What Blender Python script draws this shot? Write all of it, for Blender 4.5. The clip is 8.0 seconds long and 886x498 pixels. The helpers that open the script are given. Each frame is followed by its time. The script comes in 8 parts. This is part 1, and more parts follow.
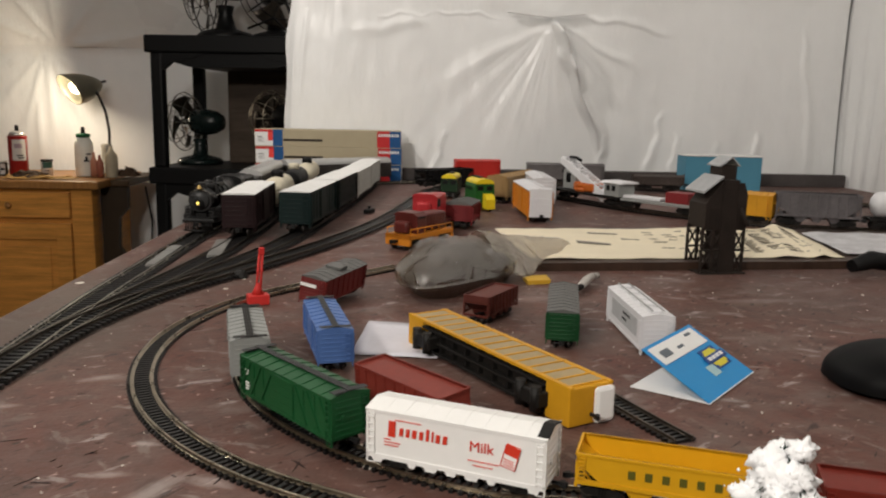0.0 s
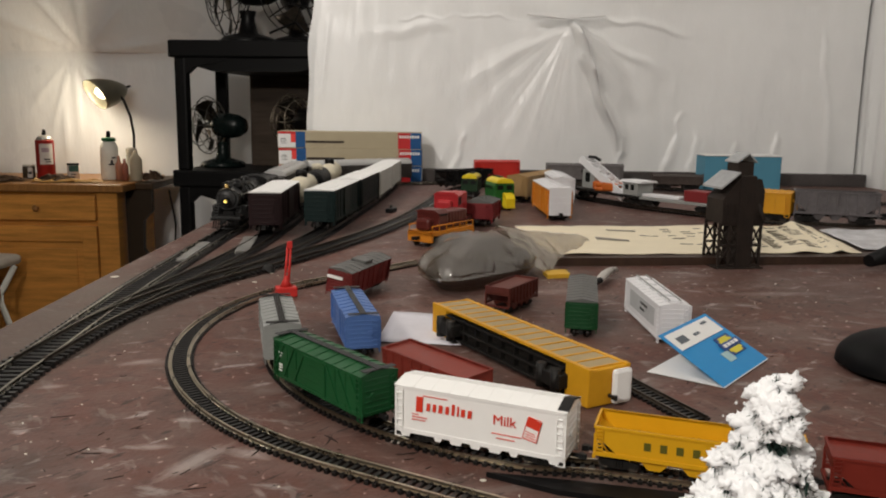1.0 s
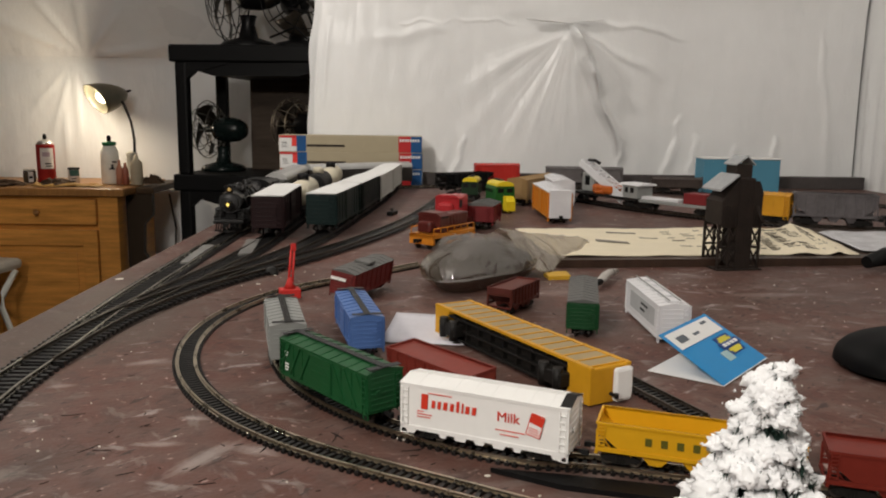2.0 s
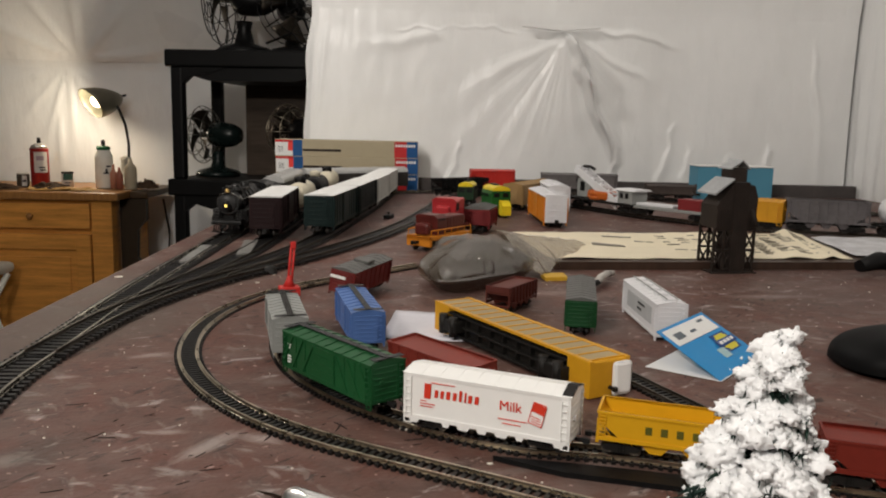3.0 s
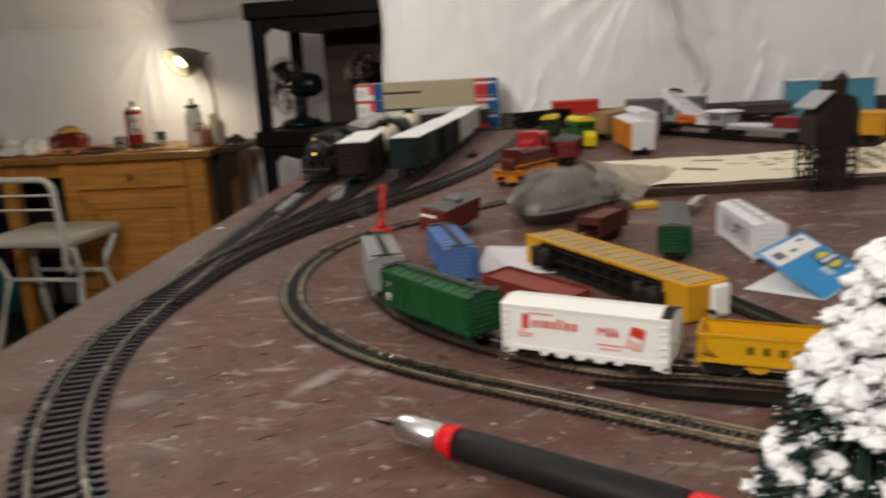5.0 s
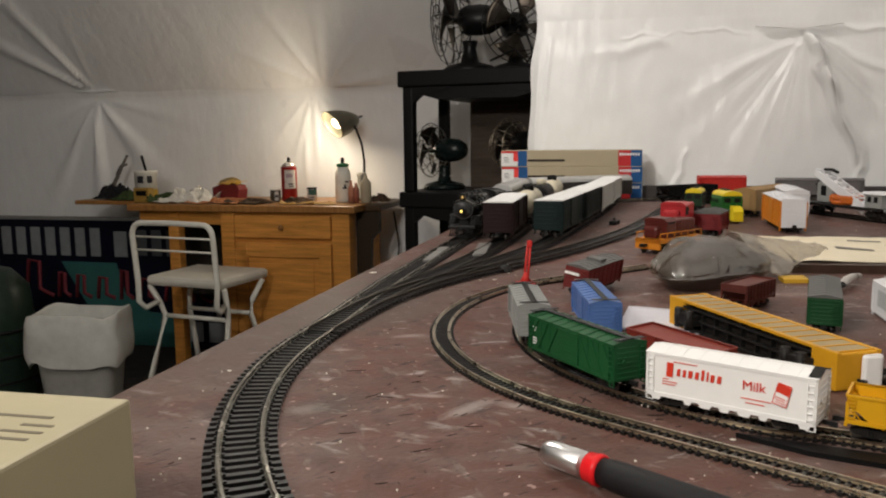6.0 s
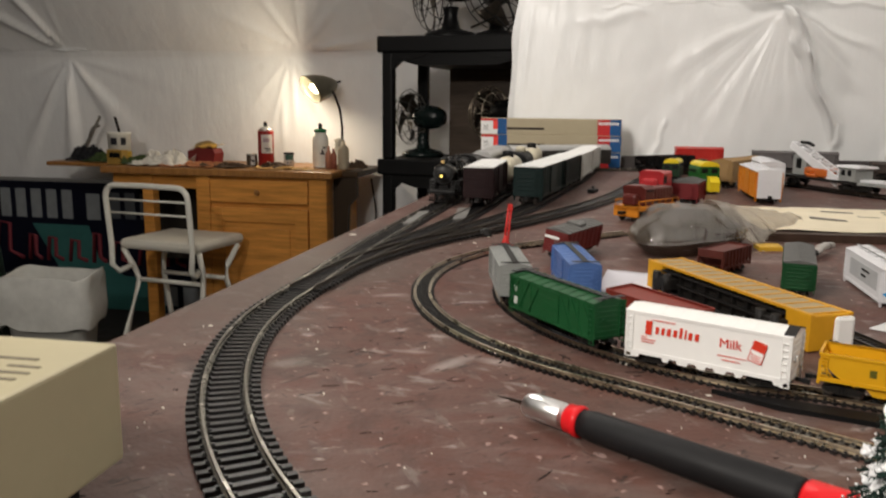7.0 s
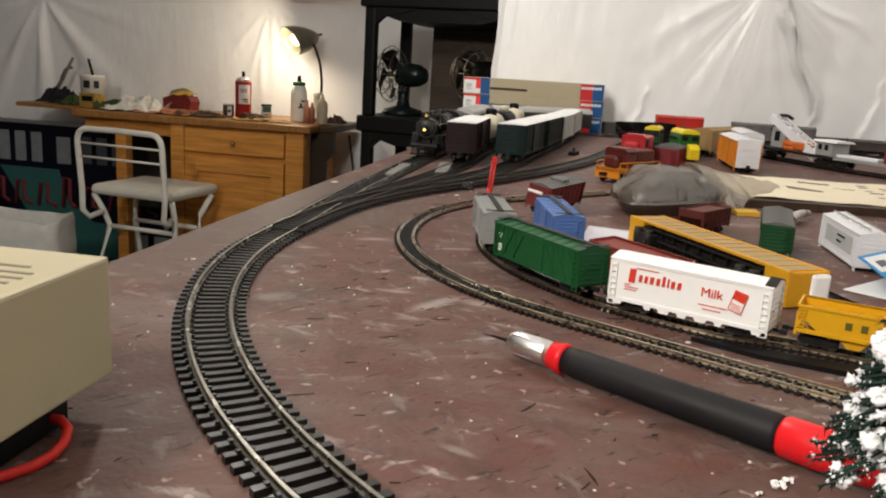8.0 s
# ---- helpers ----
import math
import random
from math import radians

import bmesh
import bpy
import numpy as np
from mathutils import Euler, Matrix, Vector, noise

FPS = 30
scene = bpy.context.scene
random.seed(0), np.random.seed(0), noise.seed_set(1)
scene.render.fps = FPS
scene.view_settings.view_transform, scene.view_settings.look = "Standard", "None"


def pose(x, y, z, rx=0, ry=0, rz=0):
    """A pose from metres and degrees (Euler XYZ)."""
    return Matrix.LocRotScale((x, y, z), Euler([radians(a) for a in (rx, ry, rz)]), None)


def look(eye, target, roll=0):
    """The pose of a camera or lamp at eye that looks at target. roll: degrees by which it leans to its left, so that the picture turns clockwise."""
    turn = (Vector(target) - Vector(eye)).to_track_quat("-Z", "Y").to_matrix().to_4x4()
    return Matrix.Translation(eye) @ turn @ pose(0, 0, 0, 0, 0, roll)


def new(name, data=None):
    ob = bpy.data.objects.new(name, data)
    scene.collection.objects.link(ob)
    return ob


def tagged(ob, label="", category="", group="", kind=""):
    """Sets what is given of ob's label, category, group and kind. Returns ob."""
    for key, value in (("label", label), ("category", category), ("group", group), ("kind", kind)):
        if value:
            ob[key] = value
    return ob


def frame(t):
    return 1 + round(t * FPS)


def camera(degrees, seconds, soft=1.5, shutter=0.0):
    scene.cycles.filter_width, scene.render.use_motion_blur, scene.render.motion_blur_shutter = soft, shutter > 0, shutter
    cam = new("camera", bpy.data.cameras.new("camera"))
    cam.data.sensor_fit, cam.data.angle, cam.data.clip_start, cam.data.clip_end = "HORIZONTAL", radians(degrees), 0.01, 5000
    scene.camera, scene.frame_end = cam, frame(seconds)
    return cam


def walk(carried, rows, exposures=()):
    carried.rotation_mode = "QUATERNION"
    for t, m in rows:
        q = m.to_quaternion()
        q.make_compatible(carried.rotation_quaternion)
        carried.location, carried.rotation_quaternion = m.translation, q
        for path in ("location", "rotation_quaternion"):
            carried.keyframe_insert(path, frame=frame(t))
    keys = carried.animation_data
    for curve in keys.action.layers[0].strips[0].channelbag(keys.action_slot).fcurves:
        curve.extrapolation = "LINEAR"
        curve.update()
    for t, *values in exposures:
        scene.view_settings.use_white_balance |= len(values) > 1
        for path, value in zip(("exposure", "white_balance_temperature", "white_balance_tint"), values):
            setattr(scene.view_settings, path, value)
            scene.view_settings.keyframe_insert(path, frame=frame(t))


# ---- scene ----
# A model railway on a big painted table in a plastic-lined attic room.
# z = 0 is the table top; x runs along the back wall, y towards it.
PATH = [
    (0, (0.0131, -0.0070, 0.1457), (0.1122, 1.9605, -0.1997), 1.19),
    (0.5, (0.0140, -0.0180, 0.1461), (0.0564, 1.9487, -0.2146), 0.06),
    (1, (0.0100, -0.0257, 0.1411), (0.0612, 1.9450, -0.1960), 0.88),
    (1.5, (0.0091, -0.0291, 0.1422), (0.0555, 1.9428, -0.1888), 0.66),
    (3, (0.0029, -0.0382, 0.1340), (0.0736, 1.9371, -0.1713), 1.29),
    (3.5, (0.0008, -0.0396, 0.1316), (0.0739, 1.9382, -0.1564), 1.50),
    (4, (-0.0012, -0.0385, 0.1266), (0.0815, 1.9413, -0.1446), 2.56),
    (4.5, (-0.0012, -0.0410, 0.1284), (0.0784, 1.9397, -0.1367), 2.20),
    (4.7, (-0.0012, -0.0410, 0.1284), (0.0784, 1.9397, -0.1367), 2.20),
    (4.8, (-0.0007, -0.0422, 0.1300), (0.0199, 1.9267, -0.2207), 0.30),
    (4.9, (-0.0003, -0.0433, 0.1316), (-0.0516, 1.9145, -0.2740), -1.60),
    (5, (0.0000, -0.0442, 0.1330), (-0.1459, 1.8983, -0.3201), -3.09),
    (5.2, (-0.0027, -0.0517, 0.1307), (-0.2630, 1.8945, -0.2494), -2.21),
    (6.3, (-0.0082, -0.0786, 0.1265), (-0.4902, 1.8435, -0.1440), -0.88),
    (6.5, (-0.0085, -0.0793, 0.1269), (-0.4784, 1.8434, -0.1601), -0.90),
    (7, (-0.0111, -0.0786, 0.1208), (-0.4158, 1.8485, -0.2290), 0.64),
    (7.5, (-0.0148, -0.0780, 0.1156), (-0.3591, 1.8450, -0.3130), 2.00),
    (8, (-0.0173, -0.0828, 0.1100), (-0.3486, 1.8403, -0.3277), 3.56),
]
cam = camera(58.3, 8.0, soft=2.0, shutter=0.5)
walk(cam, [(t, look(eye, target, roll)) for t, eye, target, roll in PATH], [(0.0, -0.24), (1.0, -0.33), (4.7, -0.28), (6.3, -0.12), (7.0, -0.04), (7.5, 0.10), (8.0, 0.14)])
FLOOR = -0.90

# ---- light: ceiling bulb behind the viewer to the left, added back-wall fill, desk lamp ----
world = bpy.data.worlds.new("room_world")
world.use_nodes = True
world.node_tree.nodes["Background"].inputs[0].default_value = (0.9, 0.88, 0.82, 1)
world.node_tree.nodes["Background"].inputs[1].default_value = 0.006
scene.world = world


def lamp(name, kind, energy, color, place, size=0.1, target=None):
    data = bpy.data.lights.new(name, kind)
    data.energy, data.color = energy, color
    if kind == "AREA":
        data.size = size
    else:
        data.shadow_soft_size = size
    ob = new(name, data)
    ob.matrix_world = look(place, target) if target else Matrix.Translation(place)
    return ob


lamp("ceiling_bulb", "POINT", 68, (1.0, 0.928, 0.848), (-0.72, -0.78, 0.86), 0.09)
# added fill light with no known lamp; brightens the back wall and roofs
lamp("back_wall_fill", "POINT", 18, (1.0, 0.928, 0.848), (-0.55, 1.02, 0.86), 0.05)
lamp("desk_lamp_light", "POINT", 4.6, (1.0, 0.85, 0.63), (-1.326, 3.209, 0.172), 0.03)


# ---- materials ----
def shade(name, color, rough=0.5, metal=0.0, var=0.12, scale=30.0, bump=0.0, bscale=200.0, spec=0.25, rand=0.0, dirt=None, dscale=8.0, damount=0.5, stretch=(1, 1, 1), trans=0.0, alpha=1.0, coat=0.0, dsharp=0.12):
    """A surface with variation at two scales, optional dirt patches, bump and per-object variation."""
    m = bpy.data.materials.new(name)
    m.use_nodes = True
    nt = m.node_tree
    N, L = nt.nodes, nt.links
    b = N["Principled BSDF"]
    b.inputs["Roughness"].default_value = rough
    b.inputs["Metallic"].default_value = metal
    b.inputs["Specular IOR Level"].default_value = spec
    b.inputs["Transmission Weight"].default_value = trans
    b.inputs["Alpha"].default_value = alpha
    b.inputs["Coat Weight"].default_value = coat
    tc = N.new("ShaderNodeTexCoord")
    mp = N.new("ShaderNodeMapping")
    mp.inputs["Scale"].default_value = stretch
    L.new(tc.outputs["Object"], mp.inputs["Vector"])
    n1 = N.new("ShaderNodeTexNoise")
    n1.inputs["Scale"].default_value, n1.inputs["Detail"].default_value = scale, 5
    n2 = N.new("ShaderNodeTexNoise")
    n2.inputs["Scale"].default_value, n2.inputs["Detail"].default_value = scale * 9, 3
    L.new(mp.outputs[0], n1.inputs["Vector"])
    L.new(mp.outputs[0], n2.inputs["Vector"])
    add = N.new("ShaderNodeMath")
    add.operation = "MULTIPLY_ADD"
    L.new(n2.outputs["Fac"], add.inputs[0])
    add.inputs[1].default_value = 0.4
    L.new(n1.outputs["Fac"], add.inputs[2])
    ramp = N.new("ShaderNodeValToRGB")
    ramp.color_ramp.elements[0].position, ramp.color_ramp.elements[1].position = 0.35, 1.0
    ramp.color_ramp.elements[0].color = (*[c * (1 - var) for c in color], 1)
    ramp.color_ramp.elements[1].color = (*[min(1, c * (1 + var)) for c in color], 1)
    L.new(add.outputs[0], ramp.inputs["Fac"])
    out = ramp.outputs["Color"]
    if dirt:
        n3 = N.new("ShaderNodeTexNoise")
        n3.inputs["Scale"].default_value, n3.inputs["Detail"].default_value, n3.inputs["Roughness"].default_value = dscale, 6, 0.65
        L.new(mp.outputs[0], n3.inputs["Vector"])
        r3 = N.new("ShaderNodeMapRange")
        r3.inputs["From Min"].default_value, r3.inputs["From Max"].default_value = 0.55, 0.55 + dsharp
        r3.inputs["To Max"].default_value = damount
        L.new(n3.outputs["Fac"], r3.inputs["Value"])
        mix = N.new("ShaderNodeMix")
        mix.data_type = "RGBA"
        L.new(r3.outputs[0], mix.inputs[0])
        L.new(out, mix.inputs[6])
        mix.inputs[7].default_value = (*dirt, 1)
        out = mix.outputs[2]
    if rand:
        oi = N.new("ShaderNodeObjectInfo")
        hs = N.new("ShaderNodeHueSaturation")
        mr = N.new("ShaderNodeMapRange")
        mr.inputs["To Min"].default_value, mr.inputs["To Max"].default_value = 1 - rand, 1 + rand
        L.new(oi.outputs["Random"], mr.inputs["Value"])
        L.new(mr.outputs[0], hs.inputs["Value"])
        L.new(out, hs.inputs["Color"])
        out = hs.outputs[0]
    L.new(out, b.inputs["Base Color"])
    rr = N.new("ShaderNodeMapRange")
    rr.inputs["To Min"].default_value, rr.inputs["To Max"].default_value = max(0.02, rough - 0.1), min(1, rough + 0.12)
    L.new(n1.outputs["Fac"], rr.inputs["Value"])
    L.new(rr.outputs[0], b.inputs["Roughness"])
    if bump:
        n4 = N.new("ShaderNodeTexNoise")
        n4.inputs["Scale"].default_value, n4.inputs["Detail"].default_value = bscale, 4
        L.new(mp.outputs[0], n4.inputs["Vector"])
        bp = N.new("ShaderNodeBump")
        bp.inputs["Strength"].default_value, bp.inputs["Distance"].default_value = bump, 0.001
        L.new(n4.outputs["Fac"], bp.inputs["Height"])
        L.new(bp.outputs[0], b.inputs["Normal"])
    return m


def glow(name, color, strength):
    m = bpy.data.materials.new(name)
    m.use_nodes = True
    b = m.node_tree.nodes["Principled BSDF"]
    b.inputs["Base Color"].default_value = (*color, 1)
    b.inputs["Emission Color"].default_value = (*color, 1)
    b.inputs["Emission Strength"].default_value = strength
    return m


def table_paint():
    """Brown-maroon board paint, scuffed, with pale plaster streaks and grey dust."""
    m = shade("table_paint", (0.118, 0.049, 0.037), 0.48, var=0.3, scale=9, bump=0.35, bscale=350, spec=0.15)
    nt = m.node_tree
    N, L = nt.nodes, nt.links
    b = N["Principled BSDF"]
    base = b.inputs["Base Color"].links[0].from_socket
    tc = N.new("ShaderNodeTexCoord")

    def layer(base, sx, sy, turn, scale, lo, hi, amount, color, detail=6, seed=0.0):
        color = [q * 0.88 for q in color]
        mp = N.new("ShaderNodeMapping")
        mp.vector_type = "TEXTURE"
        mp.inputs["Scale"].default_value = (1 / sx, 1 / sy, 1)
        mp.inputs["Rotation"].default_value = (0, 0, radians(turn))
        mp.inputs["Location"].default_value = (seed, seed * 1.7, 0)
        n = N.new("ShaderNodeTexNoise")
        n.inputs["Scale"].default_value, n.inputs["Detail"].default_value, n.inputs["Roughness"].default_value = scale, detail, 0.6
        r = N.new("ShaderNodeMapRange")
        r.inputs["From Min"].default_value, r.inputs["From Max"].default_value, r.inputs["To Max"].default_value = lo, hi, amount
        mix = N.new("ShaderNodeMix")
        mix.data_type = "RGBA"
        L.new(tc.outputs["Object"], mp.inputs["Vector"])
        L.new(mp.outputs[0], n.inputs["Vector"])
        L.new(n.outputs["Fac"], r.inputs["Value"])
        L.new(r.outputs[0], mix.inputs[0])
        L.new(base, mix.inputs[6])
        mix.inputs[7].default_value = (*color, 1)
        return mix.outputs[2]

    base = layer(base, 1, 1.3, 30, 26, 0.38, 0.66, 0.75, (0.165, 0.108, 0.092), detail=12, seed=90.0)
    base = layer(base, 1, 1.5, -50, 48, 0.50, 0.66, 0.6, (0.070, 0.040, 0.034), detail=10, seed=95.0)
    out = layer(base, 1, 1, 0, 4, 0.42, 0.70, 0.6, (0.078, 0.054, 0.046))
    out = layer(out, 1, 1, 0, 17, 0.50, 0.72, 0.45, (0.17, 0.125, 0.11), seed=9.2)
    out = layer(out, 1, 1.6, 10, 6, 0.55, 0.72, 0.42, (0.25, 0.205, 0.185), detail=14, seed=83.0)
    out = layer(out, 1, 2.0, 20, 12, 0.58, 0.70, 0.45, (0.21, 0.17, 0.155), seed=3.1)
    out = layer(out, 1, 3.2, 18, 9, 0.58, 0.70, 0.36, (0.29, 0.22, 0.205), detail=10, seed=81.0)
    out = layer(out, 1, 2.6, -15, 26, 0.605, 0.68, 0.6, (0.38, 0.34, 0.32), detail=11, seed=7.7)
    out = layer(out, 1, 2.6, 35, 34, 0.625, 0.68, 0.65, (0.48, 0.42, 0.40), detail=9, seed=17.7)
    out = layer(out, 1, 1, 0, 150, 0.665, 0.71, 0.75, (0.50, 0.35, 0.32), detail=2, seed=1.3)
    out = layer(out, 1, 2.2, 20, 22, 0.585, 0.66, 0.34, (0.28, 0.235, 0.215), detail=13, seed=41.0)
    out = layer(out, 1, 2.8, -62, 34, 0.60, 0.66, 0.36, (0.30, 0.255, 0.235), detail=12, seed=52.0)
    out = layer(out, 1, 1, 0, 260, 0.66, 0.72, 0.5, (0.030, 0.018, 0.016), detail=3, seed=61.0)
    out = layer(out, 1, 7.0, 48, 60, 0.622, 0.66, 0.85, (0.022, 0.016, 0.014), detail=7, seed=71.0)
    out = layer(out, 1, 2.4, 60, 55, 0.62, 0.67, 0.8, (0.030, 0.022, 0.020), detail=8, seed=5.5)
    out = layer(out, 1, 6.0, -40, 70, 0.64, 0.69, 0.6, (0.03, 0.02, 0.018), detail=6, seed=25.5)
    # dusty grey margin, dark smudge, then single plaster smears and rubbed patches: place, half length, half width, turn, strength
    DUST, SMUDGE, PLASTER = (0.105, 0.086, 0.072, 1), (0.050, 0.040, 0.034, 1), (0.50, 0.44, 0.41, 1)
    for k, (sx, sy, rl, rw, turn, amount) in enumerate((
        (-0.24, 0.46, 0.42, 0.14, 78, 1.1), (-0.150, 0.270, 0.035, 0.020, 60, 0.9),
        (-0.082, 0.280, 0.027, 0.0075, 61, 0.75), (-0.098, 0.324, 0.010, 0.0035, -7, 0.75), (-0.104, 0.2945, 0.013, 0.0045, 2, 0.65), (-0.061, 0.2875, 0.014, 0.0065, -21, 0.6),
        (-0.1486, 0.4095, 0.017, 0.0060, 26, 0.65), (-0.157, 0.2626, 0.015, 0.010, 44, 0.32), (-0.1206, 0.244, 0.005, 0.0018, 7, 0.8), (-0.179, 0.368, 0.010, 0.0045, 13, 0.6),
        (-0.0723, 0.153, 0.0036, 0.0016, 44, 0.9), (-0.050, 0.2535, 0.007, 0.0022, -55, 0.5), (-0.1058, 0.1664, 0.003, 0.0014, 7, 0.9), (-0.046, 0.133, 0.009, 0.0030, -25, 0.45),
        (-0.130, 0.225, 0.005, 0.0020, 12, 0.7), (0.115, 0.60, 0.05, 0.012, 10, 0.3), (0.30, 0.60, 0.06, 0.010, 4, 0.3), (-0.02, 0.56, 0.03, 0.010, 30, 0.3),
    )):
        mp = N.new("ShaderNodeMapping")
        mp.vector_type = "TEXTURE"
        mp.inputs["Location"].default_value = (sx, sy, 0)
        mp.inputs["Rotation"].default_value = (0, 0, radians(turn))
        mp.inputs["Scale"].default_value = (rl * 1.35, rw * 1.35, 1)
        nz = N.new("ShaderNodeTexNoise")
        nz.inputs["Scale"].default_value, nz.inputs["Detail"].default_value, nz.inputs["Roughness"].default_value = 2.6, 10, 0.75
        gr = N.new("ShaderNodeTexGradient")
        gr.gradient_type = "SPHERICAL"
        ad = N.new("ShaderNodeMath")
        ad.operation = "ADD"
        mr = N.new("ShaderNodeMapRange")
        mr.inputs["From Min"].default_value, mr.inputs["From Max"].default_value, mr.inputs["To Max"].default_value = 0.86, 1.32, amount * 0.62
        mx = N.new("ShaderNodeMix")
        mx.data_type = "RGBA"
        off = N.new("ShaderNodeVectorMath")
        off.inputs[1].default_value = (k * 3.7, k * 1.9, 0)
        L.new(tc.outputs["Object"], mp.inputs["Vector"])
        L.new(mp.outputs[0], gr.inputs["Vector"])
        L.new(mp.outputs[0], off.inputs[0])
        L.new(off.outputs[0], nz.inputs["Vector"])
        L.new(gr.outputs["Fac"], ad.inputs[0])
        L.new(nz.outputs["Fac"], ad.inputs[1])
        L.new(ad.outputs[0], mr.inputs["Value"])
        L.new(mr.outputs[0], mx.inputs[0])
        L.new(out, mx.inputs[6])
        mx.inputs[7].default_value = DUST if k == 0 else SMUDGE if k == 1 else PLASTER
        out = mx.outputs[2]
    L.new(out, b.inputs["Base Color"])
    return m


def plastic_sheet():
    """Milky polythene sheeting: pale, softly glossy, with fine creases."""
    m = shade("plastic_sheet", (0.870, 0.876, 0.872), 0.30, var=0.05, scale=2.2, spec=0.5, bump=0.0)
    nt = m.node_tree
    N, L = nt.nodes, nt.links
    tc = N.new("ShaderNodeTexCoord")
    mp = N.new("ShaderNodeMapping")
    mp.inputs["Scale"].default_value = (1.0, 1.0, 0.35)
    n = N.new("ShaderNodeTexNoise")
    n.inputs["Scale"].default_value, n.inputs["Detail"].default_value = 9, 5
    bp = N.new("ShaderNodeBump")
    bp.inputs["Strength"].default_value, bp.inputs["Distance"].default_value = 0.5, 0.02
    L.new(tc.outputs["Object"], mp.inputs["Vector"])
    L.new(mp.outputs[0], n.inputs["Vector"])
    L.new(n.outputs["Fac"], bp.inputs["Height"])
    rn = N.new("ShaderNodeTexNoise")
    rn.noise_type = "RIDGED_MULTIFRACTAL"
    rn.inputs["Scale"].default_value, rn.inputs["Detail"].default_value, rn.inputs["Distortion"].default_value = 2.6, 3, 0.6
    m2, b2 = N.new("ShaderNodeMapping"), N.new("ShaderNodeBump")
    m2.inputs["Scale"].default_value, m2.inputs["Rotation"].default_value = (1.0, 1.0, 0.45), (0, radians(24), 0)
    b2.inputs["Strength"].default_value, b2.inputs["Distance"].default_value = 0.22, 0.010
    L.new(tc.outputs["Object"], m2.inputs["Vector"])
    L.new(m2.outputs[0], rn.inputs["Vector"])
    L.new(rn.outputs["Fac"], b2.inputs["Height"])
    L.new(bp.outputs[0], b2.inputs["Normal"])
    L.new(b2.outputs[0], N["Principled BSDF"].inputs["Normal"])
    return m


def clear_film(name="bag_film", haze=0.06):
    """Thin clear plastic: mostly see-through, with sharp glints and a faint haze."""
    m = bpy.data.materials.new(name)
    m.use_nodes = True
    nt = m.node_tree
    N, L = nt.nodes, nt.links
    N.remove(N["Principled BSDF"])
    tr, gl, df = N.new("ShaderNodeBsdfTransparent"), N.new("ShaderNodeBsdfGlossy"), N.new("ShaderNodeBsdfDiffuse")
    tr.inputs[0].default_value = (0.93, 0.90, 0.84, 1)
    gl.inputs["Roughness"].default_value = 0.05
    df.inputs[0].default_value = (0.50, 0.38, 0.25, 1)
    tc, nz, bp = N.new("ShaderNodeTexCoord"), N.new("ShaderNodeTexNoise"), N.new("ShaderNodeBump")
    nz.inputs["Scale"].default_value, nz.inputs["Detail"].default_value, nz.inputs["Distortion"].default_value = 1.0, 2, 0.8
    mp = N.new("ShaderNodeMapping")
    mp.inputs["Scale"].default_value = (150, 70, 34)
    bp.inputs["Strength"].default_value, bp.inputs["Distance"].default_value = 1.0, 0.0017
    L.new(tc.outputs["Object"], mp.inputs["Vector"])
    L.new(mp.outputs[0], nz.inputs["Vector"])
    L.new(nz.outputs["Fac"], bp.inputs["Height"])
    L.new(bp.outputs[0], gl.inputs["Normal"])
    lw = N.new("ShaderNodeLayerWeight")
    lw.inputs["Blend"].default_value = 0.22
    mr = N.new("ShaderNodeMapRange")
    mr.inputs["To Min"].default_value, mr.inputs["To Max"].default_value = 0.18, 0.56
    m1, m2 = N.new("ShaderNodeMixShader"), N.new("ShaderNodeMixShader")
    m1.inputs[0].default_value = haze
    L.new(lw.outputs["Fresnel"], mr.inputs["Value"])
    L.new(mr.outputs[0], m2.inputs[0])
    L.new(tr.outputs[0], m1.inputs[1])
    L.new(df.outputs[0], m1.inputs[2])
    L.new(m1.outputs[0], m2.inputs[1])
    L.new(gl.outputs[0], m2.inputs[2])
    L.new(m2.outputs[0], N["Material Output"].inputs["Surface"])
    return m


def wood(name, color, scale=6.0, stretch=(1, 1, 12), rough=0.38):
    return shade(name, color, rough, var=0.35, scale=scale, stretch=stretch, bump=0.1, bscale=60, dirt=[c * 0.45 for c in color], dscale=scale * 1.4, damount=0.35)


M = {}
M["table"] = table_paint()
M["sheet"] = plastic_sheet()
M["ply_edge"] = wood("ply_edge", (0.20, 0.14, 0.10), stretch=(1, 1, 30))
M["floor"] = shade("floor_boards", (0.030, 0.026, 0.024), 0.7, var=0.4, scale=4, dirt=(0.12, 0.11, 0.10), dscale=3)
# made up for the unseen walls, dark so they bounce little light
M["timber"] = wood("dark_unseen_wood", (0.10, 0.070, 0.045), scale=3)
M["pine"] = wood("honey_pine", (0.60, 0.265, 0.058))
M["pine_top"] = wood("honey_pine_top", (0.33, 0.155, 0.048), stretch=(12, 1, 1))
M["black_plastic"] = shade("black_plastic", (0.0042, 0.0042, 0.0045), 0.5, var=0.25, scale=20, bump=0.15, spec=0.2)
M["black_metal"] = shade("black_metal", (0.005, 0.005, 0.0055), 0.38, var=0.3, scale=60)
M["tie"] = shade("tie_plastic", (0.009, 0.0085, 0.0085), 0.32, spec=0.4, var=0.3, scale=300, rand=0.35)
M["rail"] = shade("nickel_rail", (0.38, 0.36, 0.31), 0.24, 1.0, var=0.2, scale=120)
M["rail_n"] = shade("worn_rail", (0.50, 0.44, 0.34), 0.28, 1.0, var=0.35, scale=90)
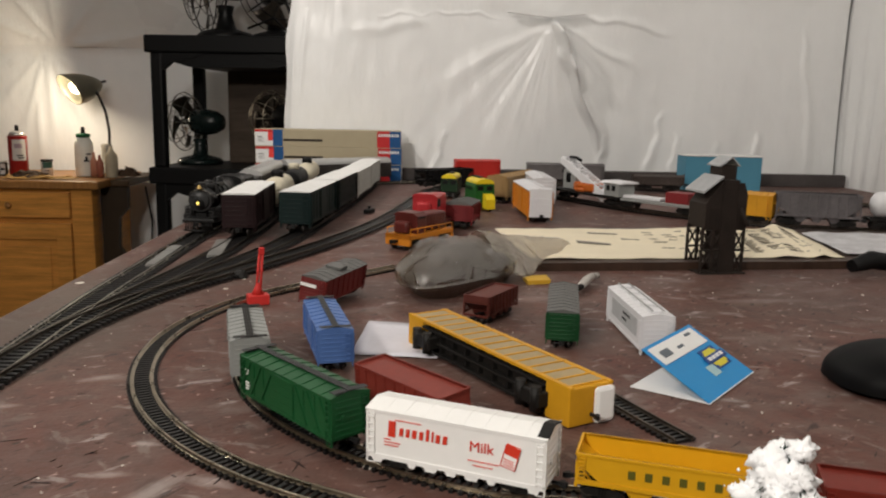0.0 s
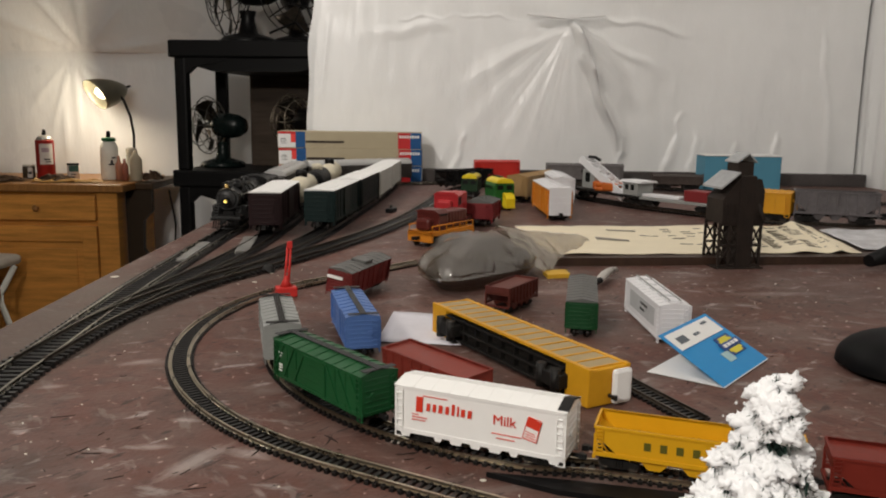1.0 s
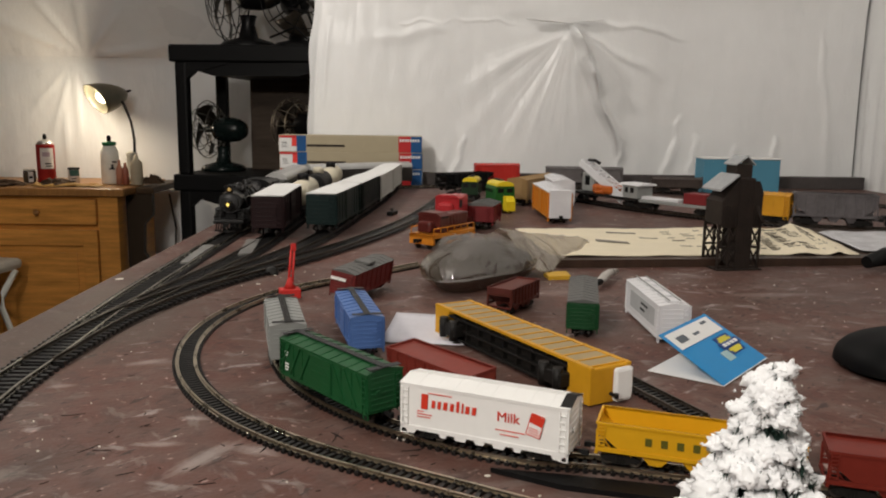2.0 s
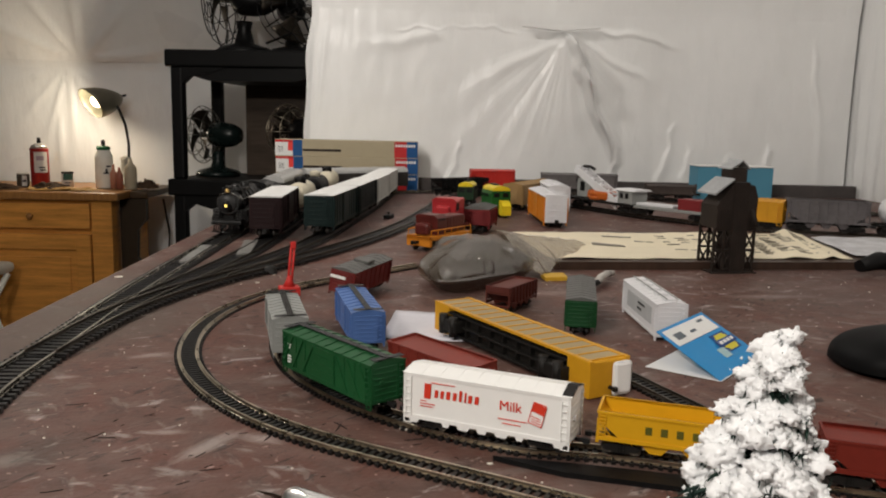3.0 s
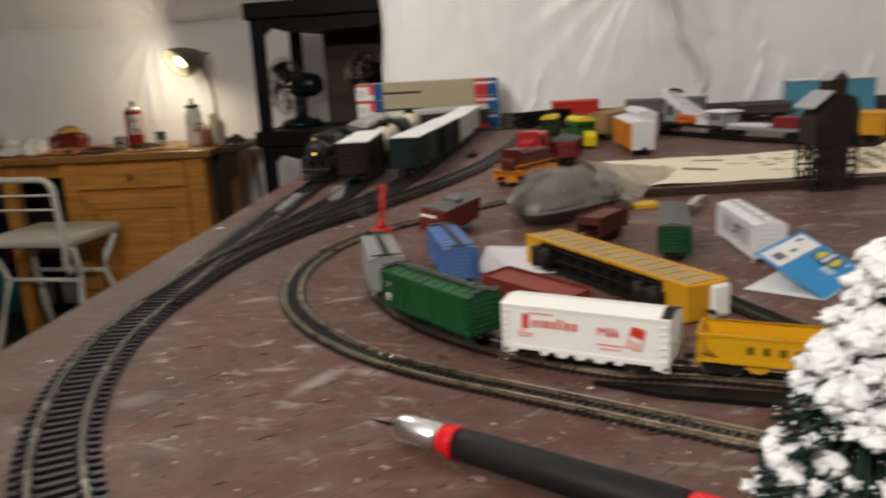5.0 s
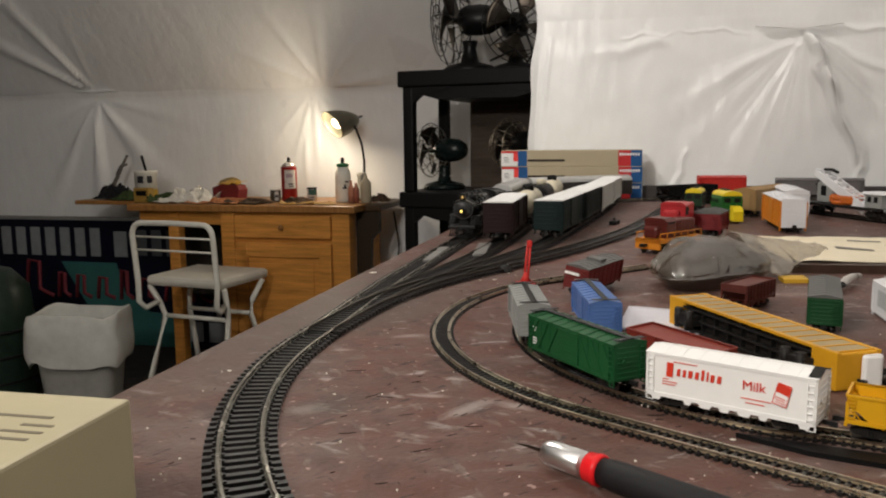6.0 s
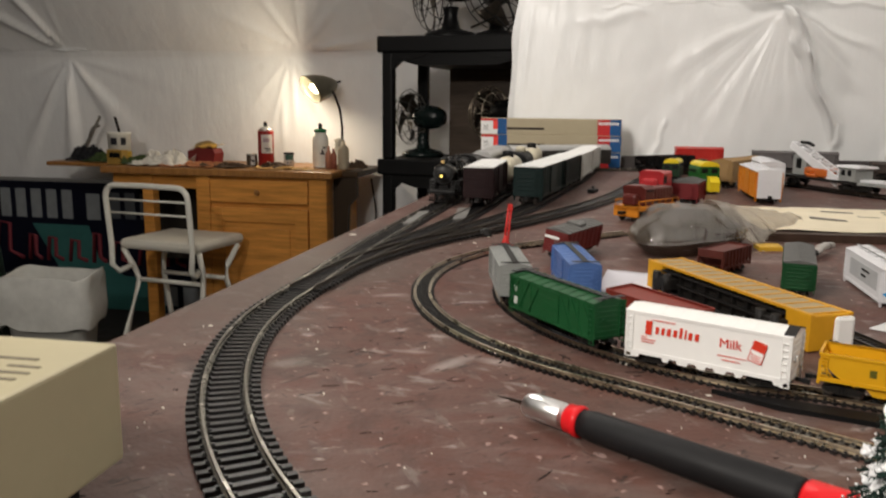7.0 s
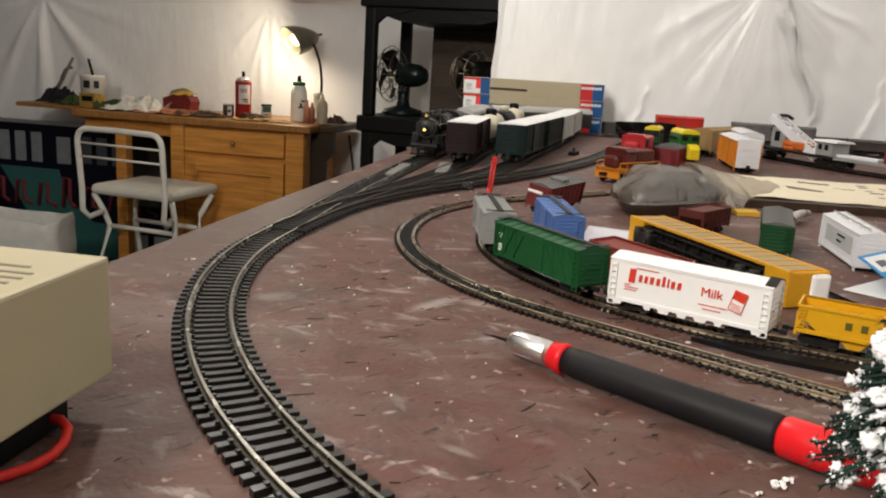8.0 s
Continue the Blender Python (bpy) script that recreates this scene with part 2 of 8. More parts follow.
M["rail_old"] = shade("dull_rail", (0.10, 0.085, 0.07), 0.40, 1.0, var=0.4, scale=60)
M["chrome"] = shade("chrome", (0.80, 0.80, 0.80), 0.28, 1.0, var=0.05, spec=0.5)
M["knuckle"] = shade("coupler_plastic", (0.012, 0.012, 0.012), 0.5)
M["truck"] = shade("truck_plastic", (0.011, 0.010, 0.009), 0.55, var=0.4, scale=200)
M["wheel"] = shade("wheel_metal", (0.10, 0.09, 0.085), 0.4, 0.8)
M["white_paint"] = shade("white_paint", (0.78, 0.77, 0.73), 0.4, var=0.04)
M["cloth_white"] = shade("white_bag", (0.62, 0.62, 0.58), 0.45, var=0.1, bump=0.4, bscale=30)
M["paper_white"] = shade("white_paper", (0.75, 0.75, 0.74), 0.7, var=0.05)


def plain(name, color, rough=0.4, **kw):
    if name not in M:
        M[name] = shade(name, color, rough, **kw)
    return M[name]


# ---- mesh helpers ----
def block(bm, x0, x1, y0, y1, z0, z1, bev=0.0, m=None):
    """A box between bounds with softened edges."""
    vs = [bm.verts.new((x, y, z)) for x in (x0, x1) for y in (y0, y1) for z in (z0, z1)]
    idx = ((0, 1, 3, 2), (4, 6, 7, 5), (0, 4, 5, 1), (2, 3, 7, 6), (0, 2, 6, 4), (1, 5, 7, 3))
    fs = [bm.faces.new([vs[i] for i in f]) for f in idx]
    if bev:
        es = list({e for f in fs for e in f.edges})
        r = bmesh.ops.bevel(bm, geom=es, offset=bev, segments=2, profile=0.5, affect="EDGES")
        vs = list({v for f in r["faces"] for v in f.verts} | {v for v in vs if v.is_valid})
    if m:
        bmesh.ops.transform(bm, matrix=m, verts=vs)
    return vs


def rod(bm, a, b, r, seg=8, r2=None):
    """A cylinder or cone from a to b."""
    a, b = Vector(a), Vector(b)
    q = (b - a).to_track_quat("Z", "Y").to_matrix()
    r2 = r if r2 is None else r2
    rings = []
    for p, rr in ((a, r), (b, r2)):
        rings.append([bm.verts.new(p + q @ Vector((rr * math.cos(2 * math.pi * i / seg), rr * math.sin(2 * math.pi * i / seg), 0))) for i in range(seg)])
    for i in range(seg):
        j = (i + 1) % seg
        f = bm.faces.new((rings[0][i], rings[0][j], rings[1][j], rings[1][i]))
        f.smooth = seg > 6
    bm.faces.new(rings[0][::-1])
    bm.faces.new(rings[1])


def tube(bm, pts, r, seg=8, closed=False):
    """A round tube along points; r may be a list."""
    pts = [Vector(p) for p in pts]
    n = len(pts)
    rings = []
    up = Vector((0.13, 0.21, 1)).normalized()
    for i, p in enumerate(pts):
        d = (pts[(i + 1) % n] if closed or i < n - 1 else p) - (pts[i - 1] if closed or i else p)
        d.normalize()
        side = d.cross(up)
        if side.length < 1e-3:
            side = d.cross(Vector((1, 0, 0)))
        side.normalize()
        top = side.cross(d)
        rr = r[i] if isinstance(r, (list, tuple)) else r
        rings.append([bm.verts.new(p + rr * (math.cos(2 * math.pi * k / seg) * side + math.sin(2 * math.pi * k / seg) * top)) for k in range(seg)])
    for i in range(n if closed else n - 1):
        a, b = rings[i], rings[(i + 1) % n]
        for k in range(seg):
            f = bm.faces.new((a[k], a[(k + 1) % seg], b[(k + 1) % seg], b[k]))
            f.smooth = True
    if not closed:
        bm.faces.new(rings[0][::-1])
        bm.faces.new(rings[-1])


def lathe(bm, prof, seg=24, m=None):
    """Turn (radius, z) pairs about z."""
    rings = []
    for r, z in prof:
        rings.append([bm.verts.new((r * math.cos(2 * math.pi * k / seg), r * math.sin(2 * math.pi * k / seg), z)) for k in range(seg)])
    for a, b in zip(rings, rings[1:]):
        for k in range(seg):
            f = bm.faces.new((a[k], a[(k + 1) % seg], b[(k + 1) % seg], b[k]))
            f.smooth = True
    bm.faces.new(rings[0][::-1])
    bm.faces.new(rings[-1])
    if m:
        bmesh.ops.transform(bm, matrix=m, verts=[v for r in rings for v in r])


def prism(bm, poly, x0, x1, axis="x"):
    """A polygon of (a, b) pairs pulled along an axis: x -> (y, z), y -> (x, z), z -> (x, y)."""
    def at(p, t):
        return {"x": (t, p[0], p[1]), "y": (p[0], t, p[1]), "z": (p[0], p[1], t)}[axis]
    a = [bm.verts.new(at(p, x0)) for p in poly]
    b = [bm.verts.new(at(p, x1)) for p in poly]
    n = len(poly)
    for i in range(n):
        bm.faces.new((a[i], a[(i + 1) % n], b[(i + 1) % n], b[i]))
    bm.faces.new(a[::-1])
    bm.faces.new(b)
    return a + b


def sheet_grid(bm, fn, nu, nv, thick=0.0):
    """A surface fn(u, v) -> point with u, v in 0..1; thick adds a second skin along -normal."""
    vs = [[bm.verts.new(fn(i / nu, j / nv)) for j in range(nv + 1)] for i in range(nu + 1)]
    fs = []
    for i in range(nu):
        for j in range(nv):
            f = bm.faces.new((vs[i][j], vs[i + 1][j], vs[i + 1][j + 1], vs[i][j + 1]))
            f.smooth = True
            fs.append(f)
    if thick:
        bm.normal_update()
        r = bmesh.ops.solidify(bm, geom=fs, thickness=thick)
    return vs


def mesh_of(name, bm, material):
    bmesh.ops.recalc_face_normals(bm, faces=bm.faces)
    me = bpy.data.meshes.new(name)
    bm.to_mesh(me)
    bm.free()
    for mt in material if isinstance(material, (list, tuple)) else [material]:
        me.materials.append(mt)
    return me


def part(name, bm, material, parent, label=""):
    ob = new(name, mesh_of(name, bm, material))
    ob.parent = parent
    return tagged(ob, label=label)


def thing(name, label, category, m=None, group="", kind=""):
    ob = new(name)
    ob.empty_display_size = 0.02
    if m is not None:
        ob.matrix_world = m
    return tagged(ob, label, category, group, kind)


def solid(name, bm, material, label, category="", m=None, group="", kind=""):
    ob = new(name, mesh_of(name, bm, material))
    if m is not None:
        ob.matrix_world = m
    return tagged(ob, label, category, group, kind)


def words(name, text, size, material, parent, m, label="", bold=0.0, shear=0.0, width=1.0):
    """Raised lettering as a mesh, lying in its local xy plane."""
    cu = bpy.data.curves.new(name, "FONT")
    cu.body, cu.size, cu.extrude, cu.bevel_depth, cu.shear = text, size, size * 0.004, bold, shear
    cu.align_x, cu.resolution_u = "CENTER", 3
    tmp = bpy.data.objects.new(name + "_tmp", cu)
    scene.collection.objects.link(tmp)
    dg = bpy.context.evaluated_depsgraph_get()
    me = bpy.data.meshes.new_from_object(tmp.evaluated_get(dg))
    bpy.data.objects.remove(tmp)
    me.materials.clear()
    me.materials.append(material)
    ob = new(name, me)
    if parent is not None:
        ob.parent = parent
    ob.matrix_local = m @ Matrix.Diagonal((width, 1, 1, 1))
    return tagged(ob, label=label)


def B():
    return bmesh.new()


# ---- the room ----
bm = B()
block(bm, -4.6, 2.2, -2.6, 3.7, FLOOR - 0.05, FLOOR)
solid("floor", bm, M["floor"], "dark worn attic floor boards", "floor", kind="structure")

FAR_Y, WALL_Y, RIDGE = 3.46, 1.70, 0.375


def pinch(x, z, px, pz, reach=0.5, n=9, depth=0.02, seed=0, down=True):
    """Creases that run out from a staple at (px, pz)."""
    dx, dz = x - px, z - pz
    d = math.hypot(dx, dz)
    if d > reach or d < 1e-4:
        return 0.0
    if down and dz > 0.02:
        return 0.0
    a = math.atan2(dx, -dz)
    w = math.sin(a * n + seed + 0.9 * math.sin(a * 3.3 + seed))
    w = max(0.0, w) ** 1.6
    return depth * w * min(1, d / 0.10) * (1 - d / reach) ** 1.1 * math.exp(-(a / 1.0) ** 2)


def crease(x, z, a, b, w0, w1, d, sharp=0.5):
    """A fold from a to b, one flank steep, the other soft, fading at both ends."""
    ux, uz = b[0] - a[0], b[1] - a[1]
    n = math.hypot(ux, uz)
    ux, uz = ux / n, uz / n
    t = ((x - a[0]) * ux + (z - a[1]) * uz) / n
    if t < -0.03 or t > 1.05:
        return 0.0
    s = (x - a[0]) * uz - (z - a[1]) * ux
    s += 0.004 * math.sin(t * 9 + a[0] * 40) + 0.006 * noise.noise(Vector((t * 5, a[0] * 30, b[1] * 20)))
    w = w0 + (w1 - w0) * t
    w *= sharp if s > 0 else 1.0
    return d * math.exp(-(s / w) ** 2) * min(1.0, max(0.0, (t + 0.03) * 8)) * min(1.0, max(0.0, (1.05 - t) * 2.6))


PIN = (0.318, 0.333)
# folds fanned out below the staple: end point, widths, depth
FOLDS = (
    ((0.378, 0.190), 0.020, 0.034, 0.050, 0.30), ((0.430, 0.060), 0.012, 0.030, 0.066, 0.3), ((0.355, 0.060), 0.008, 0.020, 0.012, 0.6),
    ((0.300, 0.070), 0.006, 0.020, 0.012, 0.5), ((0.262, 0.090), 0.006, 0.018, 0.009, 0.5), ((0.215, 0.030), 0.006, 0.022, 0.011, 0.45), ((0.160, 0.030), 0.006, 0.026, 0.012, 0.45),
    ((0.070, 0.080), 0.008, 0.030, 0.011, 0.5), ((0.020, 0.160), 0.008, 0.030, 0.012, 0.6), ((0.110, 0.210), 0.006, 0.020, 0.010, 0.6), ((0.520, 0.230), 0.008, 0.026, 0.008, 0.6),
)
# single folds: the wavy line level with the staple, hanging pleats by the table and the gathers above
LOOSE = (
    ((-0.045, 0.335), (0.080, 0.344), 0.007, 0.006, 0.004, 0.5), ((0.080, 0.344), (0.230, 0.338), 0.006, 0.005, 0.004, 0.5),
    ((0.390, 0.344), (0.580, 0.312), 0.012, 0.018, 0.007, 0.5), ((0.060, 0.330), (-0.120, 0.300), 0.02, 0.03, 0.008, 0.7),
    ((0.310, 0.420), (0.318, 0.560), 0.007, 0.012, 0.008, 0.5), ((0.330, 0.400), (0.345, 0.540), 0.005, 0.008, 0.010, 0.5), ((0.296, 0.400), (0.280, 0.500), 0.006, 0.010, 0.008, 0.5),
    ((0.566, 0.150), (0.530, -0.010), 0.014, 0.026, 0.009, 0.5), ((0.780, 0.110), (0.745, -0.010), 0.014, 0.026, 0.008, 0.5), ((0.690, 0.090), (0.670, -0.010), 0.014, 0.024, 0.005, 0.6),
    ((0.440, 0.110), (0.425, -0.010), 0.014, 0.026, 0.010, 0.4), ((0.600, 0.110), (0.590, -0.010), 0.014, 0.020, 0.005, 0.5), ((0.100, 0.100), (0.060, -0.010), 0.01, 0.02, 0.010, 0.5),
    ((0.860, 0.330), (0.900, -0.010), 0.012, 0.026, 0.010, 0.6),
)


def back_wall(u, v):
    x = -0.36 + u * 1.3135
    z = -0.15 + v * 0.875 if v < 0.8 else 0.55 + (v - 0.8) * 6.25
    y = WALL_Y - pinch(x, z, PIN[0], PIN[1], 0.45, 41, 0.0011, 2.0) - pinch(x, z, PIN[0], PIN[1], 0.30, 67, 0.0010, 0.6)
    for e, w0, w1, d, sh in FOLDS:
        y -= (crease(x, z, PIN, e, w0 * 0.6, w1 * 0.55, d * 0.62, sh) if e[0] > 0.36 else crease(x, z, PIN, e, w0, w1 * 1.1, d * 0.22, 0.8))
    for a, e, w0, w1, d, sh in LOOSE:
        y -= crease(x, z, a, e, w0 * 0.6, w1 * 0.6, d * 0.5, sh)
    y += 0.012 * noise.noise(Vector((x * 3.1, z * 2.2, 4))) + 0.003 * noise.noise(Vector((x * 11, z * 4, 2))) + 0.0012 * noise.noise(Vector((x * 34, z * 22, 6)))
    y += max(0.0, z - RIDGE) * -0.10
    # pulled tight along the stapled line
    y += 0.008 * math.exp(-((z - 0.345) / 0.02) ** 2) * math.exp(-((x - 0.305) / 0.11) ** 4)
    near = math.exp(-((x + 0.20) / 0.10) ** 2)
    y -= near * (0.003 * abs(noise.noise(Vector((x * 14, z * 3, 12)))) + 0.001 * abs(noise.noise(Vector((x * 44, z * 10, 3)))))
    # flaps folded along the free edge
    y -= 0.006 * math.exp(-((x + 0.226 - 0.06 * (z - 0.15)) / 0.006) ** 2) * max(0.0, math.sin((z - 0.06) * 11)) if z < 0.345 else 0.0
    y -= 0.0035 * math.exp(-((x + 0.205 - 0.10 * (z - 0.20)) / 0.005) ** 2) * max(0.0, math.sin((z - 0.13) * 14)) if z < 0.345 else 0.0
    # the free edge rolls back, crumpled
    e = max(0.0, (-0.205 - x) / 0.155)
    y += 0.16 * e ** 1.5
    edge = -0.236 - 0.008 * math.sin(z * 14) - 0.016 * noise.noise(Vector((0, z * 9, 1))) + 0.05 * max(0.0, z - 0.33)
    if e > 0:
        x = max(x, edge)
    return (x, y, z)


bm = B()
sheet_grid(bm, back_wall, 460, 330)
solid("wall_back", bm, M["sheet"], "milky plastic sheeting stapled over the back wall", "wall", kind="structure")
bm = B()
block(bm, -0.22, 1.2, WALL_Y + 0.13, WALL_Y + 0.25, FLOOR, 1.5)
solid("wall_core", bm, M["floor"], "dark timber wall behind the plastic sheeting", "wall", kind="structure")


def side_wall(u, v):
    y, z = -2.6 + u * (WALL_Y + 2.62), FLOOR + v * 2.6
    x = 0.958 + 0.006 * noise.noise(Vector((y * 3, z * 2, 9)))
    for k in range(5):
        x -= 0.012 * math.exp(-((y - 1.655 + 0.045 * k + (0.05 * k - 0.06) * (z - 0.05)) / 0.010) ** 2) * max(0.0, 1 - abs(z - 0.05) / 0.30)
    return (x, y, z)


bm = B()
sheet_grid(bm, side_wall, 320, 60)
solid("wall_right", bm, M["sheet"], "milky plastic sheeting hung along the side wall", "wall", kind="structure")


def far_wall(u, v):
    x, z = -4.6 + u * 4.75, FLOOR + v * (RIDGE - FLOOR)
    y = FAR_Y - pinch(x, z, -2.63, RIDGE - 0.03, 0.75, 10, 0.05, 1.2)
    y -= pinch(x, z, -1.48, RIDGE - 0.012, 0.45, 15, 0.016, 0.4) + 0.010 * math.exp(-((x + 1.525) / 0.012) ** 2) * math.exp(-((z - 0.05) / 0.12) ** 2)
    y += 0.015 * noise.noise(Vector((x * 2.0, z * 1.5, 14))) - 0.012 * math.exp(-((z - RIDGE) / 0.02) ** 2)
    return (x, y, z)


bm = B()
sheet_grid(bm, far_wall, 420, 110)
solid("wall_far", bm, M["sheet"], "milky plastic sheeting on the knee wall behind the desk", "wall", kind="structure")


def slope(u, v):
    """The sloping ceiling that rises towards the camera from the knee wall."""
    x, w = -4.6 + u * 4.75, v * 1.9
    y, z = FAR_Y - 0.016 - 0.62 * w, RIDGE - 0.004 + 0.86 * w
    d = math.hypot(x + 2.63, w)
    a = math.atan2(x + 2.63, w + 1e-6)
    cr = max(0.0, math.sin(a * 12 + 1.0)) ** 2 * math.exp(-((a + 0.75) / 0.55) ** 2) * max(0.0, 1 - d / 0.75) * min(1, d / 0.1)
    d2 = math.hypot(x + 1.42, w)
    a2 = math.atan2(x + 1.42, w + 1e-6)
    cr += 0.5 * max(0.0, math.sin(a2 * 10)) ** 3 * max(0.0, 1 - d2 / 0.5) * min(1, d2 / 0.1)
    n = 0.012 * noise.noise(Vector((x * 2, w * 2, 3)))
    return (x, y - 0.045 * cr * 0.8 + n, z - 0.045 * cr * 0.6)


bm = B()
sheet_grid(bm, slope, 420, 120)
solid("ceiling_slope", bm, M["sheet"], "sloping ceiling lined with milky plastic sheeting", "ceiling", kind="structure")
bm = B()
block(bm, -4.6, 1.1, -2.7, FAR_Y - 1.1, 1.72, 1.78)
solid("ceiling", bm, M["sheet"], "ceiling lined with milky plastic sheeting", "ceiling", kind="structure")
# unseen end and rear walls, kept dark to hold down bounced light
bm = B()
block(bm, -4.7, -4.6, -2.7, 3.6, FLOOR, 1.8)
solid("wall_left", bm, M["timber"], "unseen end wall, dark to cut bounced light", "wall", kind="structure")
bm = B()
block(bm, -4.6, 1.1, -2.7, -2.6, FLOOR, 1.8)
solid("wall_rear", bm, M["timber"], "unseen rear wall, dark to cut bounced light", "wall", kind="structure")
bm = B()
block(bm, -0.02, 0.0, WALL_Y + 0.25, FAR_Y + 0.1, FLOOR, 1.75)
solid("wall_return", bm, M["sheet"], "milky plastic sheeting beside the shelf alcove", "wall", kind="structure")

# ---- the layout table ----
table = thing("layout_table", "large brown-painted plywood railway table, scuffed and dusty", "table")
bm = B()
block(bm, -0.262, 0.95, -0.9, 1.66, -0.019, 0.0, 0.0015)
part("tabletop", bm, M["table"], table)
bm = B()
block(bm, -0.245, 0.93, -0.88, 1.645, -0.10, -0.0195)
part("frame", bm, M["ply_edge"], table)
for lx in (-0.22, 0.90):
    for ly in (-0.85, 0.4, 1.6):
        bm = B()
        block(bm, lx - 0.035, lx + 0.035, ly - 0.035, ly + 0.035, FLOOR, -0.1, 0.003)
        part("leg", bm, M["ply_edge"], table)

bm = B()
block(bm, 0.008, 0.945, 1.632, 1.650, 0.0002, 0.026, 0.001)
solid("back_board", bm, plain("board_grey", (0.070, 0.062, 0.060), 0.6, var=0.35, scale=12), "low dark grey board along the back edge of the table", "board")


# ---- track ----
c = 0.01


def smooth_path(pts, step=0.002):
    """A rounded line through control points (metres), at even steps."""
    P = [Vector((*p, 0)) for p in pts]
    P = [2 * P[0] - P[1]] + P + [2 * P[-1] - P[-2]]
    out = []
    for i in range(1, len(P) - 2):
        a, b, d, e = P[i - 1], P[i], P[i + 1], P[i + 2]
        n = max(2, int((d - b).length / step))
        for k in range(n):
            t = k / n
            out.append(0.5 * (2 * b + (d - a) * t + (2 * a - 5 * b + 4 * d - e) * t * t + (3 * b - a - 3 * d + e) * t ** 3))
    out.append(P[-2])
    return out


def arc_pts(cx, cy, r, a0, a1, n):
    return [((cx + r * math.cos(radians(a0 + (a1 - a0) * i / n))) * c, (cy + r * math.sin(radians(a0 + (a1 - a0) * i / n))) * c) for i in range(n + 1)]


def frames_along(path, spacing):
    """Even stations on a path: place and heading."""
    out, rest = [], 0.0
    for a, b in zip(path, path[1:]):
        d = (b - a).length
        while rest <= d and d > 0:
            out.append((a + (b - a) * (rest / d), math.atan2(b.y - a.y, b.x - a.x)))
            rest += spacing
        rest -= d
    return out


def rail_mesh(bm, path, off, z0, h, w):
    """A rail with foot, web and head swept along a path."""
    prof = [(-w, 0), (w, 0), (w, 0.16 * h), (0.3 * w, 0.3 * h), (0.3 * w, 0.6 * h), (0.55 * w, 0.68 * h), (0.55 * w, 0.95 * h), (0.4 * w, h), (-0.4 * w, h), (-0.55 * w, 0.95 * h), (-0.55 * w, 0.68 * h), (-0.3 * w, 0.6 * h), (-0.3 * w, 0.3 * h), (-w, 0.16 * h)]
    rings = []
    for i, p in enumerate(path):
        d = (path[min(i + 1, len(path) - 1)] - path[max(i - 1, 0)]).normalized()
        n = Vector((-d.y, d.x, 0))
        q = p + n * off
        rings.append([bm.verts.new((q.x + n.x * a, q.y + n.y * a, z0 + b)) for a, b in prof])
    k = len(prof)
    for a, b in zip(rings, rings[1:]):
        for i in range(k):
            bm.faces.new((a[i], a[(i + 1) % k], b[(i + 1) % k], b[i]))
    bm.faces.new(rings[0][::-1])
    bm.faces.new(rings[-1])


def track(name, label, path, gauge, tie_l, tie_w, spacing, tie_h, rail_h, rail_w, rail_mat, near=None, zoff=0.0, roadbed=False, coarse=1):
    """A length of sectional track: two rails and ties; near(p) picks the stretch whose ties are single parts."""
    tr = thing(name, label, "track")
    pp = path[::coarse] + ([path[-1]] if coarse > 1 else [])
    for s in (-1, 1):
        bm = B()
        rail_mesh(bm, pp, s * gauge / 2, zoff + tie_h * 0.85, rail_h, rail_w)
        part("rail", bm, rail_mat, tr, "worn metal rail")
    bm = B()
    block(bm, -tie_w / 2, tie_w / 2, -tie_l / 2, tie_l / 2, 0, tie_h)
    for s in (-1, 1):
        for e in (-1, 1):
            y = s * gauge / 2 + e * rail_w * 1.5
            block(bm, -tie_w * 0.28, tie_w * 0.28, y - rail_w * 0.5, y + rail_w * 0.5, tie_h, tie_h + rail_w * 0.6)
    one = mesh_of("tie", bm, M["tie"])
    rest = B()
    singles = 0
    for p, a in frames_along(path, spacing):
        m = Matrix.Translation((p.x, p.y, zoff)) @ Matrix.Rotation(a, 4, "Z")
        if near and near(p) and singles < 300:
            ob = new("tie", one)
            ob.parent = tr
            ob.matrix_local = m
            singles += 1
        else:
            block(rest, -tie_w / 2, tie_w / 2, -tie_l / 2, tie_l / 2, 0, tie_h, 0, m)
    # webs that join the ties under the rails
    for s in (-1, 1):
        prev = None
        for i, p in enumerate(pp):
            d = (pp[min(i + 1, len(pp) - 1)] - pp[max(i - 1, 0)]).normalized()
            n = Vector((-d.y, d.x, 0))
            q = p + n * (s * gauge / 2)
            cur = [rest.verts.new((q.x + n.x * a, q.y + n.y * a, zoff + b)) for a, b in ((-rail_w * 0.8, 0), (rail_w * 0.8, 0), (rail_w * 0.8, tie_h * 0.7), (-rail_w * 0.8, tie_h * 0.7))]
            if prev:
                for k in range(1, 4):
                    rest.faces.new((prev[k], prev[(k + 1) % 4], cur[(k + 1) % 4], cur[k]))
            prev = cur
    tagged(part("tie_bed", rest, M["tie"], tr), kind="stuff")
    return tr


HO = dict(gauge=0.0175, tie_l=0.0300, tie_w=0.0030, spacing=0.0066, tie_h=0.0024, rail_h=0.0026, rail_w=0.0013)
NN = dict(gauge=0.0098, tie_l=0.0152, tie_w=0.0019, spacing=0.0038, tie_h=0.0014, rail_h=0.0019, rail_w=0.0010)

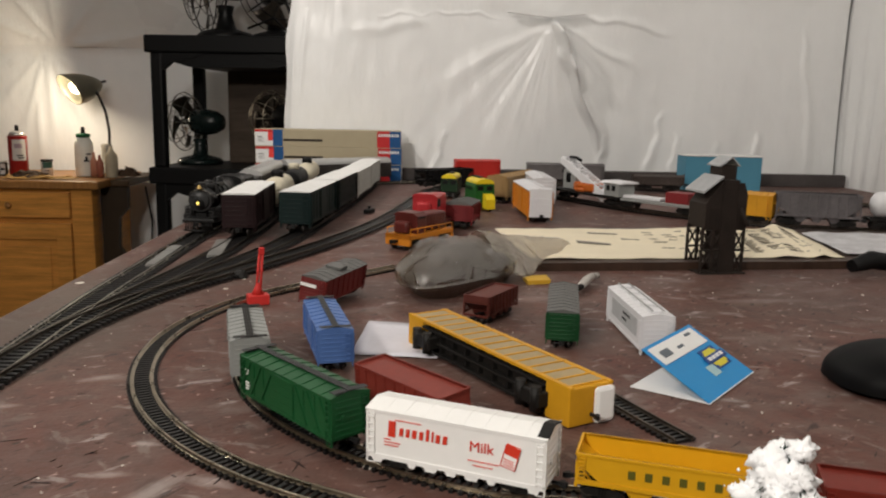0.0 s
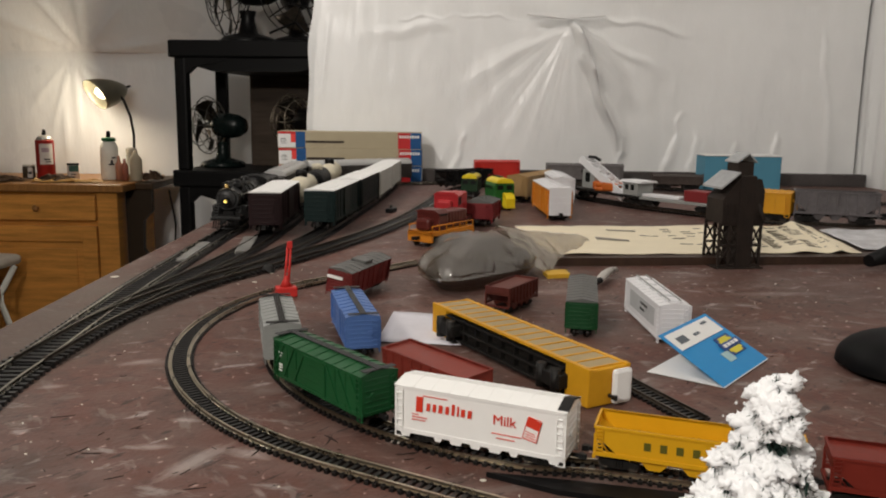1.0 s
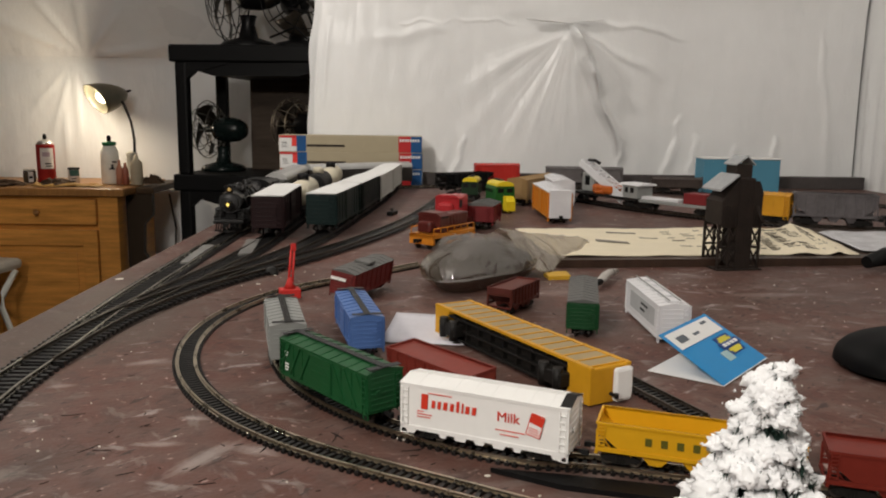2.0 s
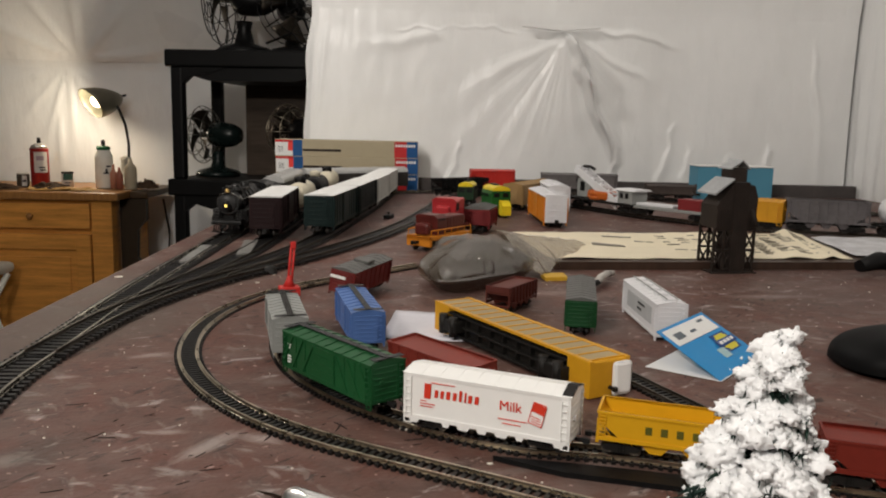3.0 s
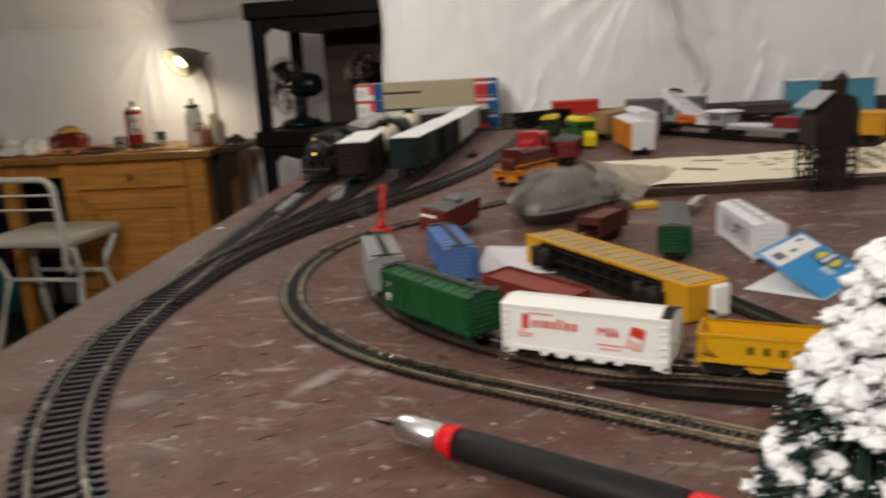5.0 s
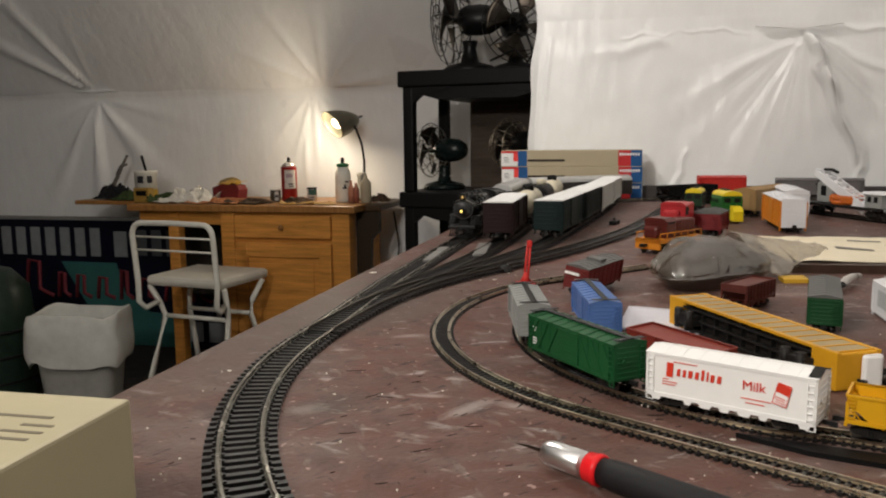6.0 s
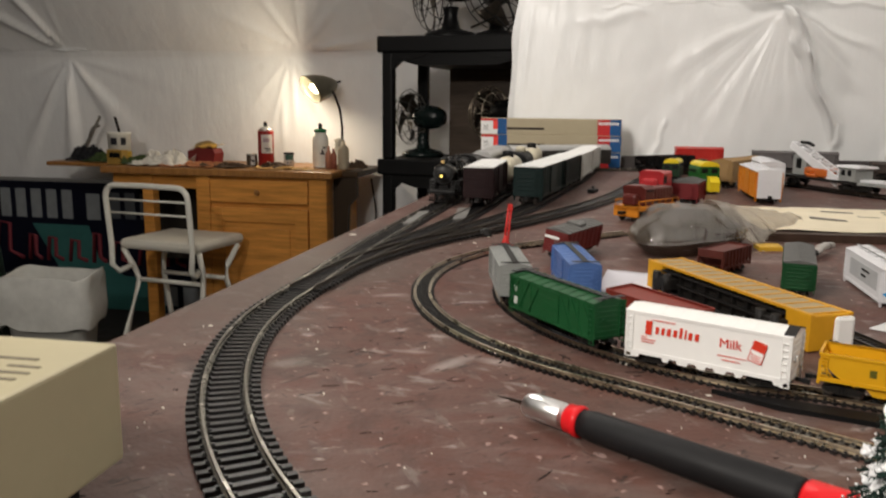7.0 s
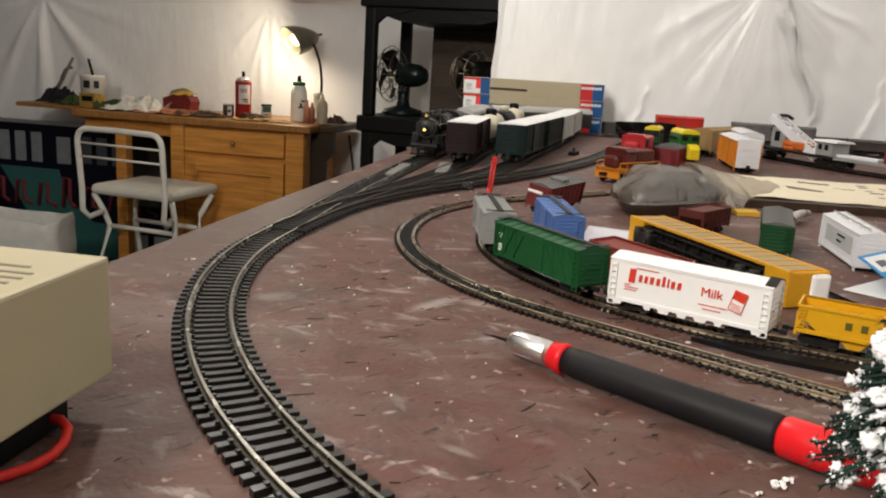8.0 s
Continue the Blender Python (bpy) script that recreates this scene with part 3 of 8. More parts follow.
outer = smooth_path([(0.8 * c, 71.6 * c), (-3.2 * c, 67.3 * c)] + arc_pts(9.2, 47.2, 22.75, 139, 240, 40) + [(3.0 * c, 24.5 * c), (12.0 * c, 19.3 * c), (22.0 * c, 13.6 * c)])
track("n_track_outer", "small-gauge curved track with black ties and worn rails", outer, rail_mat=M["rail_n"], near=lambda p: p.y < 0.40 and p.x < 0.12, **NN)
inner = smooth_path(arc_pts(12.4, 46.85, 20.4, 176, 250, 34) + [(8.2 * c, 27.25 * c), (11.7 * c, 26.15 * c), (19.4 * c, 23.4 * c), (32 * c, 18.8 * c)])
track("n_track_inner", "small-gauge curved track under a string of freight cars", inner, rail_mat=M["rail_n"], near=lambda p: p.y < 0.36 and p.x < 0.14, **NN)
main = smooth_path(arc_pts(18.2, 38.6, 38.8, 262, 181, 36) + [(-20.7 * c, 42 * c), (-21.2 * c, 52 * c), (-21.6 * c, 64 * c), (-21.7 * c, 100 * c), (-21.7 * c, 133 * c), (-20.5 * c, 139.5 * c), (-17.9 * c, 144.5 * c), (-12.0 * c, 150.2 * c), (-4.9 * c, 154.5 * c), (4 * c, 157.0 * c), (12 * c, 157.6 * c)])
track("ho_track_main", "curved black-tied track with bright nickel rails", main, rail_mat=M["rail"], near=lambda p: p.y < 0.48, **HO)
spur_a = smooth_path([(-20.5 * c, 44 * c), (-20.0 * c, 52 * c), (-18.7 * c, 62 * c), (-17.1 * c, 75 * c), (-16.4 * c, 88 * c), (-16.0 * c, 110 * c), (-15.3 * c, 142 * c)])
track("ho_siding_left", "dull siding track below stored boxcars", spur_a, rail_mat=M["rail_old"], zoff=0.0004, coarse=3, **HO)
spur_b = smooth_path([(-16.5 * c, 63.6 * c), (-13.6 * c, 74 * c), (-11.2 * c, 86 * c), (-9.2 * c, 104 * c), (-7.0 * c, 126 * c), (-5.3 * c, 150 * c)])
track("ho_siding_right", "dull siding track below stored boxcars", spur_b, rail_mat=M["rail_old"], zoff=0.0008, coarse=3, **HO)
far_main = smooth_path([(-20.55 * c, 40 * c), (-19.9 * c, 50 * c), (-17.2 * c, 60 * c), (-13.2 * c, 68.5 * c), (-8.6 * c, 79 * c), (-4.2 * c, 91.5 * c), (-0.6 * c, 105 * c), (2.4 * c, 121 * c), (5.4 * c, 138 * c), (10.5 * c, 150 * c), (19 * c, 156.5 * c), (32 * c, 157 * c), (48 * c, 150 * c), (66 * c, 137 * c), (88 * c, 120 * c)])
track("ho_track_far", "dull curved main line that runs to the back of the table", far_main, rail_mat=M["rail_old"], zoff=0.0012, coarse=3, **HO)
crane_line = smooth_path([(14 * c, 153.5 * c), (20.5 * c, 147.5 * c), (25.5 * c, 139 * c), (29.5 * c, 129.5 * c), (34.0 * c, 120 * c), (41.0 * c, 110.5 * c), (48.3 * c, 103.6 * c), (55 * c, 100.2 * c), (63 * c, 98.3 * c), (92 * c, 92 * c)])
track("ho_track_crane", "dull track below a line of work cars", crane_line, rail_mat=M["rail_old"], zoff=0.0006, coarse=3, **HO)
TOP_N, TOP_H = 0.0031, 0.0047


# ---- rolling stock ----
def wheels_at(parent_truck, x, gauge, r, tread):
    bm = B()
    for s in (-1, 1):
        y = s * gauge / 2
        rod(bm, (x, y - tread / 2, r), (x, y + tread / 2, r), r, 14)
        rod(bm, (x, y - s * tread * 0.9, r), (x, y - s * tread * 0.5, r), r * 1.12, 14)
    rod(bm, (x, -gauge / 2, r), (x, gauge / 2, r), r * 0.22, 6)
    part("wheelset", bm, M["wheel"], parent_truck)


def bogie(parent, x, s, gauge, mat=None):
    """A two-axle truck at x; s is the scale (1 / 87 or 1 / 160)."""
    mat = mat or M["truck"]
    r, wb = 0.42 * s, 1.72 * s
    bm = B()
    for e in (-1, 1):
        y = e * (gauge / 2 + 0.20 * s)
        t = 0.09 * s
        prism(bm, [(x - wb * 0.72, r * 1.35), (x - wb * 0.62, r * 0.75), (x - wb * 0.4, r * 0.7), (x - wb * 0.22, r * 0.42), (x + wb * 0.22, r * 0.42), (x + wb * 0.4, r * 0.7), (x + wb * 0.62, r * 0.75), (x + wb * 0.72, r * 1.35), (x + wb * 0.35, r * 1.9), (x - wb * 0.35, r * 1.9)], y - t, y + t, "y")
        for k in (-0.11, 0.0, 0.11):
            rod(bm, (x + k * wb, y + e * t, r * 0.6), (x + k * wb, y + e * t, r * 1.6), 0.07 * s, 6)
        for k in (-0.5, 0.5):
            rod(bm, (x + k * wb, y, r), (x + k * wb, y + e * 0.16 * s, r), 0.14 * s, 8)
    block(bm, x - 0.25 * s, x + 0.25 * s, -gauge / 2 - 0.2 * s, gauge / 2 + 0.2 * s, r * 1.1, r * 2.0)
    t = part("truck", bm, mat, parent, "black truck sideframes")
    for k in (-0.5, 0.5):
        wheels_at(t, x + k * wb, gauge, r, 0.11 * s)
    return t


def coupler(parent, x, e, s):
    bm = B()
    z = 0.86 * s
    block(bm, min(x, x + e * 0.55 * s), max(x, x + e * 0.55 * s), -0.1 * s, 0.1 * s, z - 0.12 * s, z + 0.12 * s)
    prism(bm, [(x + e * 0.5 * s, -0.16 * s), (x + e * 0.95 * s, -0.2 * s), (x + e * 0.98 * s, 0.02 * s), (x + e * 0.78 * s, 0.05 * s), (x + e * 0.78 * s, 0.2 * s), (x + e * 0.5 * s, 0.18 * s)], z - 0.17 * s, z + 0.17 * s, "z")
    part("coupler", bm, M["knuckle"], parent)


def ladder(parent, x, y, face, z0, z1, w, s, mat, rungs=6):
    """Grab irons on a side (face 'y') or an end (face 'x')."""
    bm = B()
    r = 0.035 * s
    o = 0.08 * s
    for i in range(rungs):
        z = z0 + (z1 - z0) * (i + 0.5) / rungs
        if face == "y":
            e = 1 if y > 0 else -1
            block(bm, x - w / 2, x + w / 2, min(y, y + e * o * 1.6), max(y, y + e * o * 1.6), z - r, z + r)
        else:
            e = 1 if x > 0 else -1
            block(bm, min(x, x + e * o * 1.6), max(x, x + e * o * 1.6), y - w / 2, y + w / 2, z - r, z + r)
    for k in (-1, 1):
        if face == "y":
            e = 1 if y > 0 else -1
            block(bm, x + k * w / 2 - r, x + k * w / 2 + r, min(y, y + e * o), max(y, y + e * o), z0, z1)
        else:
            e = 1 if x > 0 else -1
            block(bm, min(x, x + e * o), max(x, x + e * o), y + k * w / 2 - r, y + k * w / 2 + r, z0, z1)
    part("ladder", bm, mat, parent)


def boxcar(name, label, m, L, W, H, s, gauge, body, roof, door=None, ribs=0, board=None, zb=None, flat_roof=False, zigzag=False, group="freight cars", trucks=True, doorw=0.24, rib=1.0):
    """A boxcar: x along the car, z = 0 at the rail top."""
    car = thing(name, label, "model train", m, group)
    zb = zb if zb is not None else 0.95 * s
    eave = H - (0.12 if flat_roof else 0.35) * s
    bm = B()
    block(bm, -L / 2, L / 2, -W / 2, W / 2, zb, eave, 0.03 * s)
    # side sill, corner posts and stirrup steps
    for e in (-1, 1):
        y = e * W / 2
        yo = y + e * 0.06 * s
        block(bm, -L / 2, L / 2, min(y, yo), max(y, yo), zb - 0.08 * s, zb + 0.22 * s, 0.015 * s)
        block(bm, -L / 2, L / 2, min(y, yo), max(y, yo), eave - 0.16 * s, eave, 0.015 * s)
        for k in (-1, 1):
            x = k * L / 2
            block(bm, min(x, x - k * 0.16 * s), max(x, x - k * 0.16 * s), min(y, yo), max(y, yo), zb, eave, 0.01 * s)
            x2 = x - k * 0.62 * s
            block(bm, min(x, x2), max(x, x2), y - 0.04 * s, y + 0.05 * s * e + 0.04 * s, zb - 0.42 * s, zb - 0.36 * s)
            for q in (x - k * 0.05 * s, x2 + k * 0.05 * s):
                block(bm, q - 0.05 * s, q + 0.05 * s, y - 0.04 * s, y + 0.04 * s, zb - 0.4 * s, zb)
        for i in range(ribs):
            x = -L / 2 + L * (i + 0.5) / ribs
            if abs(x) < doorw * L / 2 and door:
                continue
            block(bm, x - 0.05 * s, x + 0.05 * s, min(y, yo), max(y, yo), zb, eave)
        if zigzag:
            for i in range(8):
                if i in (3, 4):
                    continue
                x0, x1 = -L / 2 + L * i / 8, -L / 2 + L * (i + 1) / 8
                a, b = ((x0, zb + 0.2 * s), (x1, eave - 0.15 * s)) if (i < 4) else ((x0, eave - 0.15 * s), (x1, zb + 0.2 * s))
                w = 0.13 * s
                yo = y + e * 0.11 * s
                prism(bm, [(a[0] - w, a[1]), (a[0] + w, a[1]), (b[0] + w, b[1]), (b[0] - w, b[1])], min(y, yo), max(y, yo), "y")
    # pressed ends
    for k in (-1, 1):
        x = k * L / 2
        for i in range(7):
            z = zb + (eave - zb) * (i + 0.6) / 7.2
            rod(bm, (x, -W * 0.42, z), (x, W * 0.42, z), 0.055 * s, 6)
    part("body", bm, body, car)
    bm = B()
    o = 0.09 * s
    prism(bm, [(-W / 2 - o, eave), (W / 2 + o, eave), (W / 2 + o, eave + 0.06 * s), (0, H), (-W / 2 - o, eave + 0.06 * s)], -L / 2 - o * 0.4, L / 2 + o * 0.4, "x")
    part("roof", bm, roof, car)
    n = max(8, int(L / s / 1.2))
    bm = B()
    prism(bm, [(-W / 2 - o, eave + 0.05 * s), (0, H - 0.02 * s), (W / 2 + o, eave + 0.05 * s), (W / 2 + o, eave + (0.06 + 0.05 * rib) * s), (0, H + (0.07 * rib) * s), (-W / 2 - o, eave + (0.06 + 0.05 * rib) * s)], -0.045 * s, 0.045 * s, "x")
    strip = mesh_of("roof_rib", bm, roof)
    for i in range(n + 1):
        ob = new("roof_rib", strip)
        ob.parent = car
        ob.matrix_local = Matrix.Translation((-L / 2 + L * i / n, 0, 0))
    if board:
        bm = B()
        for j in (-1, 0, 1):
            block(bm, -L / 2 - 0.15 * s, L / 2 + 0.15 * s, j * 0.2 * s - 0.085 * s, j * 0.2 * s + 0.085 * s, H + 0.09 * s, H + 0.15 * s)
        part("running_board", bm, board, car)
        for k in (-1, 1):
            bm = B()
            block(bm, k * L / 2 - 0.3 * s - k * 0.2 * s, k * L / 2 + 0.3 * s - k * 0.2 * s, -W * 0.46, W * 0.46, H + 0.05 * s, H + 0.09 * s)
            part("cross_board", bm, board, car)
    if door:
        for e in (-1, 1):
            bm = B()
            y0, y1 = e * (W / 2 + 0.03 * s), e * (W / 2 + 0.11 * s)
            dw = L * doorw
            block(bm, -dw / 2, dw / 2, min(y0, y1), max(y0, y1), zb + 0.1 * s, eave - 0.1 * s, 0.02 * s)
            for i in range(5):
                z = zb + 0.3 * s + (eave - zb - 0.5 * s) * i / 4
                block(bm, -dw * 0.44, dw * 0.44, min(y1, y1 + e * 0.04 * s), max(y1, y1 + e * 0.04 * s), z - 0.04 * s, z + 0.04 * s)
            block(bm, -dw / 2 - 0.1 * s, dw * 1.45, min(y0, y1), max(y0, y1), zb - 0.02 * s, zb + 0.06 * s)
            part("door", bm, door, car)
    for k in (-1, 1):
        for e in (-1, 1):
            ladder(car, k * (L / 2 - 0.38 * s), e * (W / 2 + 0.06 * s), "y", zb + 0.1 * s, eave - 0.2 * s, 0.42 * s, s, body)
        ladder(car, k * (L / 2 + 0.02 * s), k * W * 0.36, "x", zb + 0.1 * s, eave - 0.1 * s, 0.42 * s, s, body)
        bm = B()
        x = k * (L / 2 + 0.14 * s)
        rod(bm, (x - k * 0.12 * s, -W * 0.22, zb + 1.5 * s), (x + k * 0.03 * s, -W * 0.22, zb + 1.5 * s), 0.20 * s, 12)
        part("brake_wheel", bm, body, car)
    bm = B()
    block(bm, -L / 2 + 0.1 * s, L / 2 - 0.1 * s, -0.28 * s, 0.28 * s, zb - 0.3 * s, zb + 0.02 * s)
    for x in (-0.25, -0.08, 0.12, 0.27):
        block(bm, x * L - 0.12 * s, x * L + 0.12 * s, -W * 0.44, W * 0.44, zb - 0.2 * s, zb + 0.02 * s)
    rod(bm, (-0.08 * L, W * 0.25, zb - 0.28 * s), (0.08 * L, W * 0.25, zb - 0.28 * s), 0.22 * s, 10)
    part("underframe", bm, M["truck"], car)
    for k in (-1, 1):
        if trucks:
            bogie(car, k * (L / 2 - 1.75 * s), s, gauge)
        coupler(car, k * L / 2, k, s)
    return car


def hopper(name, label, m, L, W, H, s, gauge, paint, group="freight cars", bays=3, load=None, covered=False, trucks=True, posts=9):
    """An open coal hopper with sloped ends, side posts and discharge bays."""
    car = thing(name, label, "model train", m, group)
    zs = 1.25 * s
    t = 0.07 * s
    bm = B()
    e0 = L / 2
    for e in (-1, 1):
        y = e * W / 2
        prism(bm, [(-e0, zs + 1.2 * s), (-e0 + 1.5 * s, zs), (e0 - 1.5 * s, zs), (e0, zs + 1.2 * s), (e0, H), (-e0, H)], min(y, y - e * t), max(y, y - e * t), "y")
        block(bm, -e0, e0, min(y - e * t, y + e * 0.1 * s), max(y - e * t, y + e * 0.1 * s), H - 0.18 * s, H, 0.01 * s)
        block(bm, -e0, e0, min(y, y + e * 0.09 * s), max(y, y + e * 0.09 * s), zs - 0.12 * s, zs + 0.14 * s)
    for k in (-1, 1):
        x = k * e0
        block(bm, min(x, x - k * t), max(x, x - k * t), -W / 2, W / 2, zs + 1.1 * s, H)
        block(bm, min(x, x + k * 0.08 * s), max(x, x + k * 0.08 * s), -W / 2, W / 2, H - 0.18 * s, H)
        # slope sheet and end frame
        prism(bm, [(x, zs + 1.2 * s), (x - k * 2.2 * s, zs - 0.3 * s), (x - k * 2.2 * s, zs - 0.2 * s), (x, zs + 1.3 * s)], -W / 2 + t, W / 2 - t, "y")
        for e in (-1, 1):
            y = e * (W / 2 - 0.05 * s)
            block(bm, x - 0.06 * s, x + 0.06 * s, y - 0.06 * s, y + 0.06 * s, zs - 0.3 * s, zs + 1.3 * s)
            tube(bm, [(x, y, zs + 0.2 * s), (x - k * 1.3 * s, y, zs + 0.1 * s)], 0.06 * s, 5)
            tube(bm, [(x - k * 0.1 * s, y, zs + 1.1 * s), (x - k * 0.9 * s, y, zs + 0.1 * s)], 0.06 * s, 5)
        block(bm, x - 0.1 * s, x + 0.1 * s, -W / 2, W / 2, zs - 0.35 * s, zs - 0.1 * s)
    part("body", bm, paint, car)
    for e in (-1, 1):
        y = e * W / 2
        for i in range(posts):
            x = -e0 + 0.3 * s + (L - 0.6 * s) * i / (posts - 1)
            bm = B()
            lo = zs if abs(x) < e0 - 1.5 * s else zs + (abs(x) - (e0 - 1.5 * s)) / 1.5 * 1.2
            prism(bm, [(x - 0.09 * s, y), (x - 0.05 * s, y + e * 0.13 * s), (x + 0.05 * s, y + e * 0.13 * s), (x + 0.09 * s, y)], lo if lo < 1 else zs, H - 0.1 * s, "z")
            part("side_post", bm, paint, car)
    for i in range(bays):
        x = (i - (bays - 1) / 2) * L * 0.2
        bm = B()
        prism(bm, [(x - L * 0.09, zs), (x + L * 0.09, zs), (x + L * 0.03, zs - 0.75 * s), (x - L * 0.03, zs - 0.75 * s)], -W * 0.42, W * 0.42, "y")
        part("discharge_bay", bm, paint, car)
    if load or covered:
        bm = B()
        if covered:
            prism(bm, [(-W / 2, H - 0.05 * s), (-W * 0.3, H + 0.35 * s), (W * 0.3, H + 0.35 * s), (W / 2, H - 0.05 * s)], -e0, e0, "x")
            for i in range(6):
                x = -e0 + L * (i + 0.5) / 6
                block(bm, x - 0.3 * s, x + 0.3 * s, -W * 0.22, W * 0.22, H + 0.3 * s, H + 0.48 * s, 0.02 * s)
        else:
            block(bm, -e0 + t, e0 - t, -W / 2 + t, W / 2 - t, H - 0.5 * s, H - 0.2 * s)
        part("roof" if covered else "load", bm, paint if covered else load, car)
    for k in (-1, 1):
        for e in (-1, 1):
            ladder(car, k * (e0 - 0.3 * s), e * (W / 2 + 0.02 * s), "y", zs + 0.2 * s, H - 0.2 * s, 0.4 * s, s, paint)
        if trucks:
            bogie(car, k * (e0 - 1.5 * s), s, gauge)
        coupler(car, k * e0, k, s)
    bm = B()
    block(bm, -e0, e0, -0.25 * s, 0.25 * s, zs - 0.45 * s, zs - 0.1 * s)
    part("underframe", bm, M["truck"], car)
    return car


def tank_car(name, label, m, L, W, s, gauge, paint, dome, group="freight cars"):
    car = thing(name, label, "model train", m, group)
    r = W / 2
    z = 1.3 * s + r
    bm = B()
    prof = [(0.02 * r, 0), (0.6 * r, 0.10 * r), (0.9 * r, 0.32 * r), (r, 0.6 * r), (r, L - 0.6 * r), (0.9 * r, L - 0.32 * r), (0.6 * r, L - 0.1 * r), (0.02 * r, L)]
    lathe(bm, prof, 22, Matrix.Translation((-L / 2, 0, z)) @ Matrix.Rotation(radians(90), 4, "Y"))
    for x in (-0.3, -0.1, 0.1, 0.3):
        lathe(bm, [(r * 1.0, -0.05 * s), (r * 1.02, -0.05 * s), (r * 1.02, 0.05 * s), (r, 0.05 * s)], 22, Matrix.Translation((x * L, 0, z)) @ Matrix.Rotation(radians(90), 4, "Y"))
    part("tank", bm, paint, car)
    bm = B()
    lathe(bm, [(0.5 * r, 0), (0.5 * r, 0.45 * r), (0.4 * r, 0.55 * r), (0.05 * r, 0.6 * r)], 16, Matrix.Translation((0, 0, z + r * 0.92)))
    part("dome", bm, dome, car)
    bm = B()
    block(bm, -L / 2 - 0.4 * s, L / 2 + 0.4 * s, -W * 0.2, W * 0.2, 0.95 * s, 1.35 * s)
    for k in (-1, 1):
        block(bm, k * L / 2 - 0.4 * s, k * L / 2 + 0.4 * s, -W / 2, W / 2, 0.95 * s, 1.15 * s)
    part("underframe", bm, M["truck"], car)
    for k in (-1, 1):
        bogie(car, k * (L / 2 - 1.4 * s), s, gauge)
        coupler(car, k * (L / 2 + 0.4 * s), k, s)
    return car


SN, SH = 1 / 160, 1 / 87.1


def on(x, y, z, heading, tilt=0, lean=0):
    return pose(x * c, y * c, z, tilt, lean, heading)


# ---- the string of small-scale freight cars on the inner loop ----
def on_circle(angle, z=TOP_N):
    return on(12.4 + 20.2 * math.cos(radians(angle)), 46.85 + 20.2 * math.sin(radians(angle)), z, angle + 90)


GREEN = plain("rail_green", (0.011, 0.078, 0.025), 0.38, var=0.2)
GREY = plain("rail_grey", (0.27, 0.28, 0.27), 0.45, var=0.12)
WHITE = plain("reefer_white", (0.90, 0.90, 0.88), 0.35, var=0.04)
YELLOW = plain("hopper_yellow", (0.68, 0.36, 0.012), 0.35, var=0.08)
RED = plain("letter_red", (0.68, 0.05, 0.025), 0.4, var=0.05)
DKGREY = plain("roof_dark", (0.035, 0.035, 0.036), 0.55, var=0.25)
RUST = plain("oxide_red", (0.17, 0.022, 0.014), 0.45, var=0.2)

boxcar("boxcar_grey", "light grey model boxcar with a dark roof walk", on_circle(193.5), 0.068, 0.0188, 0.0262, SN, 0.009, GREY, GREY, door=GREY, ribs=12, board=M["truck"])
boxcar_green = boxcar("boxcar_green", "green outside-braced model boxcar with white lettering", on_circle(219.1), 0.078, 0.0190, 0.0262, SN, 0.009, GREEN, GREEN, door=GREEN, ribs=9, board=DKGREY, zigzag=True)
reefer = boxcar("reefer_white", "white milk refrigerator car with red lettering on track", on_circle(244.4), 0.0740, 0.0192, 0.0276, SN, 0.009, WHITE, WHITE, ribs=0, doorw=0.16, zb=0.0060, rib=0.4)
coal_hopper = hopper("hopper_yellow", "yellow open coal hopper with green lettering", on(11.72, 26.2, TOP_N, -20), 0.0765, 0.0192, 0.0192, SN, 0.009, YELLOW, posts=0)
hopper("hopper_oxide", "dull red open hopper coupled behind the yellow one", on(19.4, 23.4, TOP_N, -19.5), 0.0720, 0.0190, 0.0198, SN, 0.009, RUST, posts=0, load=RUST)


def letters(parent, name, x, z, y, heights, w, gap, mat, thick, slant=0.0):
    """A word that is not spelled out: one small raised bar a letter, on a side at y."""
    e = 1 if y > 0 else -1
    for i, h in enumerate(heights):
        bm = B()
        x0 = x + i * (w + gap)
        prism(bm, [(x0, z), (x0 + w, z), (x0 + w + slant, z + h), (x0 + slant, z + h)], min(y, y + e * thick), max(y, y + e * thick), "y")
        part(name, bm, mat, parent)


# lettering on the milk car, hopper and green boxcar (the side that faces the table edge)
yw = -0.0192 / 2 - 0.0004
DKGREEN = plain("letter_green", (0.11, 0.10, 0.014), 0.5)


def stroke(parent, name, pts, r, y, mat, label=""):
    """A painted brush stroke on a car side."""
    bm = B()
    for a, b in zip(pts, pts[1:]):
        d = Vector((b[0] - a[0], b[1] - a[1]))
        n = Vector((-d.y, d.x)).normalized() * r
        prism(bm, [(a[0] - n.x, a[1] - n.y), (b[0] - n.x, b[1] - n.y), (b[0] + n.x, b[1] + n.y), (a[0] + n.x, a[1] + n.y)], y - 0.00012, y + 0.0001, "y")
    part(name, bm, mat, parent, label)


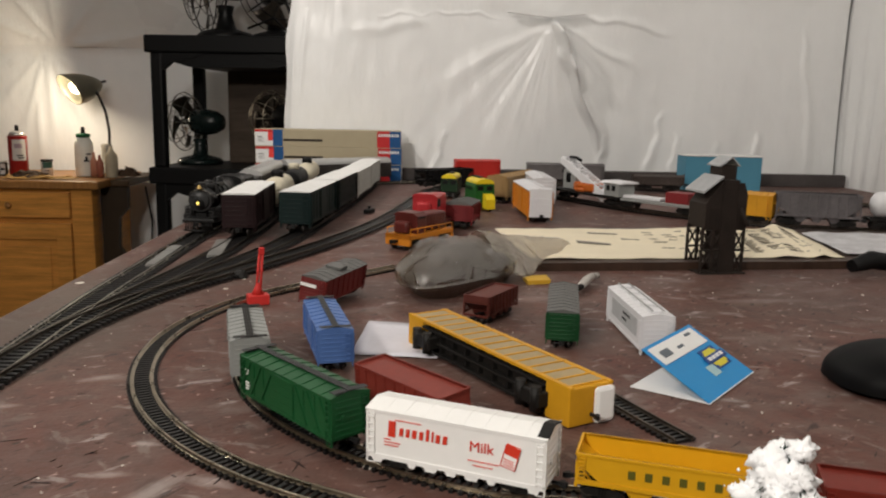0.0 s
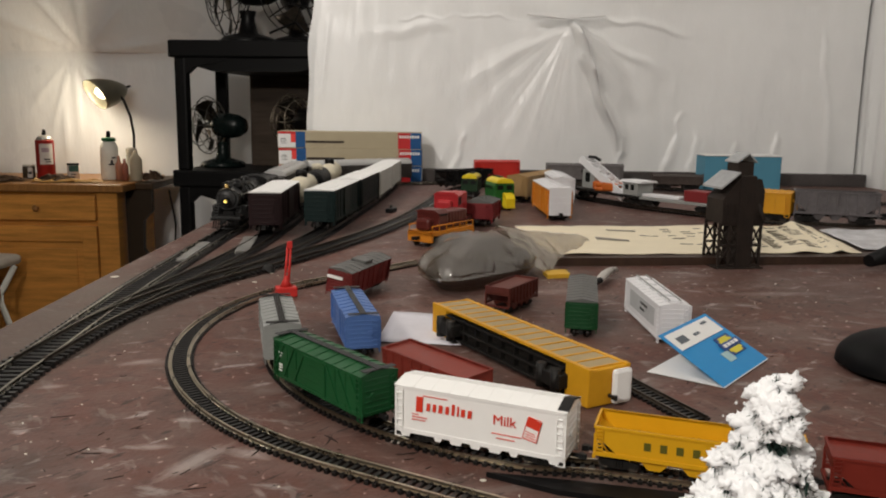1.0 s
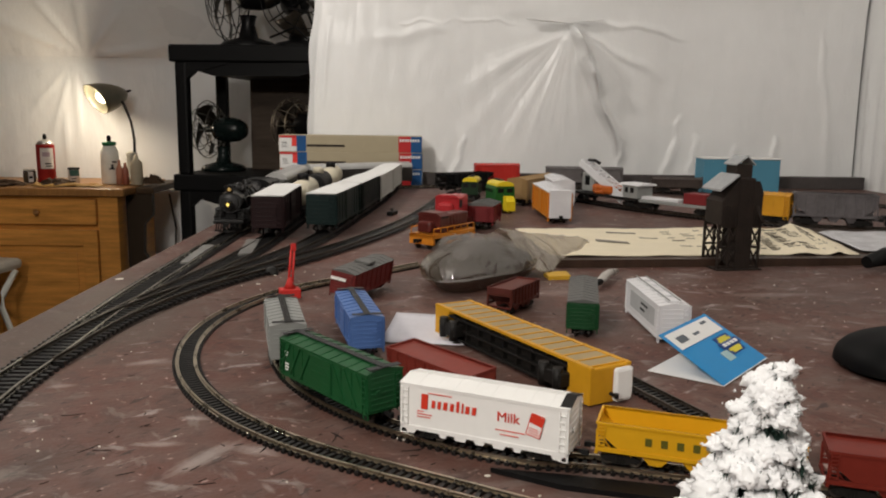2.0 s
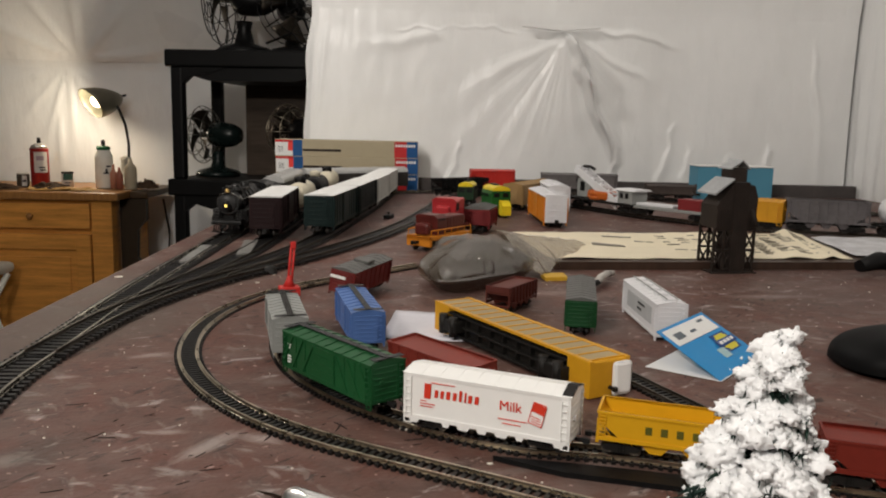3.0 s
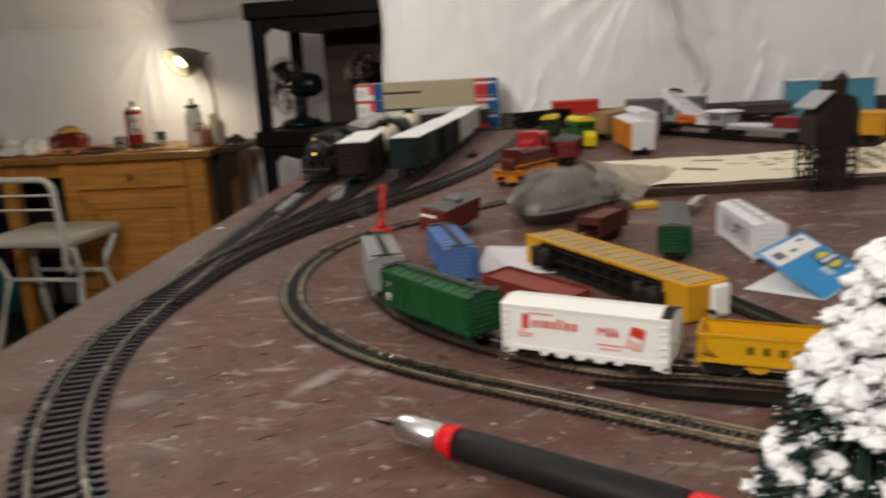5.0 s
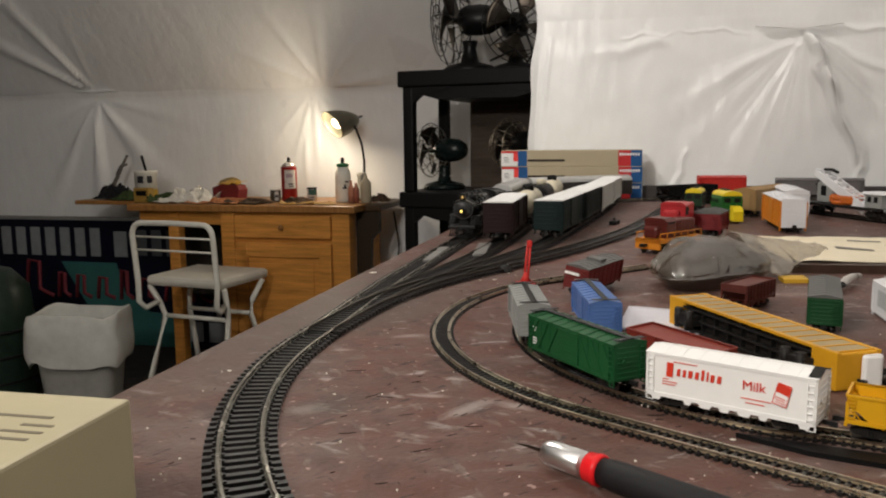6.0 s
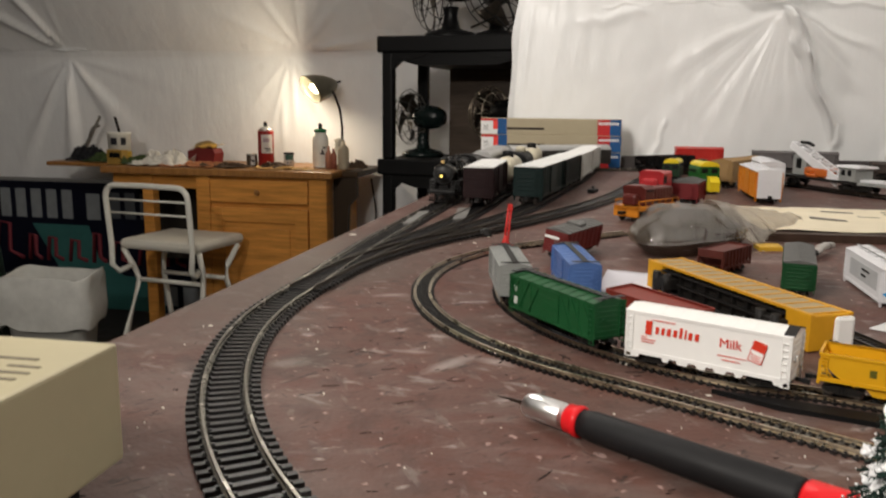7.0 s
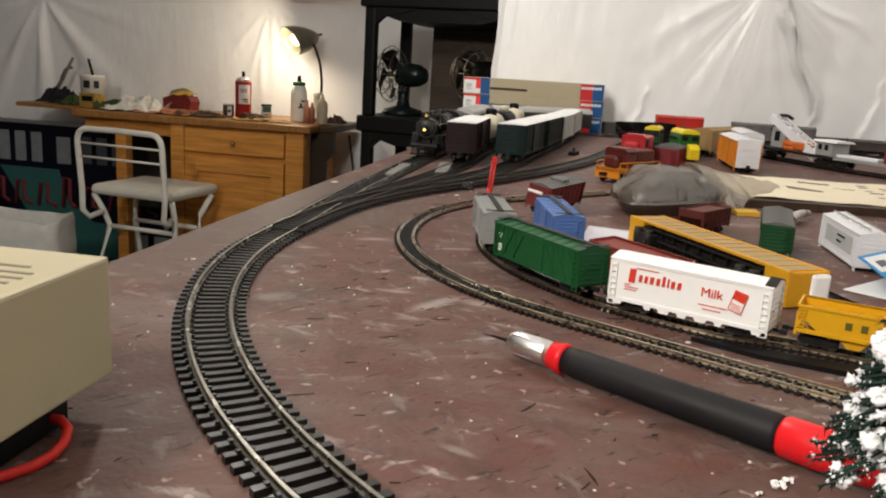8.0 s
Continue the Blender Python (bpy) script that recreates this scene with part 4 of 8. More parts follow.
def reefer_lettering():
    z0 = 0.0165
    # the brand word: one plain bar a letter
    x = -0.0272
    for w, h in ((0.0042, 0.0066), (0.0021, 0.0033), (0.0020, 0.0033), (0.0024, 0.0034), (0.0022, 0.0033), (0.0017, 0.0047), (0.0011, 0.0042), (0.0023, 0.0033), (0.0024, 0.0033)):
        bm = B()
        low = z0 - (0.0010 if h > 0.006 else 0.0)
        prism(bm, [(x, low), (x + w * 0.72, low), (x + w * 0.72 + 0.0003, low + h), (x + 0.0003, low + h)], yw - 0.00012, yw + 0.0001, "y")
        part("brand_shape", bm, RED, reefer)
        x += w + 0.00065
    words("lettering", "Milk", 0.0058, RED, reefer, pose(0.0118, yw - 0.0001, z0 - 0.0004, 90, 0, 0), "red lettering", bold=0.00003)
    # small print bars
    for dx, dz, w in ((-0.024, 0.0062, 0.011), (-0.029, -0.0022, 0.003), (-0.029, -0.0034, 0.007), (-0.029, -0.0046, 0.0062), (0.0065, -0.0042, 0.0125), (0.0085, -0.0060, 0.008)):
        stroke(reefer, "small_print", [(dx, z0 + dz), (dx + w, z0 + dz)], 0.00017, yw, RED)
    # the picture of a can
    stroke(reefer, "can_picture", [(0.0225, z0 - 0.0042), (0.0245, z0 + 0.0046)], 0.0029, yw, WHITE)
    stroke(reefer, "can_label", [(0.0236, z0 + 0.0006), (0.0247, z0 + 0.0042)], 0.0028, yw - 0.00015, RED)
    stroke(reefer, "can_rim", [(0.0219, z0 + 0.0052), (0.0272, z0 + 0.0040)], 0.00025, yw - 0.00025, RED)
    for a, b in (((0.0196, -0.0036), (0.0218, 0.0052)), ((0.0252, -0.0049), (0.0272, 0.0040)), ((0.0196, -0.0036), (0.0252, -0.0049))):
        stroke(reefer, "can_outline", [(a[0], z0 + a[1]), (b[0], z0 + b[1])], 0.00016, yw - 0.0003, RED)
    for k in range(3):
        stroke(reefer, "can_print", [(0.0208, z0 - 0.0008 - 0.001 * k), (0.0248, z0 - 0.0018 - 0.001 * k)], 0.00013, yw - 0.0003, RED)


reefer_lettering()
# black brake platform on the roof end and the tabs along the sill
bm = B()
prism(bm, [(-0.0090, 0.0256), (0.0, 0.0279), (0.0090, 0.0256), (0.0090, 0.0262), (0.0, 0.0286), (-0.0090, 0.0262)], 0.0330, 0.0374, "x")
part("brake_platform", bm, M["truck"], reefer, "black platform on the roof end")
for x, w in ((-0.0345, 0.005), (-0.0190, 0.004), (-0.0120, 0.006), (-0.0030, 0.005), (0.0050, 0.006), (0.0140, 0.004), (0.0300, 0.005)):
    bm = B()
    prism(bm, [(x, 0.0056), (x + w, 0.0056), (x + w - 0.0009, 0.0038), (x + 0.0009, 0.0038)], -0.0098, -0.0088, "y")
    part("sill_tab", bm, WHITE, reefer)
for e in (-1,):
    letters(coal_hopper, "brand_shape", -0.0195, 0.0116, e * (0.0096 + 0.0001), [0.0032] * 7, 0.0026, 0.0034, DKGREEN, 0.0002)
    for dx, dz, w in ((-0.0335, 0.0185, 0.003), (-0.0335, 0.017, 0.0022), (-0.0335, 0.0125, 0.0034), (-0.0335, 0.0110, 0.0034), (-0.0335, 0.0095, 0.0028)):
        stroke(boxcar_green, "small_print", [(dx, dz), (dx + w, dz)], 0.0004, -0.0095 - 0.0005, WHITE)

# ---- derailed small-scale cars lying about inside the loop ----
BLUE = plain("boxcar_blue", (0.080, 0.160, 0.39), 0.4, var=0.12)
boxcar("boxcar_blue", "blue model boxcar standing off the rails", on(-3.2, 45.5, 0.0, 103), 0.074, 0.0192, 0.0262, SN, 0.009, BLUE, BLUE, door=BLUE, ribs=10, board=DKGREY)
MAROON = plain("caboose_red", (0.15, 0.022, 0.020), 0.42, var=0.2)
cab = boxcar("caboose", "red model caboose with a grey roof tipped off the rails", on(-4.1, 58.6, 0.002, 69, 9, 0), 0.072, 0.019, 0.0255, SN, 0.009, MAROON, plain("roof_grey", (0.12, 0.12, 0.115), 0.5, var=0.2), ribs=8)
bm = B()
block(bm, -0.006, 0.006, -0.0065, 0.0065, 0.0250, 0.0272, 0.0006)
part("roof_hatch", bm, plain("roof_grey", (0, 0, 0)), cab)
bm = B()
block(bm, -0.0375, -0.0362, -0.0030, 0.0095, 0.0170, 0.0190)
part("end_stripe", bm, WHITE, cab)
BRICK = plain("hopper_red", (0.20, 0.032, 0.022), 0.45, var=0.2)
hopper("hopper_red", "brick-red covered hopper lying behind the milk car", on(1.8, 35.9, -0.003, -51, 4), 0.064, 0.0185, 0.0235, SN, 0.009, BRICK, load=BRICK, trucks=False)
hopper("hopper_brown", "small brown-red open hopper beside the plastic bag", on(7.6, 54.2, 0.0, 57), 0.047, 0.0190, 0.0205, SN, 0.009, plain("hopper_brown", (0.105, 0.025, 0.018), 0.5, var=0.25), load=plain("hopper_brown", (0, 0, 0)))
boxcar("boxcar_small_green", "green model boxcar with a grey roof seen end on", on(12.0, 50.5, 0.0, 78.5), 0.082, 0.0192, 0.0258, SN, 0.009, plain("end_green", (0.010, 0.060, 0.020), 0.42, var=0.2), plain("roof_grey", (0.12, 0.12, 0.115), 0.5, var=0.2), ribs=8)
PALE = plain("hopper_pale", (0.72, 0.72, 0.74), 0.42, var=0.06)
pale = boxcar("covered_car_white", "white covered freight car standing off the rails", on(16.9, 49.7, -0.001, 90), 0.084, 0.0195, 0.0268, SN, 0.009, PALE, PALE, ribs=0, zb=0.0035)
for i in range(5):
    bm = B()
    block(bm, -0.034 + 0.017 * i - 0.004, -0.034 + 0.017 * i + 0.004, -0.004, 0.004, 0.0262, 0.0282, 0.0006)
    part("roof_hatch", bm, PALE, pale)
bm = B()
block(bm, -0.030, 0.030, 0.0096, 0.0099, 0.0090, 0.0205)
part("side_panel", bm, plain("panel_pale_grey", (0.47, 0.48, 0.49), 0.5, var=0.15), pale, "grey recessed side panel")
bm = B()
for y in (-0.0035, 0.0035):
    block(bm, -0.040, 0.040, y - 0.0004, y + 0.0004, 0.0282, 0.0288)
part("roof_walk", bm, GREY, pale)
for k, (dx, w) in enumerate(((-0.006, 0.016), (-0.002, 0.010))):
    bm = B()
    block(bm, dx - w / 2, dx + w / 2, 0.00985, 0.0102, 0.0165 - 0.004 * k, 0.0180 - 0.004 * k)
    part("small_print", bm, DKGREY, pale)


def autorack():
    """A yellow car carrier lying on its side, black underframe towards the table edge."""
    car = thing("autorack", "yellow car carrier lying on its side, grey panels up", "model train", on(6.55, 41.4, 0.0, -61.5), "freight cars")
    L, Wd, Ht = 0.155, 0.0195, 0.027
    yel, pan = plain("carrier_yellow", (0.58, 0.29, 0.014), 0.4, var=0.12), plain("panel_grey", (0.34, 0.26, 0.14), 0.5, var=0.15)
    bm = B()
    block(bm, -L / 2 + 0.012, L / 2 - 0.012, -Ht / 2 + 0.004, Ht / 2, 0.001, Wd - 0.0008, 0.0006)
    part("body", bm, plain("carrier_black", (0.016, 0.014, 0.012), 0.5, var=0.3), car)
    for k in (-1, 1):
        bm = B()
        x0, x1 = sorted((k * (L / 2 - 0.018), k * L / 2))
        block(bm, x0, x1, -Ht / 2, Ht / 2, 0.0005, Wd, 0.0008)
        part("end_house", bm, yel, car)
    bm = B()
    for y in (-Ht / 2 + 0.0015, Ht / 2 - 0.0015):
        block(bm, -L / 2, L / 2, y - 0.0014, y + 0.0014, Wd - 0.001, Wd + 0.0006, 0.0003)
    for i in range(15):
        x = -L / 2 + 0.003 + (L - 0.006) * i / 14
        block(bm, x - 0.0006, x + 0.0006, -Ht / 2, Ht / 2, Wd - 0.001, Wd + 0.0007)
    part("side_frame", bm, yel, car)
    for i in range(14):
        bm = B()
        x = -L / 2 + 0.003 + (L - 0.006) * (i + 0.5) / 14
        block(bm, x - 0.0046, x + 0.0046, -Ht / 2 + 0.0032, Ht / 2 - 0.0032, Wd - 0.001, Wd + 0.0003, 0.0002)
        part("panel", bm, pan, car)
    # deck edges and braces seen from below
    bm = B()
    for z in (0.003, 0.0095, 0.016):
        block(bm, -L / 2 + 0.018, L / 2 - 0.018, -Ht / 2 - 0.0005, -Ht / 2 + 0.004, z - 0.0006, z + 0.0006)
    for i in range(9):
        x = -L / 2 + 0.024 + (L - 0.048) * i / 8
        block(bm, x - 0.0007, x + 0.0007, -Ht / 2 + 0.001, -Ht / 2 + 0.0045, 0.001, Wd - 0.002)
    part("underframe", bm, M["truck"], car)
    for k in (-1, 1):
        bm = B()
        for j in (-1, 1):
            rod(bm, (k * 0.052 + j * 0.006, -Ht / 2 - 0.0045, 0.0035), (k * 0.052 + j * 0.006, -Ht / 2 - 0.0045, 0.016), 0.0028, 12)
        block(bm, k * 0.052 - 0.010, k * 0.052 + 0.010, -Ht / 2 - 0.006, -Ht / 2 + 0.002, 0.0060, 0.0135, 0.0008)
        part("truck", bm, M["truck"], car)
        coupler(car, k * L / 2, k, SN)
    bm = B()
    block(bm, L / 2, L / 2 + 0.0026, 0.001, Ht / 2 - 0.0005, 0.001, Wd - 0.001, 0.0018)
    part("end_cap", bm, WHITE, car, "white rounded end door")
    return car


autorack()
loose = smooth_path([(11.6 * c, 38.6 * c), (12.9 * c, 35.2 * c), (14.0 * c, 32.4 * c)])
track("loose_track", "short loose length of small-gauge track", loose, rail_mat=M["rail_old"], **NN)

# ---- the passenger train on the outer track ----
STEAM = plain("loco_black", (0.0065, 0.0062, 0.0062), 0.38, var=0.3, scale=80)
SMOKE = plain("smokebox_grey", (0.035, 0.035, 0.035), 0.38, var=0.25)
BRASS = plain("brass", (0.62, 0.42, 0.16), 0.25, metal=1.0)


def steam_loco(m):
    """A heavy eight-coupled steam engine; x forward, z = 0 at the rail top."""
    lo = thing("steam_locomotive", "black steam locomotive with a grey smokebox front and lit headlight", "model train", m)
    zc, R = 0.0345, 0.0128
    turn = Matrix.Rotation(radians(90), 4, "Y")
    bm = B()
    lathe(bm, [(R * 1.12, -0.060), (R * 1.12, -0.025), (R, 0.030), (R, 0.062)], 28, Matrix.Translation((0, 0, zc)) @ turn)
    for x in (-0.045, -0.025, -0.004, 0.016, 0.034):
        lathe(bm, [(R * 1.13, x - 0.0008), (R * 1.15, x - 0.0008), (R * 1.15, x + 0.0008), (R * 1.13, x + 0.0008)], 28, Matrix.Translation((0, 0, zc)) @ turn)
    part("boiler", bm, STEAM, lo)
    bm = B()
    lathe(bm, [(R * 1.02, 0.058), (R * 1.03, 0.080), (R * 0.99, 0.0815)], 28, Matrix.Translation((0, 0, zc)) @ turn)
    part("smokebox", bm, SMOKE, lo, "grey smokebox")
    bm = B()
    lathe(bm, [(R * 0.86, 0.0812), (R * 0.86, 0.0826), (R * 0.7, 0.0840), (R * 0.4, 0.0850), (0.001, 0.0852)], 28, Matrix.Translation((0, 0, zc)) @ turn)
    for i in range(12):
        a = 2 * math.pi * i / 12
        rod(bm, (0.081, R * 0.92 * math.cos(a), zc + R * 0.92 * math.sin(a)), (0.0825, R * 0.92 * math.cos(a), zc + R * 0.92 * math.sin(a)), 0.0007, 6)
    for dz in (-0.005, 0.005):
        block(bm, 0.083, 0.0852, -R * 0.8, -R * 0.1, zc + dz - 0.0006, zc + dz + 0.0006)
    part("smokebox_door", bm, SMOKE, lo, "round grey smokebox door with bolts")
    bm = B()
    rod(bm, (0.0845, 0, zc - 0.002), (0.0905, 0, zc - 0.002), 0.0046, 18)
    rod(bm, (0.0900, 0, zc - 0.002), (0.0912, 0, zc - 0.002), 0.0040, 18)
    hl = part("headlight", bm, STEAM, lo)
    bm = B()
    lathe(bm, [(0.0001, 0.0004), (0.0014, 0.0002), (0.0021, -0.0006), (0.0021, -0.0012)], 14, Matrix.Translation((0.0914, 0, zc - 0.002)) @ turn)
    part("bulb", bm, glow("headlight_glow", (1.0, 0.74, 0.16), 1.6), hl, "glowing yellow headlight bulb")
    # bell on its bracket above the door
    bm = B()
    lathe(bm, [(0.0036, 0), (0.0030, 0.0008), (0.0022, 0.003), (0.0014, 0.0042), (0.0003, 0.0046)], 14, Matrix.Translation((0.083, 0, zc + R + 0.0005)))
    part("bell", bm, BRASS, lo, "brass bell")
    bm = B()
    for e in (-1, 1):
        block(bm, 0.0822, 0.0838, e * 0.0042 - 0.0005, e * 0.0042 + 0.0005, zc + R - 0.001, zc + R + 0.0055)
    block(bm, 0.0822, 0.0838, -0.0045, 0.0045, zc + R + 0.005, zc + R + 0.006)
    part("bell_bracket", bm, STEAM, lo)
    bm = B()
    lathe(bm, [(0.0052, 0), (0.0044, 0.002), (0.0042, 0.006), (0.0050, 0.0075), (0.0034, 0.0075)], 18, Matrix.Translation((0.070, 0, zc + R * 0.94)))
    part("smokestack", bm, SMOKE, lo)
    for x, r in ((0.038, 0.0056), (-0.012, 0.0060)):
        bm = B()
        lathe(bm, [(r * 1.15, -0.002), (r, 0.001), (r * 0.98, 0.005), (r * 0.7, 0.0072), (0.0003, 0.0078)], 18, Matrix.Translation((x, 0, zc + R * 0.95)))
        part("dome", bm, STEAM, lo)
    bm = B()
    block(bm, -0.002, 0.026, -0.0095, -0.0045, zc + R * 0.82, zc + R * 1.14, 0.0010)
    part("roof_tank", bm, STEAM, lo)
    bm = B()
    block(bm, -0.002, 0.026, 0.0045, 0.0095, zc + R * 0.82, zc + R * 1.14, 0.0010)
    part("roof_tank", bm, STEAM, lo)
    bm = B()
    rod(bm, (0.055, -0.012, zc + R * 0.98), (0.055, 0.012, zc + R * 0.98), 0.0042, 14)
    part("feedwater_heater", bm, STEAM, lo)
    # cab
    bm = B()
    for e in (-1, 1):
        block(bm, -0.084, -0.058, e * 0.0178 - 0.0006, e * 0.0178 + 0.0006, 0.020, 0.0455)
    block(bm, -0.0590, -0.0578, -0.0178, 0.0178, 0.020, 0.0470)
    part("cab", bm, STEAM, lo)
    bm = B()
    n = 9
    prism(bm, [(0.0195 * math.cos(math.pi * i / n), 0.0450 + 0.0065 * math.sin(math.pi * i / n)) for i in range(n + 1)] , -0.088, -0.056, "x")
    part("cab_roof", bm, STEAM, lo)
    for e in (-1, 1):
        bm = B()
        block(bm, -0.0775, -0.0640, e * 0.0185 - 0.0004, e * 0.0185 + 0.0004, 0.034, 0.0425, 0.0003)
        part("cab_window", bm, plain("dark_glass", (0.02, 0.02, 0.02), 0.1), lo)
        # running board, handrail, steam pipe, air tank
        bm = B()
        block(bm, -0.056, 0.060, e * 0.0140 - 0.0035, e * 0.0140 + 0.0035, 0.0262, 0.0274)
        part("running_board", bm, STEAM, lo)
        bm = B()
        tube(bm, [(-0.055, e * (R * 1.18), zc + 0.003), (0.02, e * (R * 1.12), zc + 0.0035), (0.072, e * (R * 1.08), zc + 0.004), (0.082, e * R * 0.7, zc + R * 0.75), (0.083, 0, zc + R * 1.05)], 0.0005, 6)
        part("handrail", bm, M["rail"], lo, "bright wire handrail")
        bm = B()
        rod(bm, (-0.030, e * 0.0155, 0.0225), (0.020, e * 0.0155, 0.0225), 0.0032, 12)
        part("air_tank", bm, STEAM, lo)
        bm = B()
        rod(bm, (0.046, e * 0.0150, 0.0150), (0.070, e * 0.0150, 0.0150), 0.0062, 16)
        block(bm, 0.046, 0.070, e * 0.0150 - 0.0055, e * 0.0150 + 0.0055, 0.018, 0.0265, 0.001)
        rod(bm, (0.0695, e * 0.0150, 0.0150), (0.0715, e * 0.0150, 0.0150), 0.0066, 16)
        part("cylinder", bm, STEAM, lo)
        bm = B()
        tube(bm, [(0.058, e * 0.0135, 0.0265), (0.060, e * 0.0142, 0.033), (0.064, e * R * 0.98, zc + 0.003)], 0.0021, 8)
        part("steam_pipe", bm, SMOKE, lo)
        for i in range(4):
            x = 0.034 - i * 0.0215
            bm = B()
            rod(bm, (x, e * 0.0078, 0.0095), (x, e * 0.0102, 0.0095), 0.0095, 20)
            rod(bm, (x, e * 0.0100, 0.0095), (x, e * 0.0112, 0.0095), 0.0026, 10)
            prism(bm, [(x - 0.006, 0.0040), (x + 0.006, 0.0040), (x + 0.0075, 0.0075), (x - 0.0075, 0.0075)], e * 0.0100 - 0.0006, e * 0.0100 + 0.0008, "y")
            part("driving_wheel", bm, M["black_metal"], lo)
        bm = B()
        block(bm, -0.033, 0.037, e * 0.0118 - 0.0006, e * 0.0118 + 0.0006, 0.0062, 0.0082, 0.0003)
        tube(bm, [(0.046, e * 0.0132, 0.0150), (0.006, e * 0.0132, 0.0085)], 0.0010, 6)
        part("side_rod", bm, M["rail_old"], lo, "dull steel side rod")
        bm = B()
        rod(bm, (-0.062, e * 0.0080, 0.0060), (-0.062, e * 0.0100, 0.0060), 0.0060, 16)
        part("trailing_wheel", bm, M["black_metal"], lo)
        bm = B()
        rod(bm, (0.076, e * 0.0080, 0.0048), (0.076, e * 0.0100, 0.0048), 0.0048, 16)
        part("pilot_wheel", bm, M["black_metal"], lo)
        # front steps and ladder
        bm = B()
        for y in (e * 0.0105, e * 0.0155):
            tube(bm, [(0.0875, y, 0.0150), (0.080, y, 0.0268)], 0.0005, 5)
        for k in range(4):
            block(bm, 0.0795 + 0.0019 * k, 0.0815 + 0.0019 * k, min(e * 0.0105, e * 0.0155), max(e * 0.0105, e * 0.0155), 0.0252 - 0.003 * k, 0.0258 - 0.003 * k)
        part("front_ladder", bm, SMOKE, lo)
    bm = B()
    block(bm, -0.070, 0.078, -0.0060, 0.0060, 0.0085, 0.020)
    block(bm, 0.070, 0.090, -0.0165, 0.0165, 0.0120, 0.0150, 0.0006)
    part("frame", bm, STEAM, lo)
    # pilot: a wedge of slats
    bm = B()
    for i in range(-5, 6):
        y = i * 0.0029
        tube(bm, [(0.0895, y * 0.95, 0.0125), (0.0965 - abs(i) * 0.0011, y, 0.0022)], 0.0008, 5)
    block(bm, 0.0885, 0.0915, -0.0175, 0.0175, 0.0105, 0.0140, 0.0006)
    tube(bm, [(0.0905, -0.0165, 0.0024), (0.0965, 0, 0.0020), (0.0905, 0.0165, 0.0024)], 0.0009, 5)
    part("pilot", bm, STEAM, lo, "slatted black pilot")
    coupler(lo, 0.092, 1, SH)
    return lo


def tender(m):
    te = thing("tender", "black coal tender coupled behind the steam engine", "model train", m)
    bm = B()
    block(bm, -0.048, 0.044, -0.0172, 0.0172, 0.0125, 0.0390, 0.0015)
    block(bm, -0.004, 0.044, -0.0172, 0.0172, 0.038, 0.0440, 0.0015)
    part("body", bm, STEAM, te)
    bm = B()
    sheet_grid(bm, lambda u, v: (0.000 + 0.040 * u, -0.0155 + 0.031 * v, 0.0435 + 0.004 * math.sin(math.pi * v) + 0.0012 * noise.noise(Vector((u * 14, v * 11, 0)))), 18, 16, 0.002)
    part("coal_load", bm, plain("coal", (0.010, 0.010, 0.010), 0.35, bump=0.8, bscale=500), te)
    bm = B()
    for i in range(3):
        stroke_y = 0.0174
        block(bm, -0.03 + 0.014 * i, -0.019 + 0.014 * i, stroke_y, stroke_y + 0.0002, 0.025, 0.0275)
    part("small_print", bm, SMOKE, te)
    bm = B()
    block(bm, -0.047, 0.045, -0.010, 0.010, 0.009, 0.0128)
    part("underframe", bm, M["truck"], te)
    for x in (-0.030, 0.028):
        bogie(te, x, SH, 0.0165)
    coupler(te, -0.048, -1, SH)
    return te


SILVER = plain("coach_silver", (0.46, 0.46, 0.45), 0.34, metal=0.35, var=0.1)
COACH = plain("coach_side", (0.045, 0.040, 0.036), 0.36, var=0.12)


def coach(m, label):
    """A smooth-sided streamlined passenger car with a rounded silver roof."""
    ca = thing("passenger_car", label, "model train", m, "passenger cars")
    L, W = 0.230, 0.0345
    bm = B()
    block(bm, -L / 2, L / 2, -W / 2, W / 2, 0.0105, 0.0385, 0.0008)
    for e in (-1, 1):
        y = e * W / 2
        block(bm, -L / 2, L / 2, min(y, y + e * 0.0004), max(y, y + e * 0.0004), 0.0190, 0.0197)
        block(bm, -L / 2, L / 2, min(y, y + e * 0.0004), max(y, y + e * 0.0004), 0.0325, 0.0332)
    part("body", bm, COACH, ca)
    n = 14
    bm = B()
    arch = [(W / 2 * 1.02 * math.cos(math.pi * i / n), 0.0375 + 0.0105 * math.sin(math.pi * i / n) ** 0.8) for i in range(n + 1)]
    vs = prism(bm, arch, -L / 2 + 0.001, L / 2 - 0.001, "x")
    for i in range(9):
        x = -L / 2 + L * (i + 0.5) / 9
        block(bm, x - 0.0004, x + 0.0004, -W * 0.3, W * 0.3, 0.0465, 0.0480)
    part("roof", bm, SILVER, ca, "silver rounded roof")
    for k in (-1, 1):
        bm = B()
        x = k * L / 2
        arch2 = [(0.0085 * math.cos(math.pi * i / 8), 0.034 + 0.007 * math.sin(math.pi * i / 8)) for i in range(9)]
        prism(bm, [(-0.0085, 0.012)] + arch2[::-1] + [(0.0085, 0.012)], min(x, x + k * 0.003), max(x, x + k * 0.003), "x")
        part("diaphragm", bm, M["black_plastic"], ca)
        bogie(ca, k * (L / 2 - 0.034), SH, 0.0165)
        coupler(ca, x, k, SH)
    bm = B()
    block(bm, -0.055, 0.055, -W * 0.42, W * 0.42, 0.005, 0.0108, 0.001)
    part("equipment_box", bm, M["truck"], ca)
    return ca


